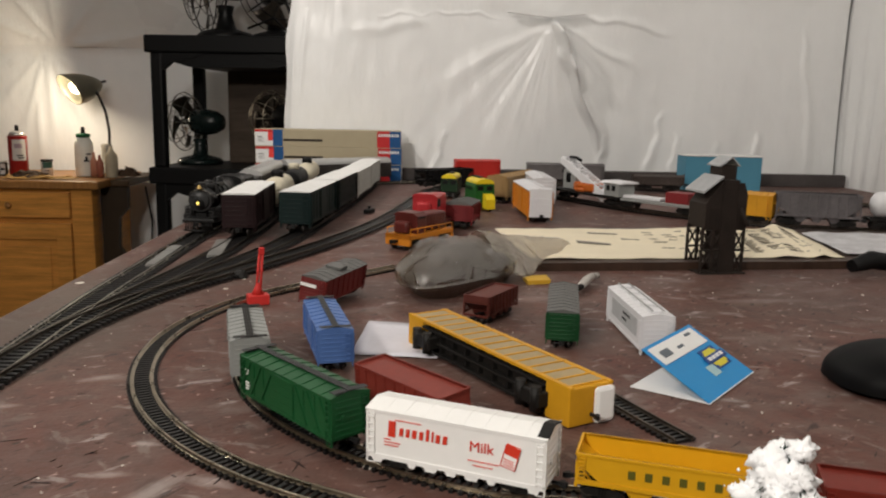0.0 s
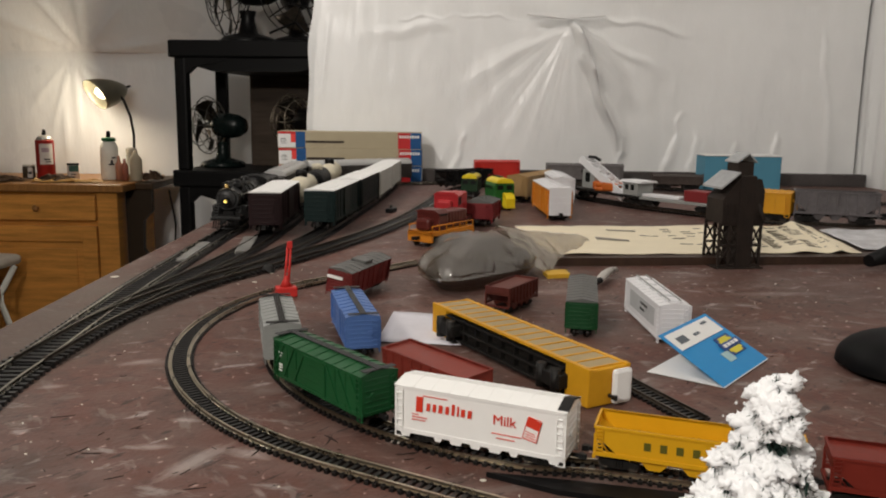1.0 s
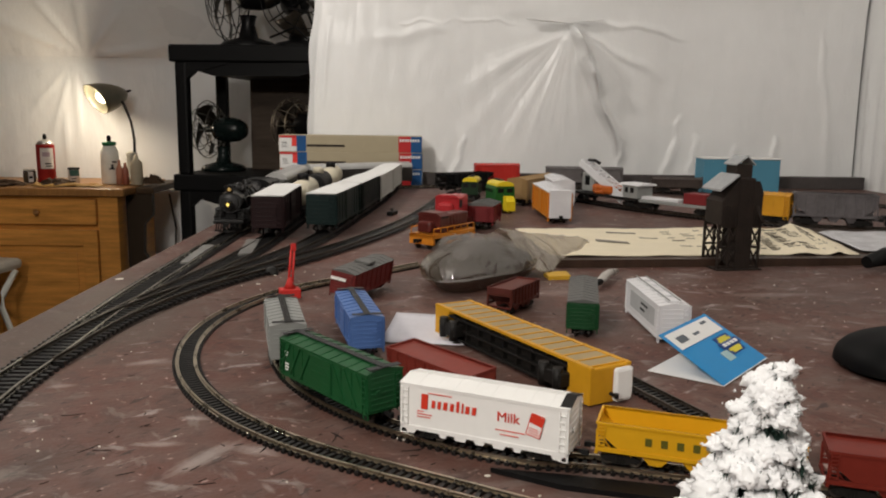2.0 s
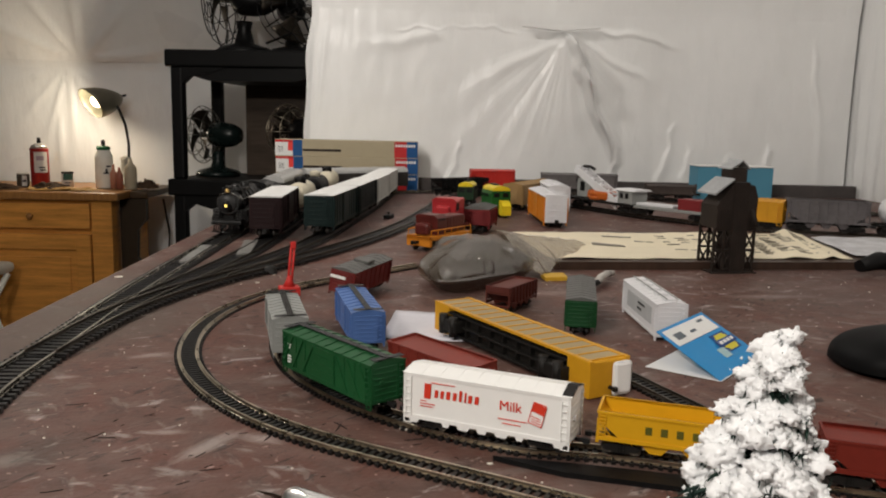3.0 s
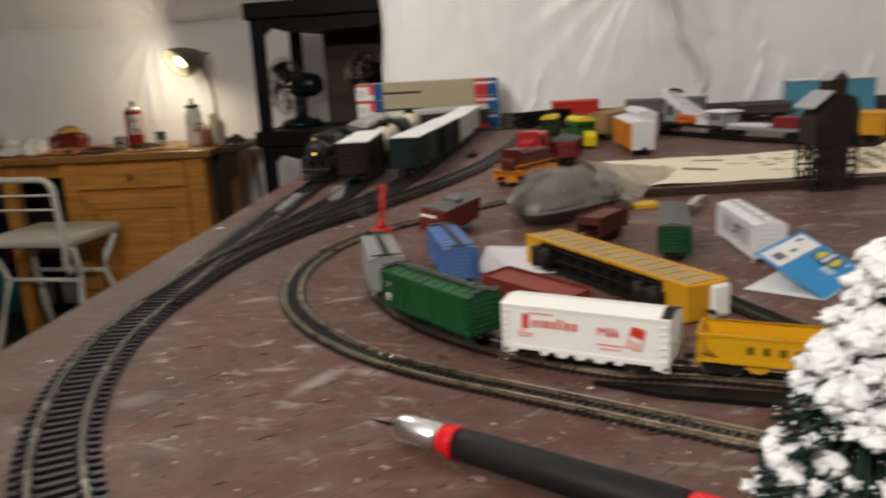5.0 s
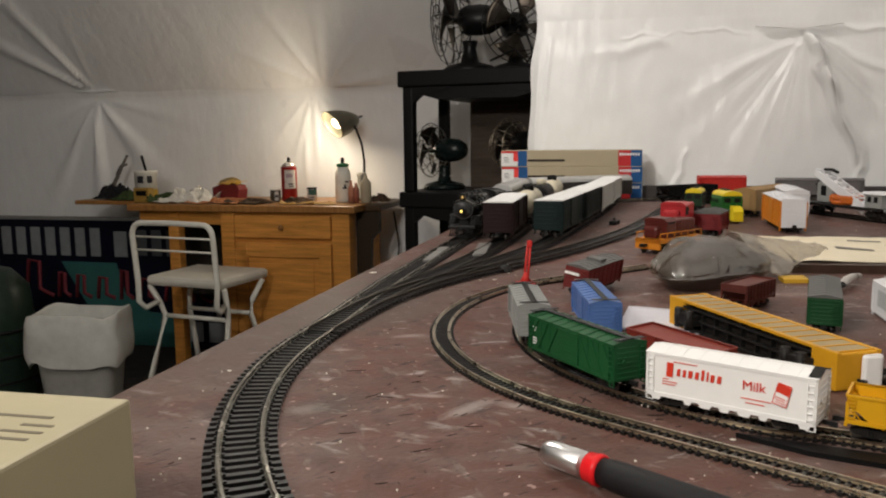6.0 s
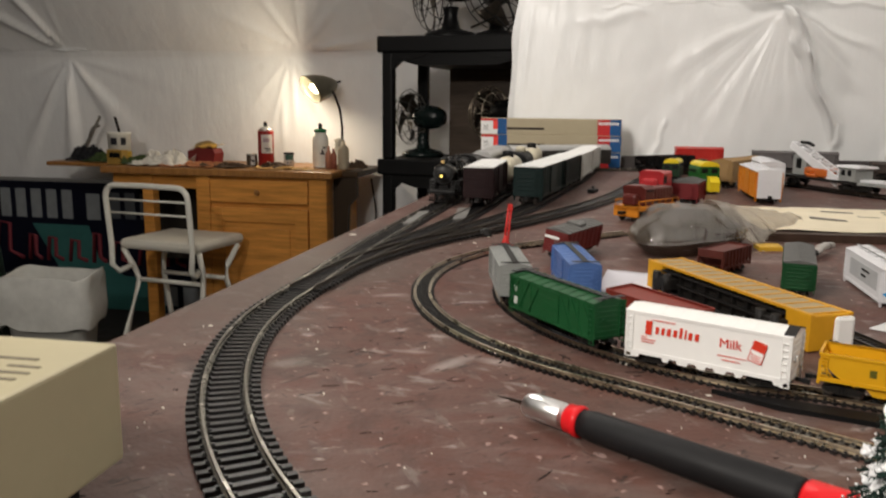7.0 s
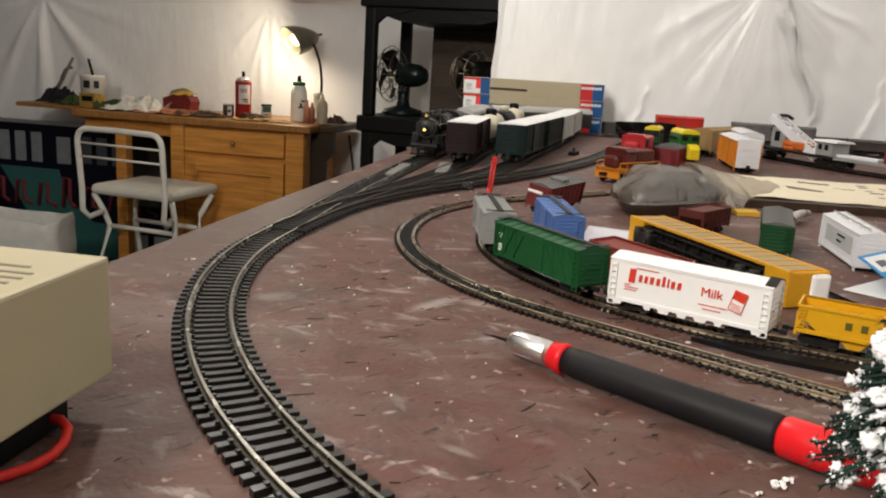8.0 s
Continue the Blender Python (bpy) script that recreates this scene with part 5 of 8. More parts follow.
steam_loco(on(-21.7, 97.8, TOP_H, -90))
tender(on(-21.7, 112.6, TOP_H, -90))
coach(on(-21.7, 130.3, TOP_H, -90), "dark streamlined passenger car with a silver roof")
coach(on(-11.4, 149.5, TOP_H, 217.8), "dark streamlined passenger car by the stacked cartons")

# ---- stored cars on the sidings ----
ROOFW = plain("roof_white", (0.80, 0.80, 0.79), 0.45, var=0.05)
boxcar("boxcar_maroon", "dark maroon boxcar with a white roof on a siding", on(-16.6, 92.6, TOP_H, 91), 0.150, 0.0335, 0.0480, SH, 0.0165, plain("boxcar_maroon", (0.013, 0.0030, 0.0038), 0.5, var=0.2), ROOFW, door=plain("boxcar_maroon", (0, 0, 0)), ribs=10, flat_roof=True, group="stored cars")
TEAL = plain("boxcar_teal", (0.0022, 0.0130, 0.0125), 0.5, var=0.2)
boxcar("boxcar_teal", "dark teal boxcar with a white roof on a siding", on(-10.1, 95.6, TOP_H, 83.5), 0.145, 0.0335, 0.0480, SH, 0.0165, TEAL, ROOFW, door=TEAL, ribs=10, flat_roof=True, group="stored cars")
boxcar("boxcar_black", "black-green boxcar with a white roof on a siding", on(-8.3, 111.8, TOP_H, 84), 0.150, 0.0335, 0.0480, SH, 0.0165, plain("boxcar_black", (0.004, 0.009, 0.0085), 0.5), ROOFW, ribs=10, flat_roof=True, group="stored cars")
boxcar("boxcar_white", "off-white boxcar on a siding by the boxes", on(-6.7, 127.2, TOP_H, 85), 0.150, 0.0335, 0.0470, SH, 0.0165, plain("boxcar_offwhite", (0.55, 0.55, 0.52), 0.5), ROOFW, ribs=8, flat_roof=True, group="stored cars")
boxcar("boxcar_white", "off-white boxcar on a siding by the boxes", on(-5.6, 142.9, TOP_H, 86), 0.150, 0.0335, 0.0470, SH, 0.0165, plain("boxcar_offwhite", (0, 0, 0)), ROOFW, ribs=8, flat_roof=True, group="stored cars")
CREAM = plain("tank_cream", (0.62, 0.57, 0.44), 0.4, var=0.12)
for y, col in ((108.0, CREAM), (122.2, M["black_plastic"]), (136.4, CREAM)):
    tank_car("tank_car", "cream and black tank car on a siding", on(-15.9 + (y - 108) * 0.02, y, TOP_H, 90.5), 0.118, 0.0330, SH, 0.0165, col, M["black_plastic"] if col is CREAM else CREAM, group="stored cars")

# ---- engines and cars gathered at the back of the table ----
ORANGE = plain("car_orange", (0.62, 0.22, 0.02), 0.42, var=0.08)
oc = boxcar("boxcar_orange", "orange-sided boxcar with white end and roof", on(19.3, 110.4, 0.0, 90.5), 0.145, 0.0310, 0.0462, SH, 0.0165, ORANGE, PALE, ribs=12, doorw=0.2, door=ORANGE, zb=0.008, group="cars at the back")
bm = B()
block(bm, -0.0745, -0.0725, -0.0150, 0.0150, 0.0075, 0.0455, 0.0006)
for z in (0.016, 0.024, 0.032):
    block(bm, -0.0752, -0.0745, -0.0130, 0.0130, z - 0.0005, z + 0.0005)
part("end_panel", bm, PALE, oc, "white end panel")


def diesel(name, label, m, L, frame_mat, hood, cabm, roofm, nose=None, H=0.049, hoodz=0.040, rail=True, W=0.032):
    """A small road switcher: frame, hood, cab, railings."""
    d = thing(name, label, "model train", m, "engines at the back")
    bm = B()
    block(bm, -L / 2, L / 2, -W / 2, W / 2, 0.0115, 0.0165, 0.0006)
    block(bm, -L * 0.2, L * 0.2, -W * 0.42, W * 0.42, 0.0035, 0.0120, 0.0012)
    for k in (-1, 1):
        block(bm, min(k * L / 2, k * L / 2 - k * 0.004), max(k * L / 2, k * L / 2 - k * 0.004), -W / 2, W / 2, 0.005, 0.0165, 0.0006)
    part("frame", bm, frame_mat, d)
    bm = B()
    block(bm, -L * 0.44, L * 0.12, -W * 0.30, W * 0.30, 0.0165, hoodz, 0.0022)
    hd = part("hood", bm, hood, d)
    for i in range(6):
        bm = B()
        x = -L * 0.40 + L * 0.07 * i
        block(bm, x, x + L * 0.05, -W * 0.312, W * 0.312, 0.022, 0.034, 0.0004)
        part("hood_door", bm, hood, hd)
    bm = B()
    block(bm, L * 0.12, L * 0.32, -W * 0.47, W * 0.47, 0.0165, H - 0.003, 0.001)
    part("cab", bm, cabm, d)
    bm = B()
    prism(bm, [(-W * 0.5, H - 0.0035), (W * 0.5, H - 0.0035), (W * 0.32, H), (-W * 0.32, H)], L * 0.10, L * 0.34, "x")
    part("cab_roof", bm, roofm, d)
    bm = B()
    block(bm, L * 0.32, L * 0.45, -W * 0.28, W * 0.28, 0.0165, hoodz - 0.006, 0.003)
    part("nose", bm, nose or hood, d)
    for e in (-1, 1):
        bm = B()
        block(bm, L * 0.15, L * 0.29, e * W * 0.475 - 0.0003, e * W * 0.475 + 0.0003, 0.034, H - 0.006)
        part("cab_window", bm, M["black_plastic"], d)
        if rail:
            bm = B()
            for i in range(7):
                x = -L * 0.47 + L * 0.94 * i / 6
                rod(bm, (x, e * W * 0.48, 0.0165), (x, e * W * 0.48, 0.0225), 0.0005, 5)
            tube(bm, [(-L * 0.47, e * W * 0.48, 0.0225), (L * 0.47, e * W * 0.48, 0.0225)], 0.0007, 5)
            part("handrail", bm, frame_mat, d)
    for k in (-1, 1):
        bogie(d, k * L * 0.31, SH, 0.0165)
        coupler(d, k * L / 2, k, SH)
    return d


def cab_unit(name, label, m, L, paint, trim, W=0.032, H=0.052, nose=True):
    """A streamlined diesel: a full-width body with rounded roof, a lower sloping nose in front (+x)."""
    d = thing(name, label, "model train", m, "engines at the back")
    xf = L * 0.30 if nose else L * 0.46
    prof = [(-W / 2, 0.012), (W / 2, 0.012), (W / 2, H - 0.012), (W * 0.45, H - 0.007), (-W * 0.45, H - 0.007), (-W / 2, H - 0.012)]
    bm = B()
    prism(bm, prof, -L / 2, xf, "x")
    part("body", bm, paint, d)
    bm = B()
    arch = [(W * 0.46 * math.cos(math.pi * i / 10), H - 0.0072 + 0.0072 * math.sin(math.pi * i / 10) ** 0.8) for i in range(11)]
    prism(bm, arch, -L / 2 + 0.001, xf + 0.002, "x")
    part("roof", bm, trim, d, "yellow rounded roof")
    bm = B()
    for i in range(3):
        x = -L * 0.36 + L * 0.2 * i
        rod(bm, (x, 0, H - 0.001), (x, 0, H + 0.0016), 0.0045, 12)
    part("roof_fan", bm, M["truck"], d)
    bm = B()
    for e in (-1, 1):
        block(bm, xf, xf + 0.0006, e * W * 0.24 - 0.0045, e * W * 0.24 + 0.0045, H - 0.017, H - 0.0105)
    part("windscreen", bm, M["black_plastic"], d)
    if nose:
        bm = B()
        side = [(xf - 0.001, 0.010), (L / 2, 0.010), (L / 2, 0.019), (L / 2 - 0.004, 0.0255), (xf + 0.006, 0.0315), (xf - 0.001, 0.0325)]
        prism(bm, side, -W * 0.46, W * 0.46, "y")
        part("nose", bm, trim, d, "yellow sloping nose")
        bm = B()
        rod(bm, (L / 2 - 0.004, 0, 0.0225), (L / 2 + 0.0004, 0, 0.0215), 0.0026, 12)
        part("headlight", bm, PALE, d)
    for e in (-1, 1):
        bm = B()
        for i in range(4):
            x = -L * 0.40 + i * L * 0.17
            rod(bm, (x, e * W * 0.49, 0.032), (x, e * (W * 0.5 + 0.0006), 0.032), 0.0030, 12)
        part("porthole", bm, M["black_plastic"], d)
    bm = B()
    block(bm, -L * 0.18, L * 0.18, -W * 0.42, W * 0.42, 0.004, 0.0125, 0.001)
    part("fuel_tank", bm, M["truck"], d)
    for k in (-1, 1):
        bogie(d, k * L * 0.30, SH, 0.0165)
        coupler(d, k * L / 2, k, SH)
    return d


DKRED = plain("engine_brown", (0.10, 0.020, 0.016), 0.35, var=0.2)
SCARLET = plain("engine_scarlet", (0.42, 0.030, 0.035), 0.32, var=0.1)
GRN, YEL = plain("engine_green", (0.014, 0.105, 0.02), 0.4), plain("engine_yellow", (0.75, 0.58, 0.02), 0.4)
TAN = plain("car_tan", (0.33, 0.21, 0.09), 0.5, var=0.15)
diesel("switcher_orange", "orange and brown diesel switcher off the rails", on(3.1, 84.6, 0.0, 233), 0.082, ORANGE, DKRED, DKRED, DKRED, H=0.0385, hoodz=0.0355)
diesel("diesel_scarlet", "scarlet diesel engine behind the orange switcher", on(4.5, 93.6, 0.0, 250), 0.074, DKRED, SCARLET, SCARLET, SCARLET, rail=False, hoodz=0.046)
boxcar("caboose_red", "dull red short car with a grey roof among the engines", on(8.7, 98.6, 0.0, 74), 0.056, 0.033, 0.035, SH, 0.0165, plain("dull_red", (0.19, 0.022, 0.024), 0.5), plain("roof_grey", (0, 0, 0)), ribs=6, group="cars at the back")
green_unit = cab_unit("diesel_green", "green diesel cab unit with yellow roof and nose", on(12.6, 117.6, 0.0, 283), 0.052, GRN, YEL, W=0.030, H=0.047, nose=False)
bm = B()
prism(bm, [(0.022, 0.004), (0.040, 0.004), (0.040, 0.018), (0.034, 0.024), (0.022, 0.026)], -0.003, 0.011, "y")
part("nose", bm, YEL, green_unit, "narrow yellow nose")
cab_unit("diesel_yellow", "small dark green engine with a yellow roof", on(9.2, 133.0, 0.0, 258), 0.052, plain("engine_dark_green", (0.008, 0.030, 0.010), 0.42), YEL, W=0.028, H=0.041, nose=False)
boxcar("boxcar_tan", "tan boxcar at the back of the table", on(19.5, 131.0, 0.0, 60), 0.14, 0.033, 0.046, SH, 0.0165, TAN, TAN, ribs=8, group="cars at the back")
boxcar("boxcar_pale", "pale grey boxcar behind the orange one", on(23.0, 127.0, 0.0, 88), 0.14, 0.033, 0.047, SH, 0.0165, PALE, PALE, ribs=10, group="cars at the back")
boxcar("boxcar_scarlet", "bright red boxcar against the back wall", on(15.6, 156.5, 0.006, 5), 0.088, 0.033, 0.045, SH, 0.0165, plain("bright_red", (0.50, 0.030, 0.022), 0.42), plain("bright_red", (0, 0, 0)), ribs=10, group="cars at the back")
boxcar("boxcar_slate", "weathered grey boxcar against the back wall", on(33.0, 155.4, 0.006, -3), 0.150, 0.033, 0.041, SH, 0.0165, plain("boxcar_slate", (0.13, 0.12, 0.12), 0.6, var=0.3), plain("boxcar_slate", (0, 0, 0)), ribs=10, group="cars at the back")
hopper("gondola_black", "black gondola on the back curve", on(8.8, 148.2, 0.006, 40), 0.120, 0.032, 0.031, SH, 0.0165, M["black_plastic"], group="cars at the back", load=M["truck"])


def crane_car(m):
    """A railway crane on a flat car: grey house, slanting box boom, orange turntable."""
    cr = thing("crane_car", "grey railway crane with pale boom and orange turntable", "model train", m, "cars at the back")
    bm = B()
    block(bm, -0.085, 0.085, -0.016, 0.016, 0.011, 0.015, 0.0006)
    part("deck", bm, M["truck"], cr)
    bm = B()
    block(bm, 0.050, 0.084, -0.0155, 0.0155, 0.0155, 0.036, 0.001)
    house = part("cab", bm, GREY, cr)
    for x in (0.056, 0.069):
        bm = B()
        block(bm, x, x + 0.007, -0.0162, 0.0162, 0.024, 0.032)
        part("cab_window", bm, M["black_plastic"], house)
    bm = B()
    prism(bm, [(-0.018, 0.0355), (0.018, 0.0355), (0.014, 0.0385), (-0.014, 0.0385)], 0.044, 0.092, "x")
    part("cab_roof", bm, PALE, cr, "pale flat roof")
    bm = B()
    rod(bm, (-0.016, 0, 0.015), (-0.016, 0, 0.021), 0.0165, 24)
    rod(bm, (-0.016, 0, 0.021), (-0.016, 0, 0.028), 0.0150, 24)
    block(bm, -0.034, 0.020, -0.0125, 0.0125, 0.0155, 0.030, 0.004)
    part("turntable", bm, plain("crane_orange", (0.50, 0.12, 0.02), 0.45), cr, "orange turntable drum")
    a, b = Vector((0.046, 0, 0.018)), Vector((-0.070, 0, 0.068))
    u = (b - a).normalized()
    n = Vector((-u.z, 0, u.x)) * -1
    bm = B()
    for e in (-1, 1):
        y0, y1 = sorted((e * 0.0085, e * 0.0105))
        prism(bm, [(p.x, p.z) for p in (a, b, b + n * -0.011, a + n * -0.015)], y0, y1, "y")
    for i in range(12):
        p = a + (b - a) * (i / 11)
        q = a + (b - a) * (min(i + 1, 11) / 11)
        s = (-1) ** i
        tube(bm, [(p.x, s * 0.0085, p.z - 0.001), (q.x, -s * 0.0085, q.z - 0.001)], 0.0012, 5)
        tube(bm, [(p.x, -0.0085, p.z - 0.001), (p.x, 0.0085, p.z - 0.001)], 0.0010, 5)
    part("boom", bm, PALE, cr, "pale slanting boom girder")
    bm = B()
    block(bm, -0.068, -0.034, -0.0075, 0.0075, 0.0155, 0.047, 0.002)
    mast = part("house", bm, GREY, cr)
    bm = B()
    block(bm, -0.0585, -0.046, -0.0082, 0.0082, 0.026, 0.042, 0.001)
    part("opening", bm, M["black_plastic"], mast)
    bm = B()
    tube(bm, [(-0.066, 0.004, 0.067), (-0.050, 0.005, 0.067), (-0.036, 0.004, 0.063)], 0.0026, 6)
    rod(bm, (-0.067, 0, 0.065), (-0.078, 0, 0.045), 0.0006, 5)
    rod(bm, (-0.078, 0, 0.045), (-0.078, 0, 0.040), 0.002, 8)
    part("hook", bm, M["black_metal"], cr)
    for k in (-1, 1):
        bogie(cr, k * 0.06, SH, 0.0165)
        coupler(cr, k * 0.085, k, SH)
    return cr


crane_car(on(31.4, 125.6, 0.0053, -65))
fl = thing("flat_car", "flat car with a pale load and a red crate", "model train", on(38.6, 113.8, 0.0053, -53), "cars at the back")
bm = B()
block(bm, -0.075, 0.075, -0.016, 0.016, 0.011, 0.0150, 0.0006)
part("deck", bm, GREY, fl)
bm = B()
block(bm, -0.06, 0.01, -0.010, 0.010, 0.0152, 0.0195, 0.001)
part("load", bm, PALE, fl)
bm = B()
block(bm, 0.020, 0.058, -0.013, 0.013, 0.0152, 0.031, 0.001)
part("crate", bm, plain("dull_red", (0, 0, 0)), fl)
for k in (-1, 1):
    bogie(fl, k * 0.052, SH, 0.0165)
    coupler(fl, k * 0.075, k, SH)
boxcar("caboose_yellow", "yellow caboose on the line past the tower", on(47.9, 104.0, 0.0053, -40), 0.068, 0.033, 0.041, SH, 0.0165, plain("caboose_yellow", (0.62, 0.30, 0.02), 0.42), plain("caboose_yellow", (0, 0, 0)), ribs=5, group="cars at the back")
hopper("hopper_grey", "weathered grey hopper on the line past the tower", on(55.2, 100.2, 0.0053, -20), 0.100, 0.034, 0.043, SH, 0.0165, plain("hopper_weathered", (0.13, 0.12, 0.125), 0.6, var=0.35, dirt=(0.05, 0.04, 0.04), dscale=30), group="cars at the back")
boxcar("boxcar_brown", "dull brown low car standing on the back line", on(48.8, 146.5, 0.006, -6), 0.092, 0.033, 0.0285, SH, 0.0165, plain("boxcar_brown", (0.060, 0.046, 0.040), 0.6, var=0.3), plain("boxcar_brown", (0, 0, 0)), ribs=8, group="cars at the back")
tank_car("tank_car", "pale grey tank car on the line past the tower", on(67.4, 97.4, 0.0053, -13), 0.120, 0.033, SH, 0.0165, PALE, PALE, group="cars at the back")


# ---- things on the layout ----
def carton(m, label):
    """A long model-car carton: beige tray with printed ends and window slot."""
    bx = thing("car_carton", label, "box", m, "stacked cartons")
    beige, redp, bluep = plain("carton_beige", (0.40, 0.345, 0.235), 0.6, var=0.06), plain("carton_red", (0.50, 0.028, 0.030), 0.5), plain("carton_blue", (0.012, 0.075, 0.22), 0.5)
    L, D, H = 0.291, 0.075, 0.0335
    bm = B()
    block(bm, 0, L, 0, D, 0, H, 0.0008)
    part("carton", bm, beige, bx)

    def face(name, x0, x1, z0, z1, mat, off=0.0004, label=""):
        bm = B()
        block(bm, x0, x1, -off, 0.0001, z0, z1)
        part(name, bm, mat, bx, label)

    face("white_label", 0.0008, 0.036, 0.001, H - 0.0055, M["paper_white"])
    face("red_band", 0.0008, 0.036, H - 0.0055, H - 0.0008, redp)
    face("red_flash", 0.0265, 0.036, 0.011, H - 0.0055, plain("flash_red", (0.75, 0.06, 0.05), 0.5), 0.0007)
    for k in range(4):
        face("small_print", 0.006, 0.018 - 0.002 * (k % 2), 0.009 + 0.003 * k, 0.0102 + 0.003 * k, DKGREY if k == 3 else GREY, 0.0006)
    face("blue_band", 0.0362, 0.0555, 0.0006, H - 0.0006, bluep)
    face("slot", 0.0565, 0.134, 0.0105, 0.0150, plain("slot_dark", (0.03, 0.022, 0.016), 0.6))
    face("red_end", 0.243, 0.268, 0.0006, H - 0.0006, redp)
    face("blue_end", 0.268, 0.2905, 0.0006, H - 0.0006, bluep)
    for i in range(8):
        face("brand_shape", 0.2455 + 0.0052 * i, 0.2492 + 0.0052 * i, 0.0222, 0.0275, M["paper_white"], 0.0006)
    return bx


for i, dx in enumerate((0.0, 0.0004, -0.001)):
    carton(pose(-0.2845 + dx, 1.600 + 0.001 * i, 0.0336 * i + 0.0002, 0, 0, 0.15 * i), "long beige model carton with red and blue printed ends")

# newspaper lying on a low board
bm = B()
prism(bm, [(0.128, 0.708), (0.62, 0.752), (0.65, 0.935), (0.46, 0.960), (0.14, 0.93)], 0.0, 0.008, "z")
solid("brown_board", bm, wood("board_brown", (0.045, 0.026, 0.018), stretch=(12, 1, 1)), "thin brown board lying under the newspaper", "board")
news = thing("newspaper", "yellowed folded newspaper spread on the brown board", "newspaper")


def news_at(u, v):
    a, b = Vector((0.134, 0.722, 0)), Vector((0.452, 0.752, 0))
    d, e = Vector((0.12, 0.915, 0)), Vector((0.490, 0.940, 0))
    p = (a * (1 - u) + b * u) * (1 - v) + (d * (1 - u) + e * u) * v
    z = 0.0090 + 0.0025 * max(0, noise.noise(Vector((p.x * 9, p.y * 9, 3)))) + 0.0045 * math.exp(-((u - 0.80 - 0.14 * v) / 0.035) ** 2) * (0.3 + 0.7 * v) + 0.003 * math.exp(-((u - 0.93) / 0.02) ** 2) + 0.0035 * math.exp(-((v - 0.5) / 0.03) ** 2) * (1 - u) + 0.002 * abs(noise.noise(Vector((p.x * 24, p.y * 16, 8))))
    return (p.x, p.y, z)


bm = B()
sheet_grid(bm, news_at, 60, 30, 0.0006)
part("paper_sheet", bm, plain("newsprint", (0.78, 0.70, 0.53), 0.75, var=0.08, scale=8), news)
INK = plain("news_ink", (0.16, 0.145, 0.12), 0.7)
rnd = random.Random(4)
for col in range(9):
    for line in range(20):
        if rnd.random() < 0.22 or (col < 3 and rnd.random() < 0.75):
            continue
        u0 = 0.44 + col * 0.058 + rnd.uniform(0, 0.006) + 0.02 * line / 20
        v0 = 0.14 + line * 0.040
        bm = B()
        w = rnd.uniform(0.022, 0.046)
        q = [Vector(news_at(min(1, uu), vv)) + Vector((0, 0, 0.0008)) for uu, vv in ((u0, v0), (u0 + w, v0), (u0 + w, v0 + 0.008), (u0, v0 + 0.008))]
        vs = [bm.verts.new(p) for p in q] + [bm.verts.new(p - Vector((0, 0, 0.0005))) for p in q]
        for f in ((0, 1, 2, 3), (7, 6, 5, 4), (0, 4, 5, 1), (1, 5, 6, 2), (2, 6, 7, 3), (3, 7, 4, 0)):
            bm.faces.new([vs[k] for k in f])
        part("print_line", bm, INK, news)
for u0, v0, w, h in ((0.20, 0.42, 0.10, 0.05), (0.36, 0.55, 0.05, 0.04), (0.28, 0.80, 0.09, 0.02), (0.06, 0.60, 0.10, 0.05)):
    bm = B()
    q = [Vector(news_at(uu, vv)) + Vector((0, 0, 0.0008)) for uu, vv in ((u0, v0), (u0 + w, v0 - 0.05), (u0 + w, v0 + h - 0.05), (u0, v0 + h))]
    vs = [bm.verts.new(p) for p in q] + [bm.verts.new(p - Vector((0, 0, 0.0005))) for p in q]
    for f in ((0, 1, 2, 3), (7, 6, 5, 4), (0, 4, 5, 1), (1, 5, 6, 2), (2, 6, 7, 3), (3, 7, 4, 0)):
        bm.faces.new([vs[k] for k in f])
    part("print_line", bm, plain("news_grey", (0.22, 0.20, 0.17), 0.7), news)
# paler sheets past the newspaper
bm = B()
sheet_grid(bm, lambda u, v: (0.462 + 0.17 * u + 0.02 * v, 0.765 + 0.02 * u + 0.135 * v, 0.0090 + 0.003 * noise.noise(Vector((u * 4, v * 4, 8))) + 0.002), 24, 14, 0.0005)
solid("grey_sheet", bm, plain("sheet_grey", (0.52, 0.52, 0.54), 0.6, var=0.35, scale=40), "crumpled grey-white sheet beside the newspaper", "paper")


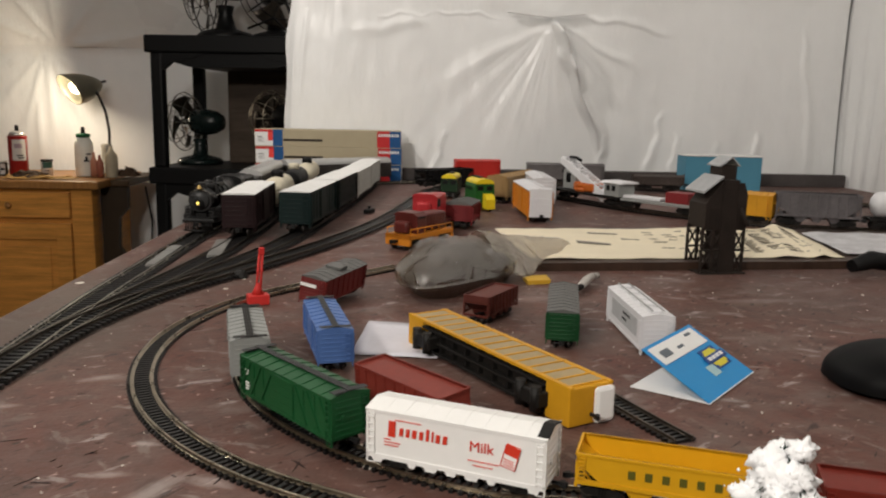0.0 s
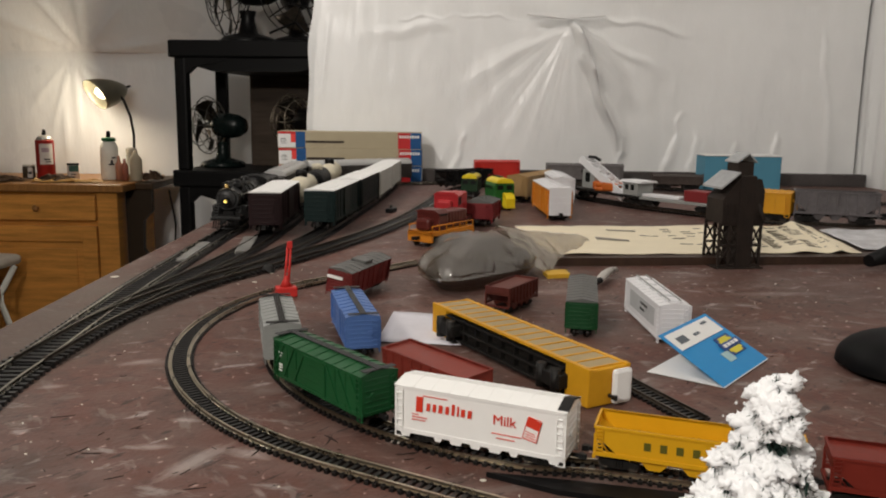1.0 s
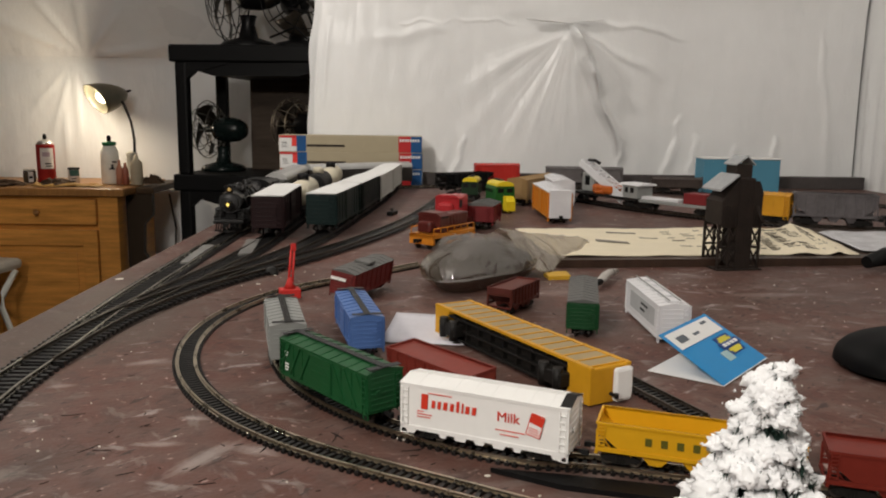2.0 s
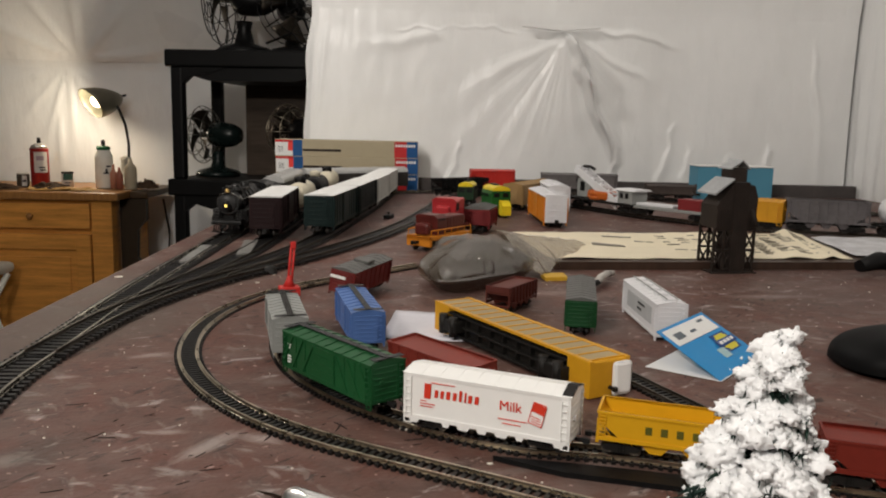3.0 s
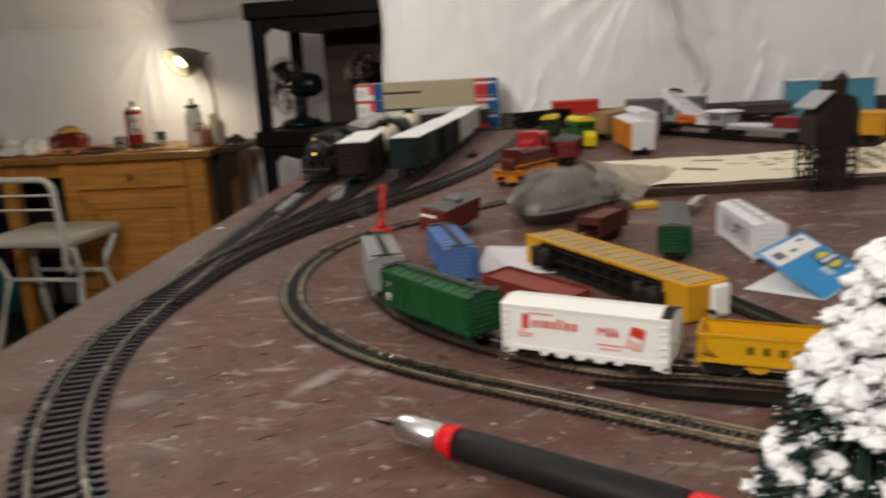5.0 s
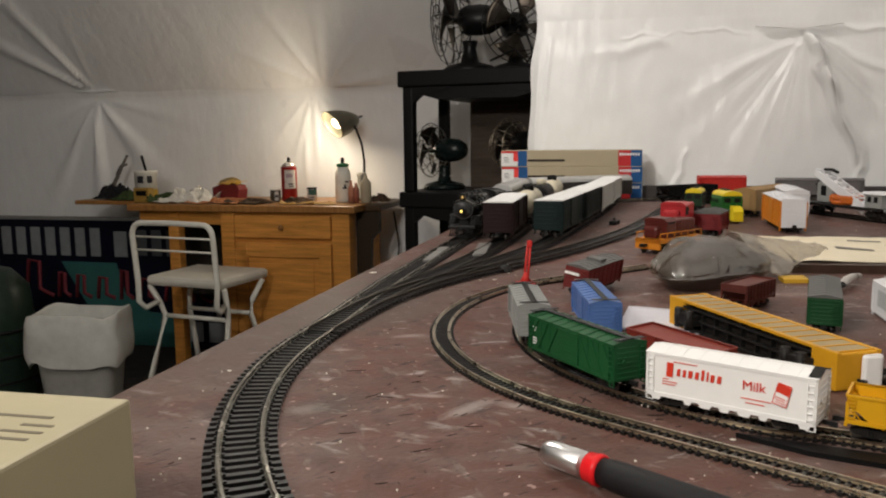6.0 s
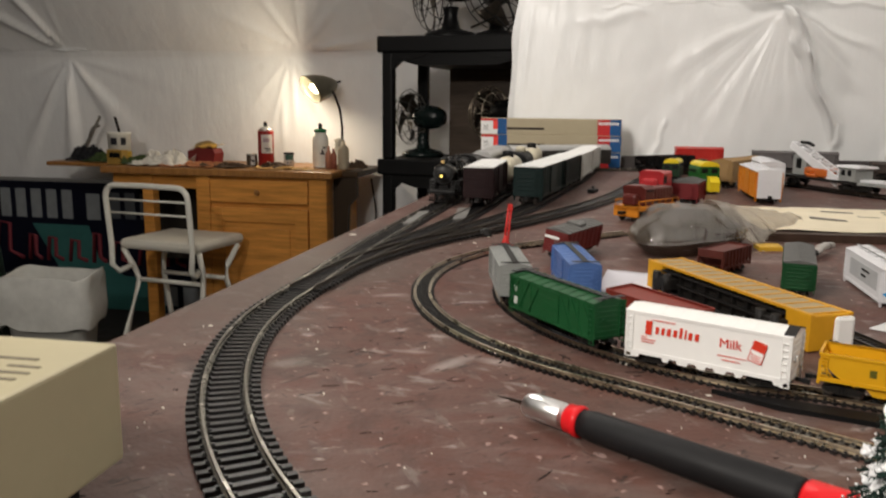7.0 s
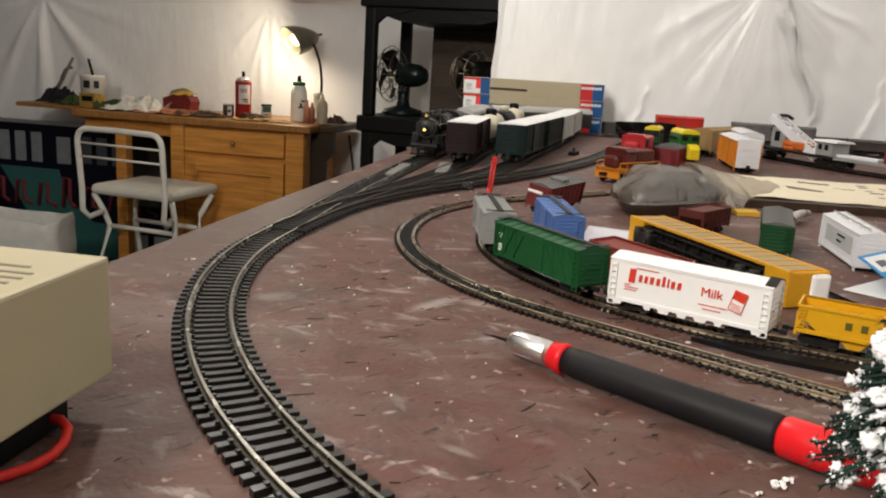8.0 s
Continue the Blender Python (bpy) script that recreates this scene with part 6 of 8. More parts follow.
def ballast_bag():
    """A clear plastic bag slumped over a heap of dark ballast, its empty end lying aside."""
    bag = thing("ballast_bag", "clear plastic bag of dark grey ballast lying on the table", "bag")
    cx, cy = 0.060, 0.656
    along, across = Vector((0.731, 0.682)), Vector((-0.174, 0.985))

    def pillow(u, v, g):
        """A full pillow lying askew: undercut sides below a seam, domed top; g swells it outwards."""
        a = 2 * math.pi * u
        ca, sa = math.cos(a), math.sin(a)
        sq = 1 / (abs(ca) ** 3.0 + abs(sa) ** 3.0) ** (1 / 3.0)
        if v < 0.22:
            s = v / 0.22
            rad, z = 0.80 + 0.20 * s, 0.0006 + 0.0125 * s
        else:
            s = (v - 0.22) / 0.78
            rad, z = math.cos(s * math.pi / 2) ** 0.82, 0.0131 + (0.0215 + g) * math.sin(s * math.pi / 2) ** 0.9
        rad *= 1 + 0.05 * noise.noise(Vector((ca * 1.3, sa * 1.3, 2)))
        q, w = ca * sq * rad, sa * sq * rad
        p = along * (q * (0.066 + g)) + across * (w * (0.052 + g))
        z *= 1 - 0.16 * max(0.0, q) ** 1.4 - 0.10 * max(0.0, -q) ** 2
        return cx + p.x, cy + p.y, z

    bm = B()
    sheet_grid(bm, lambda u, v: pillow(u, v, 0.0), 80, 34)
    bmesh.ops.remove_doubles(bm, verts=bm.verts, dist=1e-5)
    part("ballast", bm, plain("ballast", (0.030, 0.022, 0.016), 0.85, var=0.7, scale=500, bump=1.0, bscale=1200, spec=0.1), bag, "dark grey ballast")

    def skin(u, v):
        x, y, z = pillow(u, v, 0.0035)
        d = Vector((x - cx, y - cy, (z - 0.008) * 1.4)).normalized()
        # irregular ripples that run down the flanks, and a few broad dents
        wob = noise.noise(Vector((x * 30, y * 30, 2)))
        rip = max(0.0, math.sin(44 * math.pi * u + 7 * wob)) ** 3 * max(0.0, 0.75 + 1.6 * noise.noise(Vector((x * 38, y * 38, z * 30 + 9))))
        dent = noise.noise(Vector((x * 48, y * 34, z * 50 + 5)))
        w = (0.0046 * rip * max(0.0, math.sin(math.pi * min(1, max(0, (v - 0.24) / 0.66)))) + 0.0026 * dent) * (1 if v > 0.2 else 0.3)
        if abs(v - 0.22) < 0.025:
            w += 0.0010
        return (x + d.x * w, y + d.y * w, max(0.0006, z + d.z * w))

    bm = B()
    sheet_grid(bm, skin, 220, 60)
    bmesh.ops.remove_doubles(bm, verts=bm.verts, dist=1e-5)
    ob = part("film", bm, clear_film("bag_film", 0.045), bag, "clear wrinkled plastic film")
    ob.visible_shadow = False

    def tail(u, v):
        """The empty end: a folded sheet from the heap to a pinched corner."""
        a, b = Vector((0.092, 0.634, 0)), Vector((0.076, 0.722, 0))
        d, e = Vector((0.117, 0.655, 0)), Vector((0.187, 0.800, 0))
        p = a.lerp(b, v).lerp(d.lerp(e, v), u)
        z = 0.0025 + (0.012 + 0.026 * math.sin(math.pi * min(1, 0.15 + 0.6 * v))) * (1 - u) ** 0.8 * (1 - 0.25 * (1 - v) ** 2) + 0.009 * u * v
        z += 0.006 * (0.25 + u) * noise.noise(Vector((p.x * 28 + p.y * 20, p.y * 20, 11))) + 0.0016 * max(0.0, 1 - abs(3.0 * noise.noise(Vector((p.x * 60 + p.y * 20, p.y * 34, 3))))) ** 2
        return (p.x, p.y, max(0.0012, z))

    bm = B()
    sheet_grid(bm, tail, 50, 50, 0.0003)
    ob = part("loose_end", bm, clear_film("bag_end_film", 0.11), bag, "crumpled brownish empty end of the bag")
    ob.visible_shadow = False


ballast_bag()


def coal_tower(m):
    """A dark wooden coaling tower on trestle legs."""
    tw = thing("coaling_tower", "dark brown model coaling tower on braced trestle legs", "model building", m)
    dark = plain("tower_brown", (0.020, 0.014, 0.011), 0.7, var=0.45, scale=60, bump=0.3)
    roof = plain("tower_roof", (0.34, 0.35, 0.36), 0.45, var=0.3)
    W = 0.026
    cols = (-W, -W * 0.52, W * 0.56, W)
    for x in cols:
        for y in (-0.016, 0.016):
            bm = B()
            block(bm, x - 0.0013, x + 0.0013, y - 0.0013, y + 0.0013, 0, 0.043)
            part("leg", bm, dark, tw)
    for y in (-0.016, 0.016):
        for a, b in ((-W, -W * 0.52), (-W * 0.52, -W * 0.10), (W * 0.56, W)):
            for z0, z1 in ((0.003, 0.021), (0.022, 0.040)):
                for s in (0, 1):
                    bm = B()
                    p, q = ((a, z0), (b, z1)) if s else ((b, z0), (a, z1))
                    tube(bm, [(p[0], y, p[1]), (q[0], y, q[1])], 0.0011, 5)
                    part("brace", bm, dark, tw)
        for z in (0.0025, 0.0215, 0.041):
            bm = B()
            block(bm, -W, W, y - 0.0010, y + 0.0010, z - 0.0010, z + 0.0010)
            part("girt", bm, dark, tw)
    bm = B()
    block(bm, -0.0055, 0.0145, -0.0195, 0.012, 0, 0.086, 0.0006)
    sf = part("shaft", bm, dark, tw)
    for i in range(6):
        bm = B()
        x = -0.0040 + 0.0034 * i
        block(bm, x - 0.0003, x + 0.0003, -0.0200, -0.0194, 0.002, 0.084)
        part("batten", bm, dark, sf)
    bm = B()
    prism(bm, [(-0.0255, 0.042), (0.0255, 0.042), (0.0265, 0.072), (0.0215, 0.083), (-0.004, 0.086), (-0.0255, 0.064)], -0.018, 0.018, "y")
    bn = part("bin", bm, dark, tw)
    for i in range(14):
        x = -0.0248 + 0.0038 * i
        if -0.007 < x < 0.016:
            continue
        bm = B()
        block(bm, x - 0.0004, x + 0.0004, -0.0188, -0.018, 0.043, 0.060)
        part("batten", bm, dark, bn)
    bm = B()
    block(bm, -0.006, 0.014, -0.012, 0.012, 0.082, 0.0985, 0.0006)
    part("headhouse", bm, dark, tw)
    bm = B()
    prism(bm, [(-0.0085, 0.0975), (0.006, 0.1050), (0.0165, 0.0975), (0.0165, 0.0988), (0.006, 0.1066), (-0.0085, 0.0988)], -0.0140, 0.0140, "y")
    part("headhouse_roof", bm, roof, tw, "grey weathered roof")
    bm = B()
    prism(bm, [(-0.0305, 0.0740), (-0.0075, 0.0880), (-0.0075, 0.0896), (-0.0305, 0.0758)], -0.021, 0.021, "y")
    part("lean_to_roof", bm, roof, tw, "grey weathered roof")
    bm = B()
    prism(bm, [(0.0255, 0.060), (0.0300, 0.056), (0.0290, 0.046), (0.0255, 0.044)], -0.010, 0.004, "y")
    tube(bm, [(0.020, -0.016, 0.06), (0.024, -0.024, 0.045)], 0.003, 6)
    part("chute", bm, dark, tw)
    bm = B()
    block(bm, -0.029, 0.029, -0.022, 0.022, 0, 0.0012)
    part("base", bm, dark, tw)
    return tw


coal_tower(on(30.75, 72.3, 0.0, 8) @ Matrix.Diagonal((0.80, 0.86, 1.02, 1)))

# pale blue model building at the back
bb = thing("blue_building", "pale blue box-shaped model building with a white roof edge", "model building", on(62.3, 151.5, 0.0, -2))
bm = B()
block(bm, -0.073, 0.073, -0.028, 0.028, 0, 0.068, 0.0006)
part("wall_shell", bm, plain("building_blue", (0.09, 0.28, 0.40), 0.55, var=0.05), bb)
bm = B()
block(bm, -0.075, 0.075, -0.030, 0.030, 0.068, 0.0705, 0.0006)
part("roof", bm, ROOFW, bb)

# folded blue product card
card = thing("product_card", "folded blue and white product card standing half open", "card")
CB = plain("card_blue", (0.012, 0.24, 0.56), 0.4, var=0.04)
P0, P1 = Vector((0.170, 0.371, 0.0006)), Vector((0.2155, 0.4225, 0.0006))
R0, R1 = Vector((0.1435, 0.4055, 0.019)), Vector((0.1885, 0.4575, 0.019))


def card_panel(name, s0, s1, t0, t1, mat, lift=0.0, label=""):
    """A patch of the raised leaf: s along the fold, t up the leaf."""
    up = (P1 - P0).cross(R0 - P0).normalized()
    bm = B()
    q = [P0.lerp(P1, s).lerp(R0.lerp(R1, s), t) + up * lift for s, t in ((s0, t0), (s1, t0), (s1, t1), (s0, t1))]
    vs = [bm.verts.new(p) for p in q] + [bm.verts.new(p - up * 0.0003) for p in q]
    for f in ((0, 1, 2, 3), (7, 6, 5, 4), (0, 4, 5, 1), (1, 5, 6, 2), (2, 6, 7, 3), (3, 7, 4, 0)):
        bm.faces.new([vs[k] for k in f])
    part(name, bm, mat, card, label)


card_panel("raised_leaf", 0, 1, 0, 1, CB)
card_panel("white_field", 0.05, 0.94, 0.66, 0.95, M["paper_white"], 0.0004)
LY, LN = plain("logo_yellow", (0.62, 0.55, 0.05), 0.5), plain("logo_navy", (0.02, 0.06, 0.22), 0.5)
card_panel("logo_outline", 0.60, 0.90, 0.27, 0.60, LN, 0.0004)
for t0, s0, s1 in ((0.525, 0.66, 0.84), (0.485, 0.63, 0.87), (0.325, 0.63, 0.87), (0.285, 0.66, 0.84)):
    card_panel("logo_yellow", s0, s1, t0, t0 + 0.045, LY, 0.0007)
card_panel("logo_band", 0.555, 0.945, 0.375, 0.485, LN, 0.0010)
for k in range(4):
    card_panel("logo_white", 0.60 + 0.08 * k, 0.655 + 0.08 * k, 0.405, 0.455, M["paper_white"], 0.0014)
card_panel("logo_pale", 0.46, 0.60, 0.22, 0.38, plain("logo_pale", (0.35, 0.52, 0.55), 0.5), 0.0004)
card_panel("small_print", 0.14, 0.30, 0.74, 0.85, plain("print_grey", (0.12, 0.14, 0.16), 0.6), 0.0007)
for s0 in (0.44, 0.50, 0.72, 0.78):
    card_panel("small_print", s0, s0 + 0.05, 0.76 if s0 < 0.6 else 0.86, 0.80 if s0 < 0.6 else 0.90, plain("print_grey", (0, 0, 0)), 0.0007)
bm = B()
q = [P0, P1, P1 + (R1 - P1) * Vector((1, 1, 0)) * 1.0, P0 + Vector((-0.034, 0.026, 0))]
q = [Vector((p.x, p.y, 0.0004)) for p in q]
vs = [bm.verts.new(p) for p in q] + [bm.verts.new(p + Vector((0, 0, 0.0004))) for p in q]
for f in ((3, 2, 1, 0), (4, 5, 6, 7), (0, 4, 5, 1), (1, 5, 6, 2), (2, 6, 7, 3), (3, 7, 4, 0)):
    bm.faces.new([vs[k] for k in f])
part("white_leaf", bm, M["paper_white"], card)

bm = B()
sheet_grid(bm, lambda u, v: (-0.018 + 0.052 * u + 0.008 * v, 0.452 + 0.074 * v - 0.008 * u, 0.0012 + 0.0012 * noise.noise(Vector((u * 3, v * 3, 1)))), 8, 8, 0.0003)
solid("paper_slip", bm, plain("slip_pale", (0.62, 0.61, 0.66), 0.6), "pale slip of paper under the derailed cars", "paper")


def mouse():
    """A rounded black handset."""
    mo = thing("handset", "rounded glossy black handset lying on the table", "controller", on(31.2, 40.2, 0.0, 4) @ Matrix.Diagonal((1, 1, 1.18, 1)))
    bm = B()

    def top(u, v):
        a, b = 2 * math.pi * u, math.pi / 2 * v
        k = math.cos(b) ** 0.55
        return (0.063 * k * math.copysign(abs(math.cos(a)) ** 0.7, math.cos(a)), 0.036 * k * math.copysign(abs(math.sin(a)) ** 0.7, math.sin(a)), 0.003 + 0.0165 * math.sin(b) ** 0.8)

    sheet_grid(bm, top, 48, 14)
    bmesh.ops.remove_doubles(bm, verts=bm.verts, dist=1e-5)
    part("shell", bm, plain("handset_black", (0.003, 0.003, 0.0033), 0.55, spec=0.10, var=0.2), mo)
    bm = B()
    lathe(bm, [(0.98, 0.0), (1.0, 0.002), (1.0, 0.0045)], 40, Matrix.Diagonal((0.060, 0.034, 1, 1)))
    part("base", bm, M["black_plastic"], mo)
    bm = B()
    rod(bm, (0.030, -0.004, 0.0165), (0.030, 0.004, 0.0165), 0.005, 14)
    part("wheel", bm, M["black_plastic"], mo)


mouse()


def hobby_knife():
    """A soft-grip knife: steel collar, red rings, black grip, red end and a thin blade."""
    a, b = Vector((-0.0392, 0.2195, 0.0065)), Vector((0.0640, 0.1490, 0.0075))
    d = (b - a)
    L = d.length + 0.012
    m = Matrix.Translation(a) @ d.to_track_quat("X", "Z").to_matrix().to_4x4() @ Matrix.Diagonal((1, 0.92, 0.92, 1))
    kn = thing("hobby_knife", "hobby knife with black grip, red bands and steel collar", "tool", m)
    turn = Matrix.Rotation(radians(90), 4, "Y")
    redk = plain("knife_red", (0.72, 0.015, 0.02), 0.3, var=0.05)
    bm = B()
    lathe(bm, [(0.0022, -0.0005), (0.0044, 0.0004), (0.0052, 0.0022), (0.0055, 0.005), (0.0055, 0.0182), (0.0052, 0.0186), (0.0042, 0.0188), (0.0042, 0.0205)], 28, turn)
    for i in range(4):
        a = math.pi / 2 * i + 0.6
        block(bm, 0.003, 0.013, -0.0003, 0.0003, 0.0050, 0.0057, 0, Matrix.Rotation(a, 4, "X"))
    part("collar", bm, M["chrome"], kn, "bright steel collar")
    bm = B()
    lathe(bm, [(0.0044, 0.0200), (0.0060, 0.0208), (0.0061, 0.0238), (0.0066, 0.0246), (0.0066, 0.0262), (0.0058, 0.0270)], 28, turn)
    part("front_band", bm, redk, kn, "red band")
    bm = B()
    lathe(bm, [(0.0054, 0.0268), (0.0061, 0.032), (0.0064, 0.060), (0.0069, 0.1060), (0.0064, 0.1078)], 24, turn)
    part("grip", bm, plain("grip_black", (0.010, 0.010, 0.011), 0.55, var=0.2), kn)
    bm = B()
    lathe(bm, [(0.0060, 0.1076), (0.0071, 0.1090), (0.0073, 0.120), (0.0066, L - 0.001), (0.004, L)], 24, turn)
    part("end_cap", bm, redk, kn, "red end cap")
    bm = B()
    prism(bm, [(0.001, -0.0012), (0.001, 0.0008), (-0.009, 0.0000), (-0.0165, -0.0012)], -0.00025, 0.00025, "y")
    part("blade", bm, M["rail_old"], kn, "thin dull blade")


hobby_knife()


def power_pack():
    """A beige transformer case on a recessed black base, with a red lead."""
    m = Matrix.Translation((-0.1562, 0.1300, 0)) @ Matrix.Rotation(radians(1.5), 4, "Z")
    pp = thing("power_pack", "beige power pack with printed lid on a black base", "transformer", m)
    beige = plain("case_beige", (0.44, 0.395, 0.26), 0.5, var=0.06, scale=15, dirt=(0.32, 0.28, 0.18), dscale=18, damount=0.3)
    bm = B()
    block(bm, -0.090, 0.0, -0.150, 0.0, 0.0115, 0.049, 0.0012)
    part("case", bm, beige, pp)
    bm = B()
    block(bm, -0.086, -0.0065, -0.146, -0.0135, 0.0, 0.0117, 0.001)
    part("base", bm, M["black_plastic"], pp)
    ink = plain("case_print", (0.16, 0.14, 0.10), 0.6)
    for i, (x, y, w, h) in enumerate(((-0.022, -0.020, 0.020, 0.0016), (-0.012, -0.026, 0.010, 0.0014), (-0.013, -0.031, 0.013, 0.0014), (-0.015, -0.036, 0.016, 0.0014), (-0.040, -0.042, 0.022, 0.0014), (-0.034, -0.048, 0.018, 0.0014), (-0.052, -0.014, 0.012, 0.0012))):
        bm = B()
        block(bm, x - w / 2, x + w / 2, y - h / 2, y + h / 2, 0.0489, 0.0492)
        part("small_print", bm, ink, pp)
    bm = B()
    tube(bm, [(-0.012, -0.022, 0.0050), (-0.004, -0.0215, 0.0046), (0.0005, -0.0245, 0.0036), (0.0030, -0.0300, 0.0024), (0.0036, -0.0365, 0.0018), (0.0024, -0.0430, 0.0017), (-0.0010, -0.0490, 0.0017), (-0.0060, -0.0540, 0.0017), (-0.0130, -0.0580, 0.0017), (-0.024, -0.0615, 0.0017), (-0.04, -0.063, 0.0017)], 0.0015, 8)
    part("lead", bm, plain("lead_red", (0.52, 0.02, 0.015), 0.4), pp, "red insulated lead")


power_pack()


def flakes_of(vs, fs):
    me = bpy.data.meshes.new("flakes")
    me.from_pydata(vs, [], fs)
    return me


def snow_tree(x, y, h, spread):
    """A bottle-brush fir: drooping twigs of fine needles, flock snow matted on them in patches."""
    tr = thing("snow_tree", "small artificial fir tree thick with white flock snow", "model tree", pose(x, y, 0, -2, 3.5, 0))
    bm = B()
    tube(bm, [(0, 0, 0), (0.0005, 0, h * 0.5), (0, 0, h * 0.97)], [0.0032, 0.0020, 0.0006], 8)
    lathe(bm, [(0.0095, 0), (0.009, 0.003), (0.003, 0.004)], 16)
    part("trunk", bm, wood("trunk_brown", (0.07, 0.045, 0.03)), tr)
    rg = random.Random(11)
    flake_v, flake_f, leaf_v, leaf_f = [], [], [], []
    twigs = B()
    corners = [Vector(q) for q in ((1, 0, 0), (0, 1, 0), (-1, 0, 0), (0, -1, 0), (0, 0, 1), (0, 0, -1))]
    sides = [(i, (i + 1) % 4, 4) for i in range(4)] + [((i + 1) % 4, i, 5) for i in range(4)]

    def crumb(p, s):
        k = len(flake_v)
        for q in corners:
            f = s * rg.uniform(0.45, 1.35)
            flake_v.append((p.x + q.x * f, p.y + q.y * f, p.z + q.z * f))
        flake_f.extend([[k + j for j in f] for f in sides])

    ball = bmesh.new()
    bmesh.ops.create_icosphere(ball, subdivisions=3, radius=1)
    ball_v, ball_f = [v.co.copy() for v in ball.verts], [[v.index for v in f.verts] for f in ball.faces]
    ball.free()

    def mat_of_flock(p, along, s):
        """A ragged mat of flock lying along a twig."""
        k = len(flake_v)
        o = Vector((rg.uniform(0, 99), rg.uniform(0, 99), rg.uniform(0, 99)))
        up = Vector((0, 0, 1))
        side = along.cross(up).normalized()
        up = side.cross(along)
        for q in ball_v:
            f = s * (1 + 0.75 * noise.noise(q * 1.6 + o) + 0.50 * noise.noise(q * 4.2 + o) + 0.30 * noise.noise(q * 9.0 + o))
            w = p + along * (q.x * f * 1.05) + side * (q.y * f * 1.05) + up * (q.z * f * 0.80)
            flake_v.append((w.x, w.y, w.z))
        flake_f.extend([[k + j for j in f] for f in ball_f])

    def needle(p, d, w):
        e = d.cross(Vector((0.3, 0.2, 1))).normalized() * w
        k = len(leaf_v)
        leaf_v.extend([tuple(p - e), tuple(p + e), tuple(p + d)])
        leaf_f.append((k, k + 1, k + 2))

    tiers = 36
    for i in range(tiers):
        t = i / (tiers - 1)
        z0 = 0.030 + (h - 0.032) * t
        reach = (spread * (h - z0) ** 0.92 if h - z0 < 0.038 else spread * 0.0494 - 0.01 * (h - z0 - 0.038)) + 0.0022 + 0.30 * max(0.0, 0.056 - z0)
        n = max(6, int(15 * (1 - t) + 5))
        for k in range(n):
            a = 2 * math.pi * (k + 0.5 * (i % 2)) / n + rg.uniform(-0.25, 0.25)
            R = reach * rg.uniform(0.84, 1.0) * (1 - 0.06 * math.cos(a))
            tip = Vector((R * math.cos(a), R * math.sin(a), z0 - 0.22 * R + rg.uniform(-0.0045, 0.0045)))
            root = Vector((0, 0, z0 + 0.002))
            mid = root.lerp(tip, 0.5) + Vector((0, 0, 0.0015))
            tube(twigs, [root, mid, tip], [0.0008, 0.0006, 0.0003], 4)
            way = (tip - root).normalized()
            for q in range(70):
                p = root.lerp(tip, 0.15 + 0.85 * rg.random() ** 0.8)
                d = (Vector((rg.gauss(0, 1), rg.gauss(0, 1), rg.gauss(0, 0.7))).normalized() + 0.6 * way).normalized() * rg.uniform(0.0016, 0.0034)
                needle(p, d, 0.00028)
            # the left side is matted over; the rest is patchy, the skirt nearly bare
            patch = noise.noise(Vector((math.cos(a) * 2.1, math.sin(a) * 2.1, z0 * 75))) + 0.9 * noise.noise(Vector((math.cos(a) * 5, math.sin(a) * 5, tip.z * 210)))
            facing = math.cos(a - radians(205))
            cover = 0.78 + 0.56 * facing + 1.15 * patch
            cover = min(1.0, max(0.03, cover * 1.25)) * min(1.0, max(0.08, (z0 - 0.059 - 0.009 * facing) / 0.010))
            for q in range((12 if facing > 0.1 else 7) if t < 0.75 else 6):
                if rg.random() < cover:
                    u = rg.uniform(0.52, 1.0)
                    mat_of_flock(root.lerp(tip, u) + Vector((0, 0, 0.0008)), way, rg.uniform(0.0011, 0.0023) * (0.80 if t > 0.8 else 1.0))
            for q in range(44):
                if rg.random() < cover:
                    p = root.lerp(tip, 1.0 - 0.55 * rg.random() ** 1.5) + Vector((rg.gauss(0, 1), rg.gauss(0, 1), abs(rg.gauss(0, 1)))) * 0.0007
                    crumb(p, rg.choice((0.00022, 0.0003, 0.0004, 0.0005)))
    for q in range(120):
        crumb(Vector((rg.gauss(0, 0.0012), rg.gauss(0, 0.0012), h * rg.uniform(0.95, 1.0))), rg.uniform(0.0003, 0.0006))
    for name, vs, fs, base, mat, label in (("needles", leaf_v, leaf_f, twigs, plain("fir_green", (0.014, 0.034, 0.026), 0.6, var=0.5, scale=200), ""), ("snow", flake_v, flake_f, B(), shade("flock_snow", (0.93, 0.94, 0.95), 0.8, var=0.04, scale=160, bump=0.25, bscale=1800), "white flock snow")):
        base.from_mesh(flakes_of(vs, fs))
        for f in base.faces:
            f.smooth = True
        tagged(part(name, base, mat, tr, label), kind="stuff")


snow_tree(0.0643, 0.0975, 0.0958, 0.315)

# red signal mast, pebble and switch machines
sg = thing("signal_mast", "small bright red plastic signal mast on a base", "signal", on(-9.5, 57.6, 0.0, 20) @ Matrix.Diagonal((1, 1, 0.90, 1)))
redp = plain("signal_red", (0.55, 0.035, 0.03), 0.4)
bm = B()
block(bm, -0.0078, 0.0078, -0.0060, 0.0060, 0, 0.0085, 0.001)
lathe(bm, [(0.0050, 0.0083), (0.0024, 0.0140), (0.0012, 0.0180)], 10)
part("base", bm, redp, sg)
bm = B()
for e in (-1, 1):
    tube(bm, [(e * 0.0016, 0, 0.006), (e * 0.0012 + 0.0030, 0, 0.043)], 0.0009, 6)
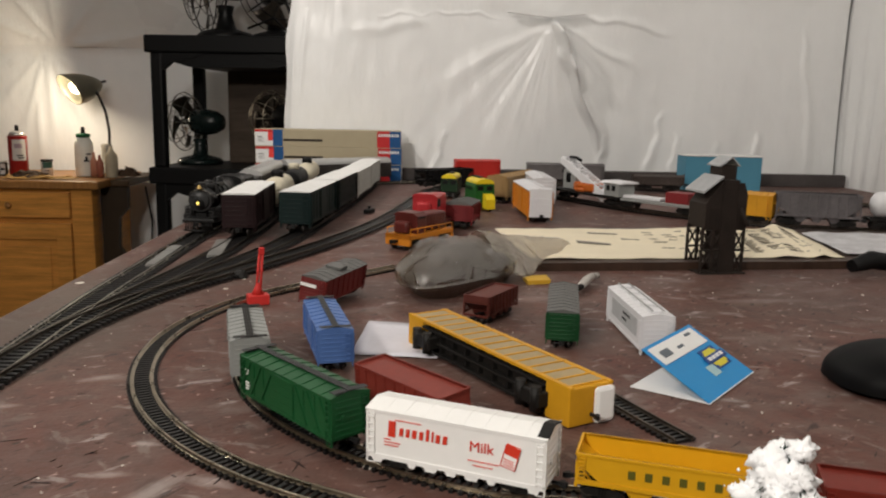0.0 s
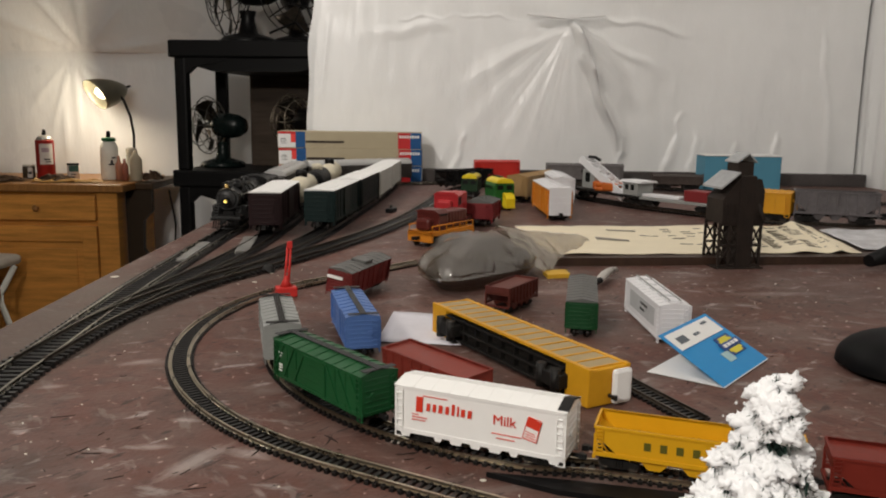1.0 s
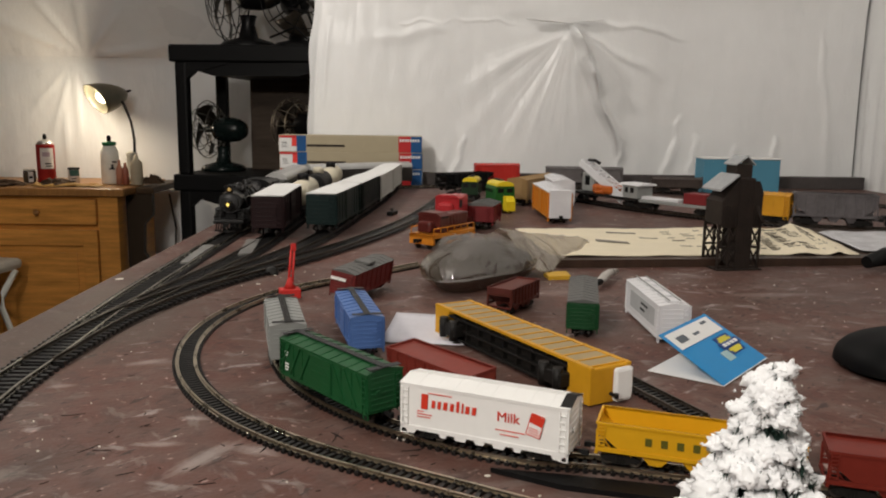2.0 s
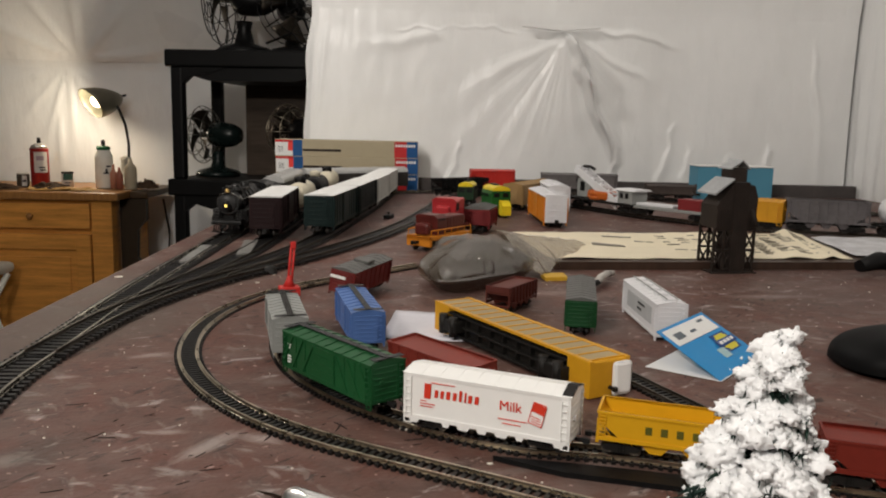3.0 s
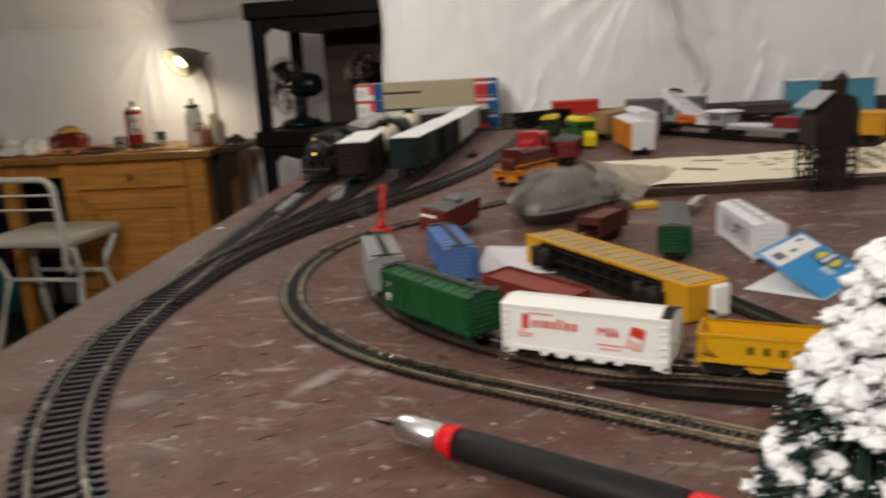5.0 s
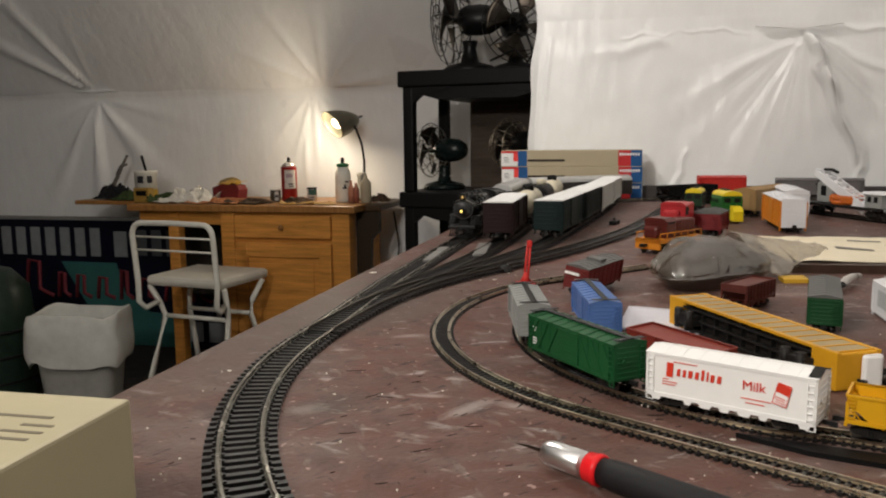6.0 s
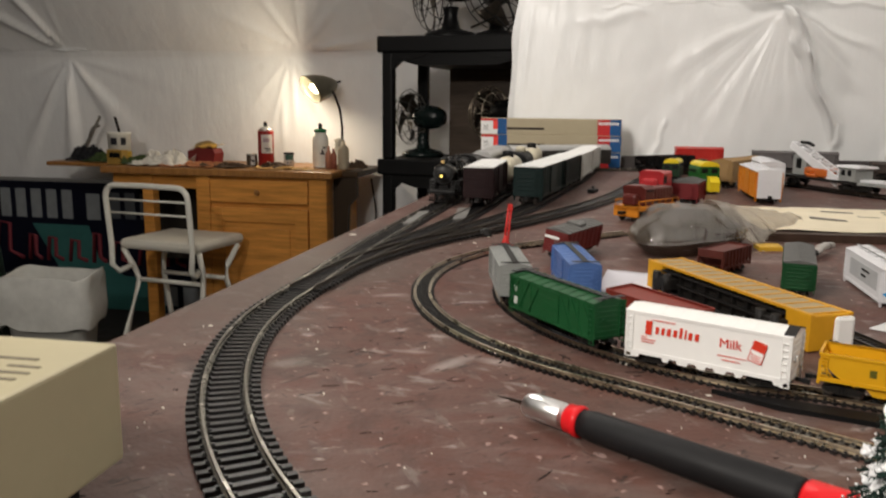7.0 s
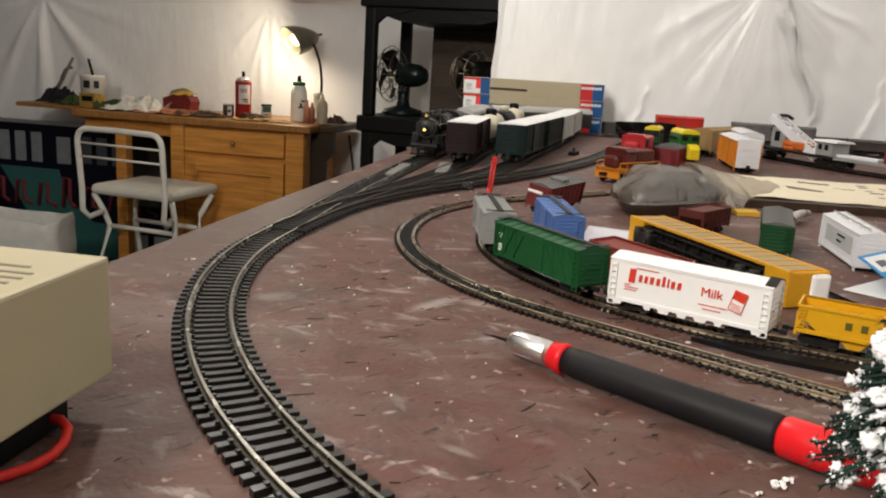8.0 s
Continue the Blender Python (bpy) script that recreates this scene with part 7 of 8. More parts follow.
for i in range(9):
    x = 0.0030 * (0.1 + 0.11 * i)
    block(bm, x - 0.0018, x + 0.0018, -0.0004, 0.0004, 0.009 + 0.004 * i, 0.0097 + 0.004 * i)
part("ladder_mast", bm, redp, sg)
bm = B()
block(bm, 0.0012, 0.0054, -0.0014, 0.0014, 0.0415, 0.0475, 0.0006)
part("head", bm, redp, sg)


def lump(name, label, category, x, y, sx, sy, sz, mat, seed=0):
    bm = B()
    for v in bmesh.ops.create_icosphere(bm, subdivisions=3, radius=1)["verts"]:
        f = 1 + 0.3 * noise.noise(v.co * 1.4 + Vector((seed, 0, 0)))
        v.co = Vector((v.co.x * sx * f, v.co.y * sy * f, max(-0.2, v.co.z) * sz * f + 0.2 * sz))
    for f in bm.faces:
        f.smooth = True
    return solid(name, bm, mat, label, category, Matrix.Translation((x, y, 0.0003)))


FLOCK = shade("flock_snow_fallen", (0.90, 0.90, 0.88), 0.8, var=0.06, scale=160)
rg = random.Random(4)
for x, y, r in ((0.0455, 0.1385, 0.0015), (0.0490, 0.1422, 0.0011), (0.0390, 0.1315, 0.0007)):
    bm = B()
    for k in range(9):
        m = Matrix.Translation((rg.uniform(-1.1, 1.1) * r, rg.uniform(-0.9, 0.9) * r, rg.uniform(0.1, 0.6) * r + 0.0003))
        for v in bmesh.ops.create_icosphere(bm, subdivisions=2, radius=r * rg.uniform(0.35, 0.6), matrix=m)["verts"]:
            v.co += 0.3 * r * noise.noise_vector(v.co * 1500)
    solid("flock_crumb", bm, FLOCK, "crumb of white flock fallen beside the fir tree", "flock", Matrix.Translation((x, y, 0.0003)))
lump("pebble", "small black pebble of ballast on the table", "stone", -0.1255, 0.667, 0.0062, 0.005, 0.006, M["truck"])
for x, y in ((-3.0, 111.0),):
    ss = thing("switch_machine", "small black switch machine beside the track", "switch machine", on(x - 0.6, y, 0.0, 75))
    bm = B()
    block(bm, -0.012, 0.012, -0.005, 0.005, 0, 0.006, 0.001)
    part("case", bm, M["black_plastic"], ss)
    bm = B()
    rod(bm, (0, 0, 0.006), (0, 0, 0.009), 0.0012, 8)
    block(bm, -0.006, 0.004, -0.001, 0.001, 0.0085, 0.0100)
    part("lever", bm, M["black_plastic"], ss)
# black re-railer plate beside the inner line
bm = B()
prism(bm, [(0.036, 0.2672), (0.062, 0.2520), (0.102, 0.2405), (0.152, 0.2270), (0.156, 0.2380), (0.102, 0.2520), (0.070, 0.2600)], 0.0, 0.0022, "z")
solid("rerailer_plate", bm, M["black_plastic"], "flat black plastic re-railer plate beside the small track", "track part")
bm = B()
prism(bm, [(-0.011, -0.012), (0.010, -0.009), (0.012, 0.012), (-0.010, 0.009)], 0.0, 0.0035, "z")
solid("yellow_scrap", bm, plain("scrap_yellow", (0.55, 0.33, 0.03), 0.5), "small yellow scrap of plastic by the bag", "scrap", on(12.9, 66.4, 0.0, 6))

# chips of plaster and flock scattered over the paint
rg = random.Random(7)
bm = B()
spots = [(0.0, 30.0, 1.6), (-12.97, 62.4, 1.5), (-12.2, 66.0, 0.8), (10.6, 41.2, 1.8), (-25.0, 64.0, 3.0)]
for i in range(330):
    spots.append((rg.uniform(-24, 45), rg.uniform(-2, 70) if i < 250 else rg.uniform(60, 120), rg.choice((0.2, 0.25, 0.3, 0.4)) if i % 14 else 0.9))
for x, y, s in spots:
    n = 6
    z = 0.0006 * rg.uniform(0.4, 1.2)
    pts = [(x * c + s * 0.0016 * rg.uniform(0.5, 1.1) * math.cos(2 * math.pi * k / n), y * c + s * 0.0014 * rg.uniform(0.5, 1.1) * math.sin(2 * math.pi * k / n)) for k in range(n)]
    prism(bm, pts, 0.0001, z + 0.0002, "z")
solid("plaster_chips", bm, plain("chip_white", (0.70, 0.66, 0.58), 0.7, var=0.15), "pale plaster chips and flock crumbs scattered on the table", "debris", kind="stuff")

# cut marks and plaster smears on the paint
rg = random.Random(19)
for name, label, mat, count, lo, hi, ar, box in (
    ("knife_cuts", "fine dark cut marks scored into the table paint", plain("cut_dark", (0.016, 0.010, 0.009), 0.8, var=0.2), 150, 0.002, 0.011, 0.045, (-22, 24, -4, 60)),
):
    bm = B()
    for i in range(count):
        x, y = rg.uniform(box[0], box[1]) * c, rg.uniform(box[2], box[3]) * c
        if i % 3:
            x, y = (rg.choice((-9, -14, 2, -4, 6)) + rg.gauss(0, 4.0)) * c, (rg.choice((14, 20, 27, 12, 33)) + rg.gauss(0, 3.5)) * c
        L = lo + (hi - lo) * rg.random() ** 2.5
        ang = rg.choice((0.45, 0.5, 2.2, 1.0, 0.1, rg.uniform(0, 3.14))) + rg.uniform(-0.25, 0.25)
        ux, uy = math.cos(ang), math.sin(ang)
        pts = []
        n = 7
        for s in (1, -1):
            for k in range(n):
                tt = (k / (n - 1) - 0.5) * s
                w = s * L * ar * rg.uniform(0.15, 1.0) * (1 - (2 * tt) ** 2) + s * 0.00008
                bend = 0.03 * L * (2 * tt) ** 2
                pts.append((x + ux * tt * L - uy * (w + bend), y + uy * tt * L + ux * (w + bend)))
        prism(bm, pts, -0.0002, 0.00022 + 0.00006 * rg.random(), "z")
    solid(name, bm, mat, label, "marks", kind="stuff")

# grey switch plates between the rails of the yard throat
for name, pts in (("switch_plate", [(-0.186, 0.840), (-0.172, 0.846), (-0.162, 0.752), (-0.174, 0.745)]), ("switch_plate", [(-0.2225, 0.800), (-0.2120, 0.800), (-0.2090, 0.700), (-0.2170, 0.700)])):
    bm = B()
    prism(bm, pts, 0.0026, 0.0046, "z")
    solid(name, bm, plain("plate_grey", (0.20, 0.195, 0.185), 0.35, var=0.5, scale=90, dirt=(0.03, 0.025, 0.02), dscale=50), "worn grey switch plate set between the rails", "track part")
# a loose plug end beside the green boxcar
pg = thing("cable_plug", "loose black cable with a pale plug end", "cable")
bm = B()
tube(bm, [(0.138, 0.592, 0.003), (0.146, 0.604, 0.004), (0.152, 0.612, 0.005), (0.160, 0.622, 0.006)], 0.0026, 8)
part("cable", bm, M["black_plastic"], pg)
bm = B()
tube(bm, [(0.158, 0.620, 0.006), (0.166, 0.638, 0.007), (0.174, 0.655, 0.0065), (0.182, 0.664, 0.006)], [0.0032, 0.0036, 0.0034, 0.0028], 10)
part("plug", bm, plain("plug_pale", (0.45, 0.43, 0.40), 0.3, var=0.2), pg, "pale plastic plug")
bm = B()
tube(bm, [(0.43, 0.700, 0.010), (0.455, 0.712, 0.014), (0.475, 0.705, 0.012), (0.495, 0.715, 0.010)], [0.006, 0.009, 0.008, 0.005], 10)
solid("black_lead", bm, M["black_plastic"], "thick black lead lying across the end of the board", "cable")


# ---- the far end of the room ----
def desk():
    dk = thing("pine_desk", "honey pine desk with drawer and panelled door", "desk")
    P, T = M["pine"], M["pine_top"]
    bm = B()
    block(bm, -2.14, -1.10, 2.93, 3.43, -0.168, -0.138, 0.006)
    part("desktop", bm, T, dk)
    bm = B()
    block(bm, -2.50, -2.141, 3.06, 3.43, -0.153, -0.1345, 0.004)
    part("side_board", bm, T, dk)
    x0, x1, yf = -1.675, -1.150, 2.96
    bm = B()
    block(bm, x0, x1, yf + 0.004, 3.40, FLOOR, -0.168)
    part("carcass", bm, P, dk)
    bm = B()
    block(bm, x0 - 0.03, x0 + 0.03, yf - 0.012, yf + 0.05, FLOOR, -0.168, 0.004)
    part("stile", bm, P, dk)
    bm = B()
    block(bm, x1 - 0.055, x1 + 0.02, yf - 0.012, yf + 0.05, FLOOR, -0.168, 0.004)
    part("stile", bm, P, dk)
    bm = B()
    block(bm, x0 + 0.035, x1 - 0.06, yf - 0.018, yf + 0.004, -0.276, -0.180, 0.006)
    dr = part("drawer", bm, P, dk)
    bm = B()
    lathe(bm, [(0.006, 0), (0.005, 0.008), (0.012, 0.016), (0.009, 0.022), (0.001, 0.024)], 16, Matrix.Translation(((x0 + x1) / 2 - 0.01, yf - 0.018, -0.228)) @ Matrix.Rotation(radians(90), 4, "X"))
    part("knob", bm, T, dr)
    a, b, z0, z1 = x0 + 0.035, x1 - 0.06, FLOOR + 0.06, -0.296
    bm = B()
    block(bm, a, a + 0.055, yf - 0.018, yf + 0.004, z0, z1, 0.004)
    block(bm, b - 0.055, b, yf - 0.018, yf + 0.004, z0, z1, 0.004)
    block(bm, a + 0.053, b - 0.053, yf - 0.017, yf + 0.004, z1 - 0.06, z1, 0.004)
    block(bm, a + 0.053, b - 0.053, yf - 0.017, yf + 0.004, z0, z0 + 0.06, 0.004)
    dr = part("door", bm, P, dk)
    bm = B()
    prism(bm, [(a + 0.05, z0 + 0.055), (b - 0.05, z0 + 0.055), (b - 0.05, z1 - 0.055), (a + 0.05, z1 - 0.055)], yf - 0.006, yf + 0.003, "y")
    block(bm, a + 0.08, b - 0.08, yf - 0.013, yf - 0.004, z0 + 0.085, z1 - 0.085, 0.005)
    part("door_panel", bm, P, dr)
    bm = B()
    block(bm, -1.975, -1.925, 2.98, 3.03, FLOOR, -0.168, 0.004)
    part("leg", bm, P, dk)
    bm = B()
    block(bm, -2.12, -1.71, 2.99, 3.01, -0.228, -0.168, 0.003)
    part("apron", bm, P, dk)
    # dark sheet added in the knee hole to stand for the shade there
    bm = B()
    block(bm, -2.10, -1.71, 3.30, 3.32, -0.60, -0.168)
    part("back_panel", bm, plain("shadow_board", (0.03, 0.025, 0.02), 0.7), dk)
    # right-hand end board and its scroll bracket, shadow put into the bracket's dark colour
    bm = B()
    block(bm, -1.099, -1.03, 3.05, 3.43, -0.168, -0.142, 0.006)
    part("end_leaf", bm, plain("end_leaf_brown", (0.060, 0.034, 0.016), 0.5, var=0.3), dk)
    bm = B()
    prism(bm, [(-1.14, -0.169), (-1.04, -0.169), (-1.04, -0.25), (-1.075, -0.29), (-1.08, -0.40), (-1.03, -0.47), (-1.06, -0.53), (-1.14, -0.50)], 3.06, 3.09, "y")
    part("scroll_bracket", bm, plain("bracket_shaded", (0.035, 0.022, 0.012), 0.5), dk)


desk()


def sign_board():
    """A large dark enamel sign leaning on the wall, white lettering bars, red script and a pale green shape."""
    sb = thing("enamel_sign", "navy enamel sign with white, red and sea-green painting", "sign")
    y = 3.385
    navy, teal, scr, wht = plain("sign_navy", (0.0045, 0.006, 0.016), 0.4, var=0.3, scale=5), plain("sign_teal", (0.040, 0.14, 0.13), 0.45, var=0.15, scale=5), plain("sign_red", (0.19, 0.030, 0.04), 0.5), plain("sign_white", (0.25, 0.27, 0.28), 0.5, var=0.15)
    bm = B()
    block(bm, -3.75, -1.60, y, y + 0.02, FLOOR + 0.002, -0.245, 0.003)
    part("panel", bm, navy, sb)
    bm = B()
    block(bm, -3.75, -1.60, y - 0.006, y, -0.262, -0.245, 0.002)
    part("rim", bm, plain("sign_rim", (0.25, 0.25, 0.24), 0.5), sb)

    def bars(x0, n, w, gap, z0, h, mat, name):
        for i in range(n):
            x = x0 + i * (w + gap)
            bm = B()
            block(bm, x, x + w, y - 0.004, y, z0, z0 + h, 0.002)
            part(name, bm, mat, sb)

    bars(-3.21, 7, 0.058, 0.030, -0.445, 0.145, wht, "lettering_shape")
    bars(-2.545, 1, 0.075, 0.022, -0.445, 0.130, wht, "lettering_shape")
    # the right-hand letters are a darker grey
    bars(-2.415, 6, 0.056, 0.026, -0.435, 0.130, plain("sign_grey", (0.10, 0.11, 0.12), 0.5), "lettering_shape")
    # red script as one swung stroke a letter
    x = -3.08
    for i, (w, h) in enumerate(((0.16, 0.19), (0.07, 0.13), (0.09, 0.12), (0.10, 0.11), (0.07, 0.15), (0.11, 0.11), (0.12, 0.12), (0.10, 0.11))):
        bm = B()
        pts = [(x, -0.66), (x + w * 0.15, -0.66 + h), (x + w * 0.55, -0.66 + h * 0.95), (x + w * 0.5, -0.66 + h * 0.2), (x + w, -0.655)]
        tube(bm, [(p[0], y - 0.002, p[1]) for p in pts], 0.011, 6)
        part("script_shape", bm, scr, sb)
        x += w + 0.035
    bm = B()
    prism(bm, [(-2.86, -0.475), (-2.54, -0.475), (-2.50, -0.62), (-2.36, -0.72), (-2.14, -0.73), (-2.14, FLOOR + 0.005), (-3.20, FLOOR + 0.005), (-2.98, -0.74), (-2.72, -0.70)], y - 0.003, y + 0.001, "y")
    part("sea_green_shape", bm, teal, sb)
    bars(-2.16, 2, 0.09, 0.03, -0.86, 0.10, wht, "lettering_shape")


sign_board()


def folding_chair():
    """A white tube-steel chair with a padded seat, seen from behind."""
    m = Matrix.Translation((-1.668, 2.60, FLOOR)) @ Matrix.Rotation(radians(-8), 4, "Z")
    ch = thing("metal_chair", "white enamelled tube-steel chair with padded seat", "chair", m)
    W = 0.185
    wp = plain("chair_white", (0.74, 0.73, 0.66), 0.35, var=0.06)
    bm = B()
    pts = [(-W + 0.03, 0.02, 0.405), (-W + 0.012, -0.03, 0.39), (-W + 0.004, -0.055, 0.42), (-W, -0.05, 0.50), *[(-W + 0.045 - 0.045 * math.cos(radians(15 * k)), -0.065, 0.680 + 0.045 * math.sin(radians(15 * k))) for k in range(7)], (0, -0.07, 0.728), *[(W - 0.045 + 0.045 * math.sin(radians(15 * k)), -0.065, 0.680 + 0.045 * math.cos(radians(15 * k))) for k in range(7)], (W, -0.05, 0.50), (W - 0.004, -0.055, 0.42), (W - 0.012, -0.03, 0.39), (W - 0.03, 0.02, 0.405)]
    tube(bm, pts, 0.0108, 10)
    part("back_frame", bm, wp, ch)
    for z in (0.672, 0.622):
        bm = B()
        tube(bm, [(-W, -0.06, z), (W, -0.06, z)], 0.0045, 6)
        part("back_bar", bm, wp, ch)
    bm = B()
    block(bm, -W + 0.008, W - 0.004, -0.02, 0.29, 0.475, 0.515, 0.016)
    part("seat", bm, plain("seat_vinyl", (0.62, 0.60, 0.53), 0.45, var=0.08), ch, "off-white padded vinyl seat")
    for e in (-1, 1):
        bm = B()
        tube(bm, [(e * (W - 0.01), 0.0, 0.475), (e * (W - 0.025), 0.035, 0.40), (e * (W - 0.035), 0.050, 0.345), (e * (W - 0.015), 0.0, 0.17), (e * (W + 0.006), -0.05, 0.0)], 0.011, 8)
        part("leg", bm, wp, ch)
        bm = B()
        tube(bm, [(e * (W - 0.01), 0.25, 0.475), (e * (W - 0.03), 0.205, 0.40), (e * (W - 0.035), 0.195, 0.345), (e * (W - 0.015), 0.25, 0.17), (e * (W + 0.005), 0.30, 0.0)], 0.011, 8)
        part("leg", bm, wp, ch)
    for y, z in ((0.050, 0.345), (0.195, 0.345)):
        bm = B()
        tube(bm, [(-W + 0.035, y, z), (W - 0.035, y, z)], 0.009, 8)
        part("stretcher", bm, wp, ch)


folding_chair()


def waste_bin():
    wb = thing("waste_bin", "grey waste bin lined with a white plastic bag", "bin", Matrix.Translation((-2.07, 2.50, FLOOR)) @ Matrix.Rotation(radians(14), 4, "Z") @ Matrix.Diagonal((0.82, 0.82, 0.92, 1)))

    def ring(a, kx, ky, p=0.45):
        return (kx * math.copysign(abs(math.cos(a)) ** p, math.cos(a)), ky * math.copysign(abs(math.sin(a)) ** p, math.sin(a)))

    bm = B()
    sheet_grid(bm, lambda u, v: (*ring(2 * math.pi * u, 0.15 + 0.045 * v, 0.105 + 0.03 * v), 0.002 + 0.36 * v), 40, 6)
    bmesh.ops.remove_doubles(bm, verts=bm.verts, dist=1e-5)
    part("bin_body", bm, plain("bin_grey", (0.36, 0.36, 0.33), 0.5), wb)

    def bag(u, v):
        a = 2 * math.pi * u
        w = v * 2
        if w < 1:
            k = 1.03 + 0.04 * math.sin(w * 3)
            x, y = ring(a, 0.205 * k, 0.150 * k)
            z = 0.215 + 0.19 * w + 0.012 * math.sin(5 * a)
        else:
            q = w - 1
            x, y = ring(a, 0.205 * (1.03 - 0.14 * q), 0.150 * (1.03 - 0.14 * q))
            z = 0.405 + 0.018 * math.sin(math.pi * min(1, q * 2)) - 0.16 * max(0, q - 0.3)
        n = 0.010 * noise.noise(Vector((x * 14, y * 14, z * 10)))
        return (x + n, y + n, z + 0.010 * math.sin(3 * a + 1))

    bm = B()
    sheet_grid(bm, bag, 72, 24)
    bmesh.ops.remove_doubles(bm, verts=bm.verts, dist=1e-5)
    part("liner", bm, M["cloth_white"], wb, "white plastic bin liner folded over the rim")


waste_bin()
gm = thing("green_motor", "dark green machine housing standing by the bin", "machine", Matrix.Translation((-2.50, 2.52, FLOOR)))
bm = B()
lathe(bm, [(0.16, 0.0), (0.17, 0.05), (0.165, 0.30), (0.15, 0.46), (0.09, 0.53), (0.02, 0.55)], 28)
part("housing", bm, plain("machine_green", (0.015, 0.028, 0.020), 0.35, var=0.3), gm)
bm = B()
for z in (0.1, 0.2, 0.3):
    lathe(bm, [(0.168, z - 0.006), (0.176, z), (0.168, z + 0.006)], 28)
part("band", bm, M["black_metal"], gm)


def shelf_unit():
    """A black plastic shelving unit; z counts from the floor."""
    m = Matrix.Translation((-0.825, 2.70, FLOOR)) @ Matrix.Rotation(radians(-7), 4, "Z")
    sh = thing("shelf_unit", "black moulded plastic shelving unit with old fans", "shelf", m)
    BP = M["black_plastic"]
    W, D = 0.56, 0.40
    for z in (1.215, 0.785, 0.36):
        bm = B()
        block(bm, -0.015, W, -0.01, D, z - 0.004, z + 0.052, 0.006)
        prism(bm, [(0.035, z - 0.003), (W - 0.05, z - 0.003), (W - 0.07, z - 0.030), (W - 0.14, z - 0.048), (0.13, z - 0.048), (0.065, z - 0.030)], 0.005, D - 0.01, "y")
        part("shelf", bm, BP, sh)
        for x in (0.0, W - 0.055):
            bm = B()
            e = 1 if x == 0 else -1
            xs = 0.04 if e == 1 else W - 0.055
            prism(bm, [(xs, z - 0.002), (xs + e * 0.16, z - 0.002), (xs + e * 0.10, z - 0.022), (xs + e * 0.03, z - 0.034), (xs, z - 0.06)], 0.0, 0.03, "y")
            part("gusset", bm, BP, sh)
    for x in (0.0, W - 0.055):
        for y in (0.0, D - 0.045):
            for z0, z1 in ((0.002, 0.36), (0.41, 0.784), (0.836, 1.214)):
                bm = B()
                block(bm, x, x + 0.042, y, y + 0.04, z0, z1, 0.008)
                part("post", bm, BP, sh)
    return m


SHELF = shelf_unit()


def old_fan(m, label, col, r=0.13, wire=None, zc=0.165):
    """A vintage desk fan: foot, motor pod, four blades and a wire guard."""
    fn = thing("desk_fan", label, "fan", m, "old fans")
    wire = wire or M["black_metal"]
    bm = B()
    lathe(bm, [(0.085, 0), (0.088, 0.010), (0.075, 0.022), (0.03, 0.034), (0.020, zc - 0.09), (0.026, zc - 0.065)], 24)
    part("foot", bm, col, fn)
    turn = Matrix.Translation((0, 0, zc)) @ Matrix.Rotation(radians(-90), 4, "X")
    bm = B()
    lathe(bm, [(0.008, -0.10), (0.028, -0.095), (0.043, -0.07), (0.049, -0.035), (0.047, 0.01), (0.036, 0.03), (0.011, 0.04), (0.011, 0.075)], 24, turn)
    part("motor", bm, col, fn)
    for i in range(4):
        bm = B()
        a0 = math.pi / 2 * i + 0.3
        sheet_grid(bm, lambda u, v: ((0.02 + (r - 0.035) * u) * math.cos(a0 + (v - 0.5) * (0.5 + 0.7 * u)), 0.062 + 0.026 * (v - 0.5), zc + (0.02 + (r - 0.035) * u) * math.sin(a0 + (v - 0.5) * (0.5 + 0.7 * u))), 8, 6, 0.0012)
        part("blade", bm, M["rail_old"], fn, "dull brass fan blade")
    for rr, yy in ((r, 0.062), (r * 0.72, 0.100), (r * 0.36, 0.108), (r * 0.80, 0.026)):
        bm = B()
        tube(bm, [(rr * math.cos(2 * math.pi * k / 28), yy, zc + rr * math.sin(2 * math.pi * k / 28)) for k in range(28)], 0.0018, 5, closed=True)
        part("guard_ring", bm, wire, fn)
    for k in range(10):
        a = 2 * math.pi * k / 10
        bm = B()
        tube(bm, [(q * math.cos(a), yy, zc + q * math.sin(a)) for q, yy in ((0.012, 0.110), (r * 0.5, 0.106), (r * 0.85, 0.088), (r, 0.062), (r * 0.85, 0.030), (0.05, 0.0))], 0.0014, 5)
        part("guard_wire", bm, wire, fn)
    return fn


BLK, GRNF = M["black_metal"], plain("fan_green", (0.008, 0.014, 0.013), 0.25, var=0.2)
old_fan(SHELF @ pose(0.19, 0.20, 1.268, 0, 0, 96) @ Matrix.Diagonal((1.15, 1.15, 1.15, 1)), "black vintage desk fan with wire guard on the top shelf", BLK, 0.15)
TOP_FAN = old_fan(SHELF @ pose(0.36, 0.22, 1.268, 0, 0, -150), "black vintage desk fan beside another on the top shelf", BLK, 0.14)
old_fan(SHELF @ pose(0.085, 0.20, 0.838, 0, 0, 84) @ Matrix.Diagonal((0.92, 0.92, 0.92, 1)), "dark green vintage desk fan on the middle shelf", GRNF, 0.112, plain("guard_grey", (0.16, 0.155, 0.14), 0.35, metal=0.8), 0.160)
old_fan(SHELF @ pose(0.40, 0.17, 0.838, 0, 0, 62), "dark vintage desk fan with bright wire guard on a shelf", BLK, 0.098, plain("guard_brass", (0.50, 0.44, 0.34), 0.3, metal=0.9))
old_fan(SHELF @ pose(0.20, 0.22, 0.413, 0, 0, 10), "black vintage desk fan on the lower shelf", BLK, 0.12)
bm = B()
block(bm, 0, 0.345, 0, 0.10, 0, 0.35, 0.004)
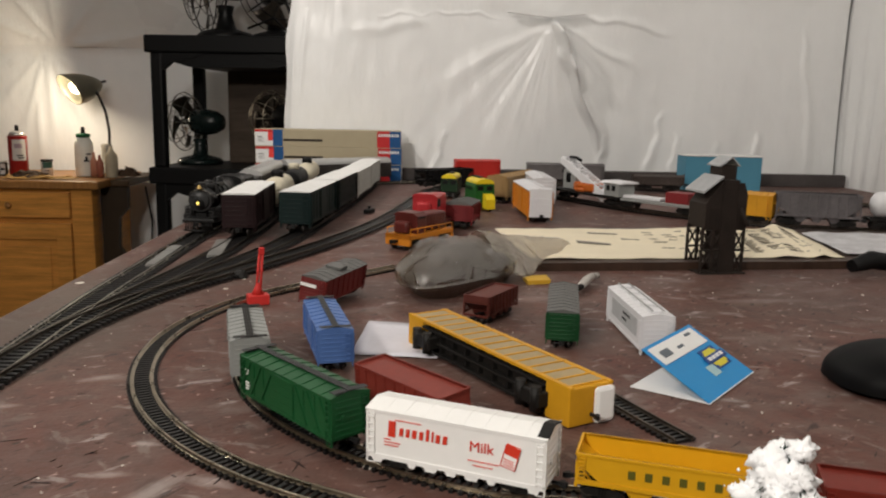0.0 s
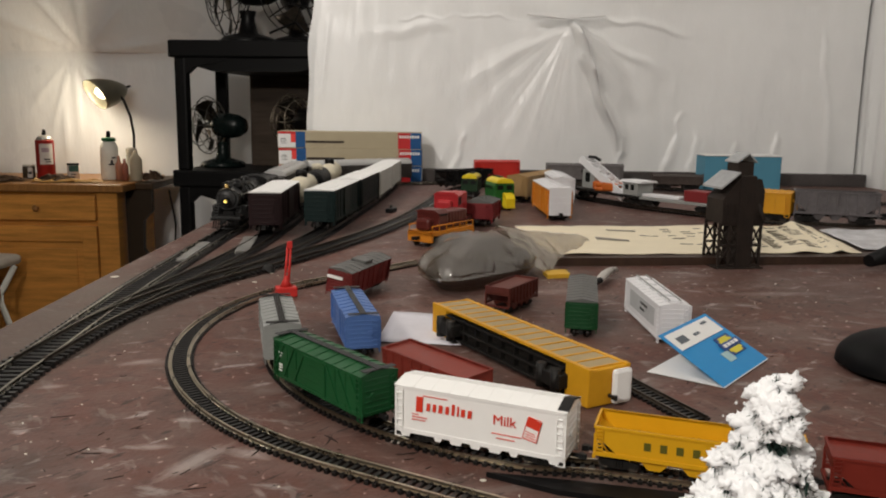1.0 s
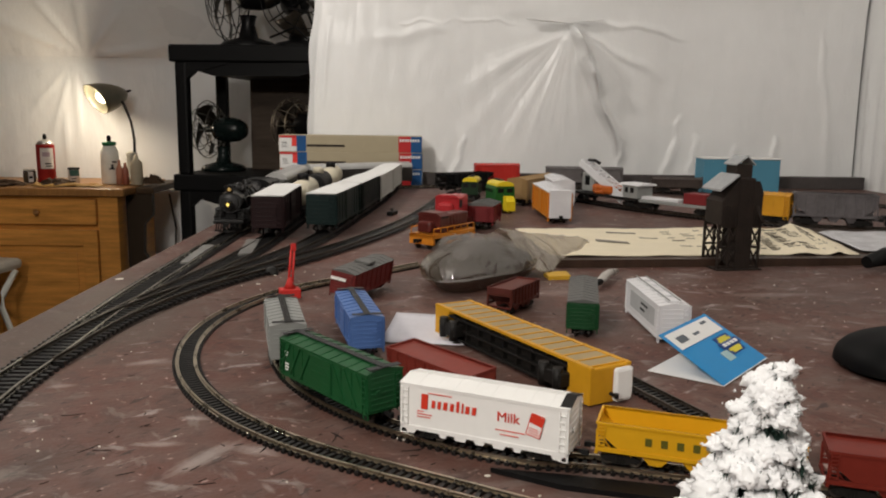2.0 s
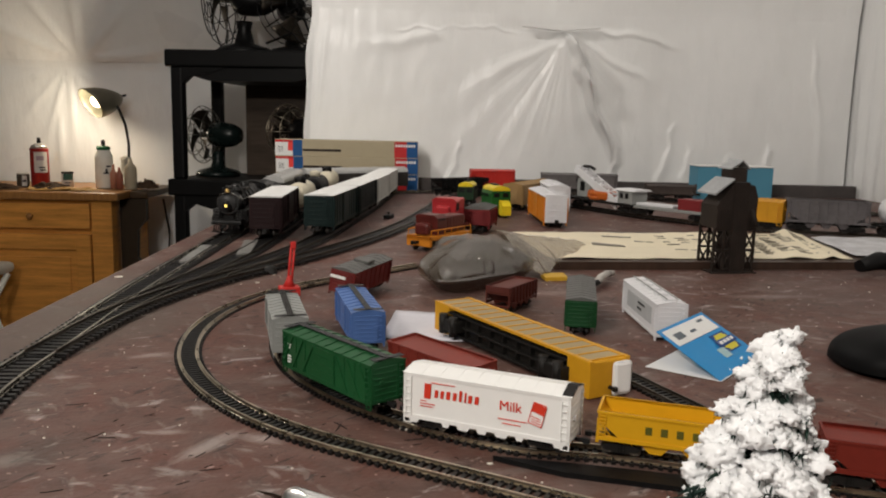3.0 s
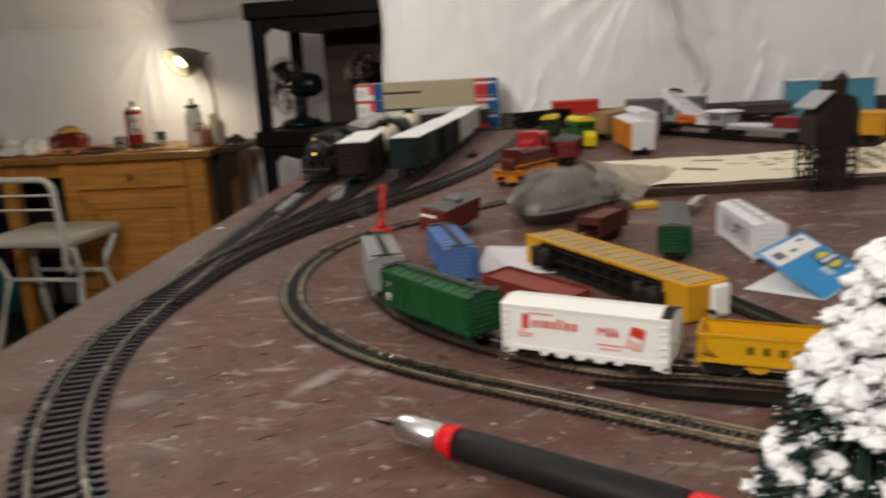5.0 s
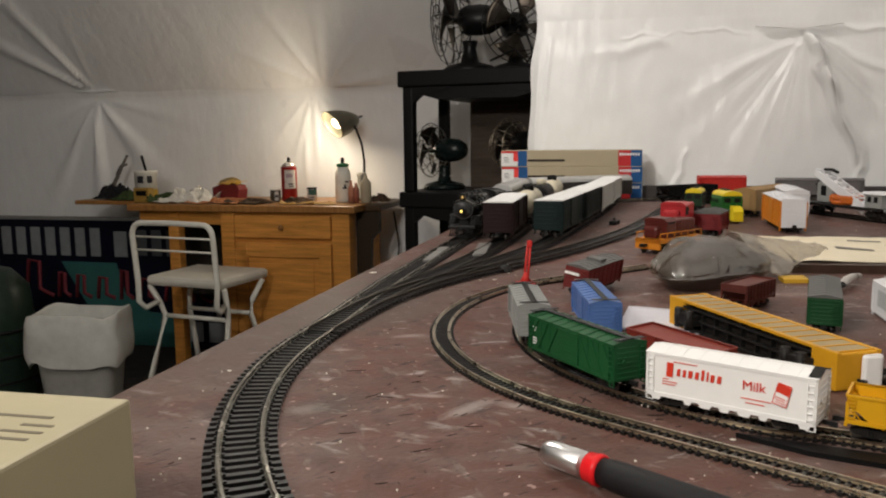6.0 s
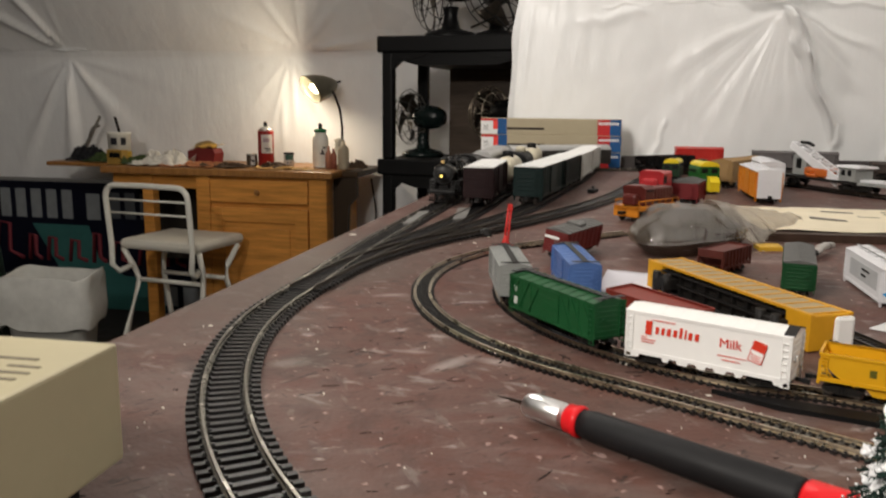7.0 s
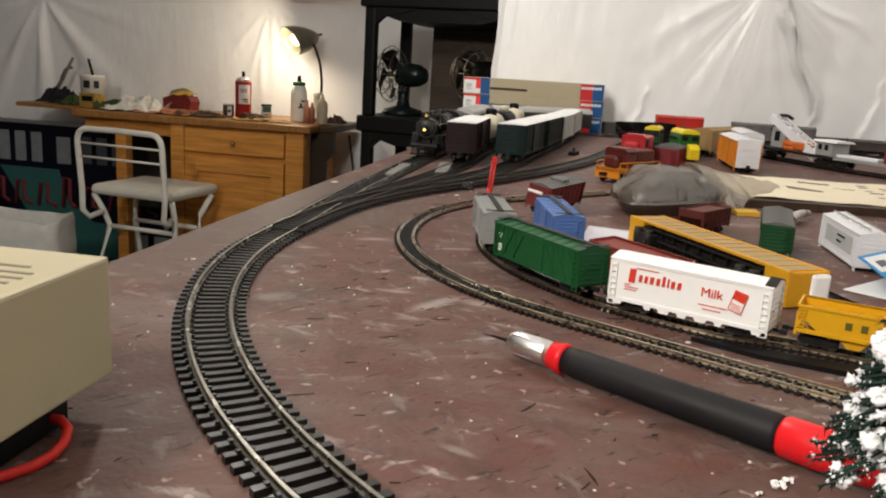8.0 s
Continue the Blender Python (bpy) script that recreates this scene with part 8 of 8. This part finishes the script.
solid("brown_case", bm, wood("case_brown", (0.085, 0.062, 0.046)), "dark brown wooden case behind the fans", "box", SHELF @ pose(0.160, 0.285, 0.838))
bm = B()
tube(bm, [(0.30, 0.10, 1.30), (0.40, 0.06, 1.33), (0.45, 0.04, 1.285), (0.50, 0.02, 1.34), (0.545, 0.02, 1.30), (0.52, 0.05, 1.272), (0.44, 0.08, 1.275)], 0.004, 7)
tube(bm, [(0.36, 0.12, 1.40), (0.44, 0.06, 1.38), (0.48, 0.03, 1.30), (0.54, 0.0, 1.275)], 0.004, 7)
bmesh.ops.transform(bm, matrix=TOP_FAN.matrix_world.inverted() @ SHELF, verts=bm.verts)
part("cord", bm, BLK, TOP_FAN, "black power cord looped over the shelf edge")


def desk_lamp():
    dl = thing("desk_lamp", "gooseneck desk lamp with a lit dark metal shade", "lamp", Matrix.Translation((-1.185, 3.27, -0.1365)))
    col = plain("lamp_olive", (0.20, 0.185, 0.14), 0.36, metal=0.8, var=0.15)
    bm = B()
    lathe(bm, [(0.055, 0), (0.055, 0.012), (0.022, 0.022), (0.019, 0.10), (0.022, 0.115), (0.010, 0.12)], 20)
    part("base", bm, plain("lamp_base", (0.30, 0.28, 0.24), 0.5), dl)
    bm = B()
    tube(bm, [(0.012, 0, 0.10), (0.014, 0, 0.17), (0.004, 0, 0.245), (-0.020, 0, 0.310), (-0.050, 0, 0.350)], 0.0055, 8)
    part("gooseneck", bm, M["black_metal"], dl)
    head = Matrix.Translation((-0.094, -0.01, 0.352)) @ Vector((-0.57, -0.63, -0.53)).to_track_quat("-Z", "Y").to_matrix().to_4x4() @ Matrix.Diagonal((1.10, 1.10, 1.10, 1))

    def droop(p):
        """The shade sags towards its closed end."""
        return head @ p - Vector((0, 0, 0.34 * (p.z + 0.04)))

    bm = B()
    outer_p = [(0.061, -0.040), (0.060, -0.022), (0.055, 0.014), (0.044, 0.050), (0.029, 0.078), (0.015, 0.096), (0.0005, 0.100)]
    inner_p = [(0.0005, 0.082), (0.024, 0.074), (0.041, 0.046), (0.052, 0.010), (0.0575, -0.022), (0.0590, -0.040)]
    prof = outer_p + inner_p
    rings = []
    for r, z in prof:
        rings.append([bm.verts.new((r * math.cos(2 * math.pi * k / 28), r * math.sin(2 * math.pi * k / 28), z)) for k in range(28)])
    for i in range(len(rings)):
        ra, rb = rings[i], rings[(i + 1) % len(rings)]
        for k in range(28):
            f = bm.faces.new((ra[k], ra[(k + 1) % 28], rb[(k + 1) % 28], rb[k]))
            f.smooth = True
            f.material_index = 1 if i >= len(outer_p) - 1 and i < len(prof) - 1 else 0
    for v in bm.verts:
        v.co = droop(v.co)
    part("shade", bm, [col, plain("lamp_inner", (0.075, 0.070, 0.050), 0.35)], dl, "dark domed lamp shade, white inside")
    bm = B()
    rod(bm, droop(Vector((0, 0, 0.094))), droop(Vector((0, 0, 0.122))), 0.005, 8)
    part("switch", bm, M["black_metal"], dl)
    bm = B()
    for v in bmesh.ops.create_icosphere(bm, subdivisions=2, radius=0.022)["verts"]:
        v.co = droop(v.co * 1.15 + Vector((0, 0, -0.006)))
    part("bulb", bm, glow("bulb_glow", (1.0, 0.84, 0.60), 6.0), dl, "glowing frosted bulb")


desk_lamp()


def wrap(bm, r, z0, z1, a0, a1, n=8):
    """A thin curved patch on a round body, between two angles in degrees."""
    rows = []
    for k in range(n + 1):
        a = radians(a0 + (a1 - a0) * k / n)
        rows.append([bm.verts.new((rr * math.cos(a), rr * math.sin(a), z)) for rr, z in ((r, z0), (r, z1), (r - 0.0008, z1), (r - 0.0008, z0))])
    for p, q in zip(rows, rows[1:]):
        for k in range(4):
            bm.faces.new((p[k], q[k], q[(k + 1) % 4], p[(k + 1) % 4]))
    bm.faces.new(rows[0])
    bm.faces.new(rows[-1][::-1])


def bottle(name, label, category, x, y, prof, mat, cap=None, capmat=None, band=None, bandmat=None, z=-0.1375, marks=(), tip=None):
    b = thing(name, label, category, Matrix.Translation((x, y, z)))
    bm = B()
    lathe(bm, prof, 22)
    part("body", bm, mat, b)
    if cap:
        bm = B()
        lathe(bm, cap, 18)
        part("cap", bm, capmat, b)
    if band:
        bm = B()
        wrap(bm, *band)
        part("label_patch", bm, bandmat, b)
    if tip:
        bm = B()
        lathe(bm, tip, 12)
        part("nozzle", bm, M["black_plastic"], b)
    for r, z0, z1, a0, a1, mt in marks:
        bm = B()
        wrap(bm, r, z0, z1, a0, a1, 5)
        part("print_bar", bm, mt, b)


RC, GC = plain("can_red", (0.30, 0.020, 0.018), 0.35), plain("cap_green", (0.02, 0.13, 0.05), 0.4)
CLR = plain("bottle_white", (0.80, 0.78, 0.70), 0.35)
INKB = plain("bottle_ink", (0.02, 0.02, 0.025), 0.5)
PALEL = plain("label_pale", (0.60, 0.56, 0.52), 0.5)
bottle("spray_can", "dark red spray can with a pale printed label", "can", -1.477, 3.15, [(0.031, 0), (0.034, 0.004), (0.034, 0.146), (0.035, 0.149), (0.033, 0.151)], RC, [(0.033, 0.151), (0.026, 0.163), (0.014, 0.170), (0.009, 0.171)], plain("can_dome", (0.62, 0.60, 0.56), 0.3, metal=0.8), (0.0346, 0.058, 0.138, -100, -14), PALEL, marks=((0.0350, 0.105, 0.122, -86, -40, plain("print_lilac", (0.36, 0.27, 0.30), 0.5)), (0.0350, 0.075, 0.080, -72, -34, INKB), (0.0350, 0.066, 0.070, -66, -30, INKB)), tip=[(0.007, 0.171), (0.007, 0.186), (0.005, 0.192), (0.001, 0.193)])
bottle("glue_bottle", "milky white glue bottle with a green cap", "bottle", -1.228, 3.15, [(0.030, 0), (0.034, 0.006), (0.034, 0.112), (0.033, 0.128), (0.026, 0.142), (0.022, 0.150)], CLR, [(0.023, 0.150), (0.026, 0.153), (0.026, 0.163), (0.012, 0.166)], GC, marks=((0.0346, 0.084, 0.090, -55, -25, INKB), (0.0346, 0.060, 0.078, -62, -48, INKB), (0.0346, 0.058, 0.064, -74, -40, INKB)), tip=[(0.008, 0.166), (0.008, 0.184), (0.005, 0.190), (0.001, 0.191)])
bottle("small_jar", "small pale tin with a dark printed label", "jar", -1.535, 3.13, [(0.023, 0), (0.023, 0.048), (0.020, 0.05)], plain("jar_dark", (0.08, 0.06, 0.04), 0.4), [(0.022, 0.05), (0.022, 0.056)], CLR, (0.0235, 0.006, 0.046, -75, -30), PALEL, marks=((0.0239, 0.020, 0.030, -70, -40, INKB),))
bottle("small_tin", "small green and white tin", "tin", -1.372, 3.15, [(0.022, 0), (0.022, 0.055)], PALEL, [(0.0225, 0.055), (0.0225, 0.062)], M["black_plastic"], (0.0225, 0.030, 0.054, -110, -10), plain("tin_green", (0.05, 0.12, 0.10), 0.4), marks=((0.0228, 0.008, 0.012, -90, -50, INKB), (0.0228, 0.018, 0.022, -90, -40, INKB)))
bottle("craft_bottle", "small peach craft bottle beside the lamp", "bottle", -1.185, 3.13, [(0.013, 0), (0.013, 0.06), (0.006, 0.075), (0.004, 0.095)], plain("bottle_peach", (0.50, 0.22, 0.14), 0.4))
bottle("craft_bottle", "small reddish craft bottle beside the lamp", "bottle", -1.155, 3.11, [(0.013, 0), (0.013, 0.055), (0.006, 0.07), (0.004, 0.085)], plain("bottle_rust", (0.34, 0.12, 0.08), 0.4))
bottle("craft_bottle", "pale craft bottle beside the lamp", "bottle", -1.115, 3.12, [(0.022, 0), (0.023, 0.004), (0.023, 0.078), (0.021, 0.088), (0.010, 0.100), (0.006, 0.118)], plain("bottle_buff", (0.42, 0.36, 0.26), 0.45))
bottle("paste_tub", "white and yellow tub with a brush standing in it", "tub", -2.185, 3.15, [(0.046, 0), (0.050, 0.12), (0.052, 0.125)], plain("tub_white", (0.60, 0.58, 0.52), 0.4), [(0.052, 0.125), (0.053, 0.135)], CLR, (0.0515, 0.004, 0.052, -130, 20, 14), plain("tub_yellow", (0.45, 0.29, 0.03), 0.5), marks=((0.0522, 0.015, 0.040, -75, -35, INKB), (0.0520, 0.080, 0.112, -100, -68, INKB), (0.0520, 0.080, 0.112, -50, -25, INKB)))
bm = B()
rod(bm, (-2.18, 3.15, -0.01), (-2.20, 3.15, 0.065), 0.006, 8)
solid("brush", bm, M["black_plastic"], "dark brush handle standing in the tub", "brush")
bm = B()
tube(bm, [(-2.50, 3.30, -0.135), (-2.455, 3.32, -0.04), (-2.40, 3.33, 0.065)], [0.011, 0.009, 0.006], 8)
tube(bm, [(-2.45, 3.31, -0.03), (-2.435, 3.32, 0.01), (-2.405, 3.33, 0.02)], 0.007, 8)
solid("clamp_arm", bm, plain("clamp_grey", (0.12, 0.11, 0.10), 0.45), "jointed grey clamp arm at the desk edge", "clamp")


def heap_cloth(name, label, x, y, sx, sy, h, mat, seed, z=-0.138):
    """A crumpled sheet: sharp ridges and hollows, ragged edge."""
    bm = B()

    def ridge(p):
        return 1 - abs(2.2 * noise.noise(p))

    def at(u, v):
        a, b = 2 * u - 1, 2 * v - 1
        q = Vector((a * 1.6 + seed * 3.1, b * 1.6, seed))
        rag = 1 + 0.30 * noise.noise(q * 1.4) + 0.12 * noise.noise(q * 4)
        px = sx * a * rag + 0.25 * sx * noise.noise(q * 1.9 + Vector((5, 0, 0)))
        py = sy * b * rag + 0.25 * sy * noise.noise(q * 1.9 + Vector((0, 7, 0)))
        edge = max(0.0, 1 - max(abs(a), abs(b)) ** 5)
        hh = 0.88 * h * (0.55 * ridge(q * 0.9) + 0.26 * ridge(q * 2.1) + 0.07 * ridge(q * 5.0)) * (1.1 - 0.35 * (a * a + b * b)) * edge
        return (px, py, max(0.0015, hh + 0.004))

    sheet_grid(bm, at, 34, 26)
    solid(name, bm, mat, label, "cloth", Matrix.Translation((x, y, z)))


CG, CO = plain("cloth_green", (0.045, 0.070, 0.022), 0.8, var=0.4, scale=25), plain("cloth_orange", (0.42, 0.17, 0.075), 0.7, var=0.3, scale=25)
CW, SM = plain("wrap_white", (0.70, 0.67, 0.60), 0.6), plain("scrap_mustard", (0.36, 0.20, 0.05), 0.6, var=0.4, scale=20)
SD = plain("scrap_dark", (0.06, 0.035, 0.02), 0.7, var=0.5, scale=20)
heap_cloth("black_cloth", "crumpled black cloth on the desk", -2.35, 3.16, 0.075, 0.06, 0.095, plain("cloth_black", (0.012, 0.012, 0.014), 0.8), 1, -0.134)
heap_cloth("green_cloth", "crumpled green cloth on the desk", -2.23, 3.10, 0.08, 0.05, 0.055, CG, 2, -0.134)
heap_cloth("green_cloth", "crumpled green cloth on the desk", -2.04, 3.10, 0.09, 0.06, 0.050, CG, 5)
heap_cloth("white_wrap", "crumpled white wrapping on the desk", -1.93, 3.05, 0.080, 0.05, 0.082, CW, 3)
heap_cloth("white_wrap", "crumpled white wrapping on the desk", -1.870, 3.07, 0.065, 0.05, 0.090, CW, 33)
heap_cloth("orange_cloth", "crumpled orange and brown cloth on the desk", -1.83, 3.07, 0.12, 0.06, 0.030, CO, 4)
heap_cloth("orange_cloth", "crumpled orange and brown cloth on the desk", -1.70, 3.05, 0.11, 0.05, 0.024, CO, 14)
toy = thing("toy_package", "crushed maroon and mustard toy package on the desk", "package", Matrix.Translation((-1.765, 3.15, -0.1375)) @ Matrix.Rotation(radians(-9), 4, "Z") @ Matrix.Diagonal((1.3, 1.2, 1.2, 1)))
bm = B()
prism(bm, [(-0.050, 0.0), (-0.034, 0.0), (-0.030, 0.012), (-0.006, 0.010), (0.0, 0.0), (0.036, 0.002), (0.040, 0.012), (0.052, 0.010), (0.058, 0.044), (0.048, 0.060), (-0.012, 0.064), (-0.052, 0.050)], -0.028, 0.026, "y")
part("carton", bm, plain("toy_maroon", (0.17, 0.022, 0.022), 0.5, var=0.3, scale=25), toy, "dark maroon crushed carton")
for name, x0, x1, z0, z1, y0, y1, mat in (("flap", -0.030, 0.056, 0.066, 0.074, -0.034, 0.030, plain("flap_mustard", (0.50, 0.28, 0.035), 0.55, var=0.25, scale=25)), ("tan_flap", -0.072, 0.020, 0.058, 0.088, 0.028, 0.044, plain("flap_tan", (0.34, 0.24, 0.11), 0.6, var=0.25, scale=25))):
    bm = B()
    sheet_grid(bm, lambda u, v: (x0 + (x1 - x0) * u, y0 + (y1 - y0) * v, z0 + (z1 - z0) * (v if name == "flap" else math.sin(math.pi * (0.15 + 0.7 * u))) - (0.0 if name == "flap" else 0.050 * (1 - v)) + 0.008 * noise.noise(Vector((u * 3, v * 3, x0 * 50)))), 12, 8, 0.0012)
    part(name, bm, mat, toy)


def scrap(name, label, x, y, w, d, turn, curl, mat, seed):
    """A torn, curling piece of card or paper lying on the desk."""
    bm = B()

    def at(u, v):
        a, b = u - 0.5, v - 0.5
        rag = 1 + 0.28 * noise.noise(Vector((a * 4 + seed, b * 4, seed)))
        return (w * a * rag, d * b * rag, 0.002 + curl * (4 * a * a * (0.6 + b) + 0.5 * abs(noise.noise(Vector((a * 3, b * 3, seed + 2))))))

    sheet_grid(bm, at, 12, 8, 0.0010)
    solid(name, bm, mat, label, "scrap", Matrix.Translation((x, y, -0.1365)) @ Matrix.Rotation(radians(turn), 4, "Z"))


heap_cloth("dark_scrap", "dark scraps lying on the desk", -1.59, 3.04, 0.09, 0.04, 0.026, SD, 7)
heap_cloth("dark_scrap", "dark scraps lying on the desk", -1.40, 3.04, 0.06, 0.04, 0.036, SD, 17)
heap_cloth("mustard_scrap", "yellow and brown scraps in front of the bottles", -1.30, 3.02, 0.08, 0.04, 0.014, SM, 8)
box = thing("parts_box", "small mustard-yellow carton with a dark label", "box", Matrix.Translation((-2.135, 3.055, -0.1375)) @ Matrix.Rotation(radians(-6), 4, "Z"))
bm = B()
block(bm, -0.040, 0.040, -0.020, 0.020, 0.0, 0.062, 0.002)
part("carton", bm, plain("carton_mustard", (0.36, 0.22, 0.05), 0.55, var=0.2), box)
bm = B()
block(bm, -0.026, 0.030, -0.0212, -0.0200, 0.028, 0.050, 0.0003)
part("label", bm, M["black_plastic"], box, "dark printed label")
for name, label, x, y, w, d, turn, curl, mat in (
        ("white_scrap", "torn curling sheet of white wrapping paper", -1.955, 3.00, 0.13, 0.06, 14, 0.020, CW),
        ("white_scrap", "torn curling sheet of white wrapping paper", -1.840, 3.09, 0.10, 0.07, -22, 0.034, CW),
        ("green_scrap", "curled green leaf-like scrap of cloth", -2.035, 3.03, 0.12, 0.05, 8, 0.030, CG),
        ("orange_scrap", "flat torn orange and brown paper scrap", -1.83, 2.985, 0.12, 0.05, -6, 0.010, CO),
        ("orange_scrap", "flat torn orange and brown paper scrap", -1.70, 2.99, 0.14, 0.05, -12, 0.014, CO),
        ("brown_scrap", "curled dark brown scrap at the desk edge", -1.655, 3.00, 0.09, 0.04, 20, 0.016, SD),
        ("brown_scrap", "curled dark brown scrap at the desk edge", -1.575, 2.985, 0.08, 0.04, -14, 0.012, SD),
        ("tan_scrap", "pale brown torn card beside the tins", -1.415, 2.99, 0.07, 0.05, 10, 0.014, SM)):
    scrap(name, label, x, y, w, d, turn, curl, mat, 10 * x)
heap_cloth("dark_scrap", "dark rounded scrap beside the craft bottles", -1.065, 3.15, 0.035, 0.035, 0.050, SD, 18)
bm = B()
tube(bm, [(-1.08, 3.40, -0.20), (-1.06, 3.41, -0.35), (-1.07, 3.41, -0.5), (-1.06, 3.42, -0.88)], 0.004, 6)
solid("lamp_cord", bm, BLK, "black lamp cord hanging behind the desk", "cord")

# staples: the pleats gathered under a strip on each wall
for name, x0, x1, y, z in (("batten_back", 0.222, 0.388, WALL_Y - 0.022, 0.346), ("batten_far", -2.74, -2.52, FAR_Y - 0.035, RIDGE + 0.004)):
    bm = B()
    prism(bm, [(x0, z), ((x0 + x1) / 2, z - 0.008), (x1, z), (x1 - 0.01, z + 0.0035), (x0 + 0.01, z + 0.0035)], y - 0.004, y + 0.012, "y")
    solid(name, bm, M["sheet"], "folded plastic lip along the stapled line", "trim", kind="structure")
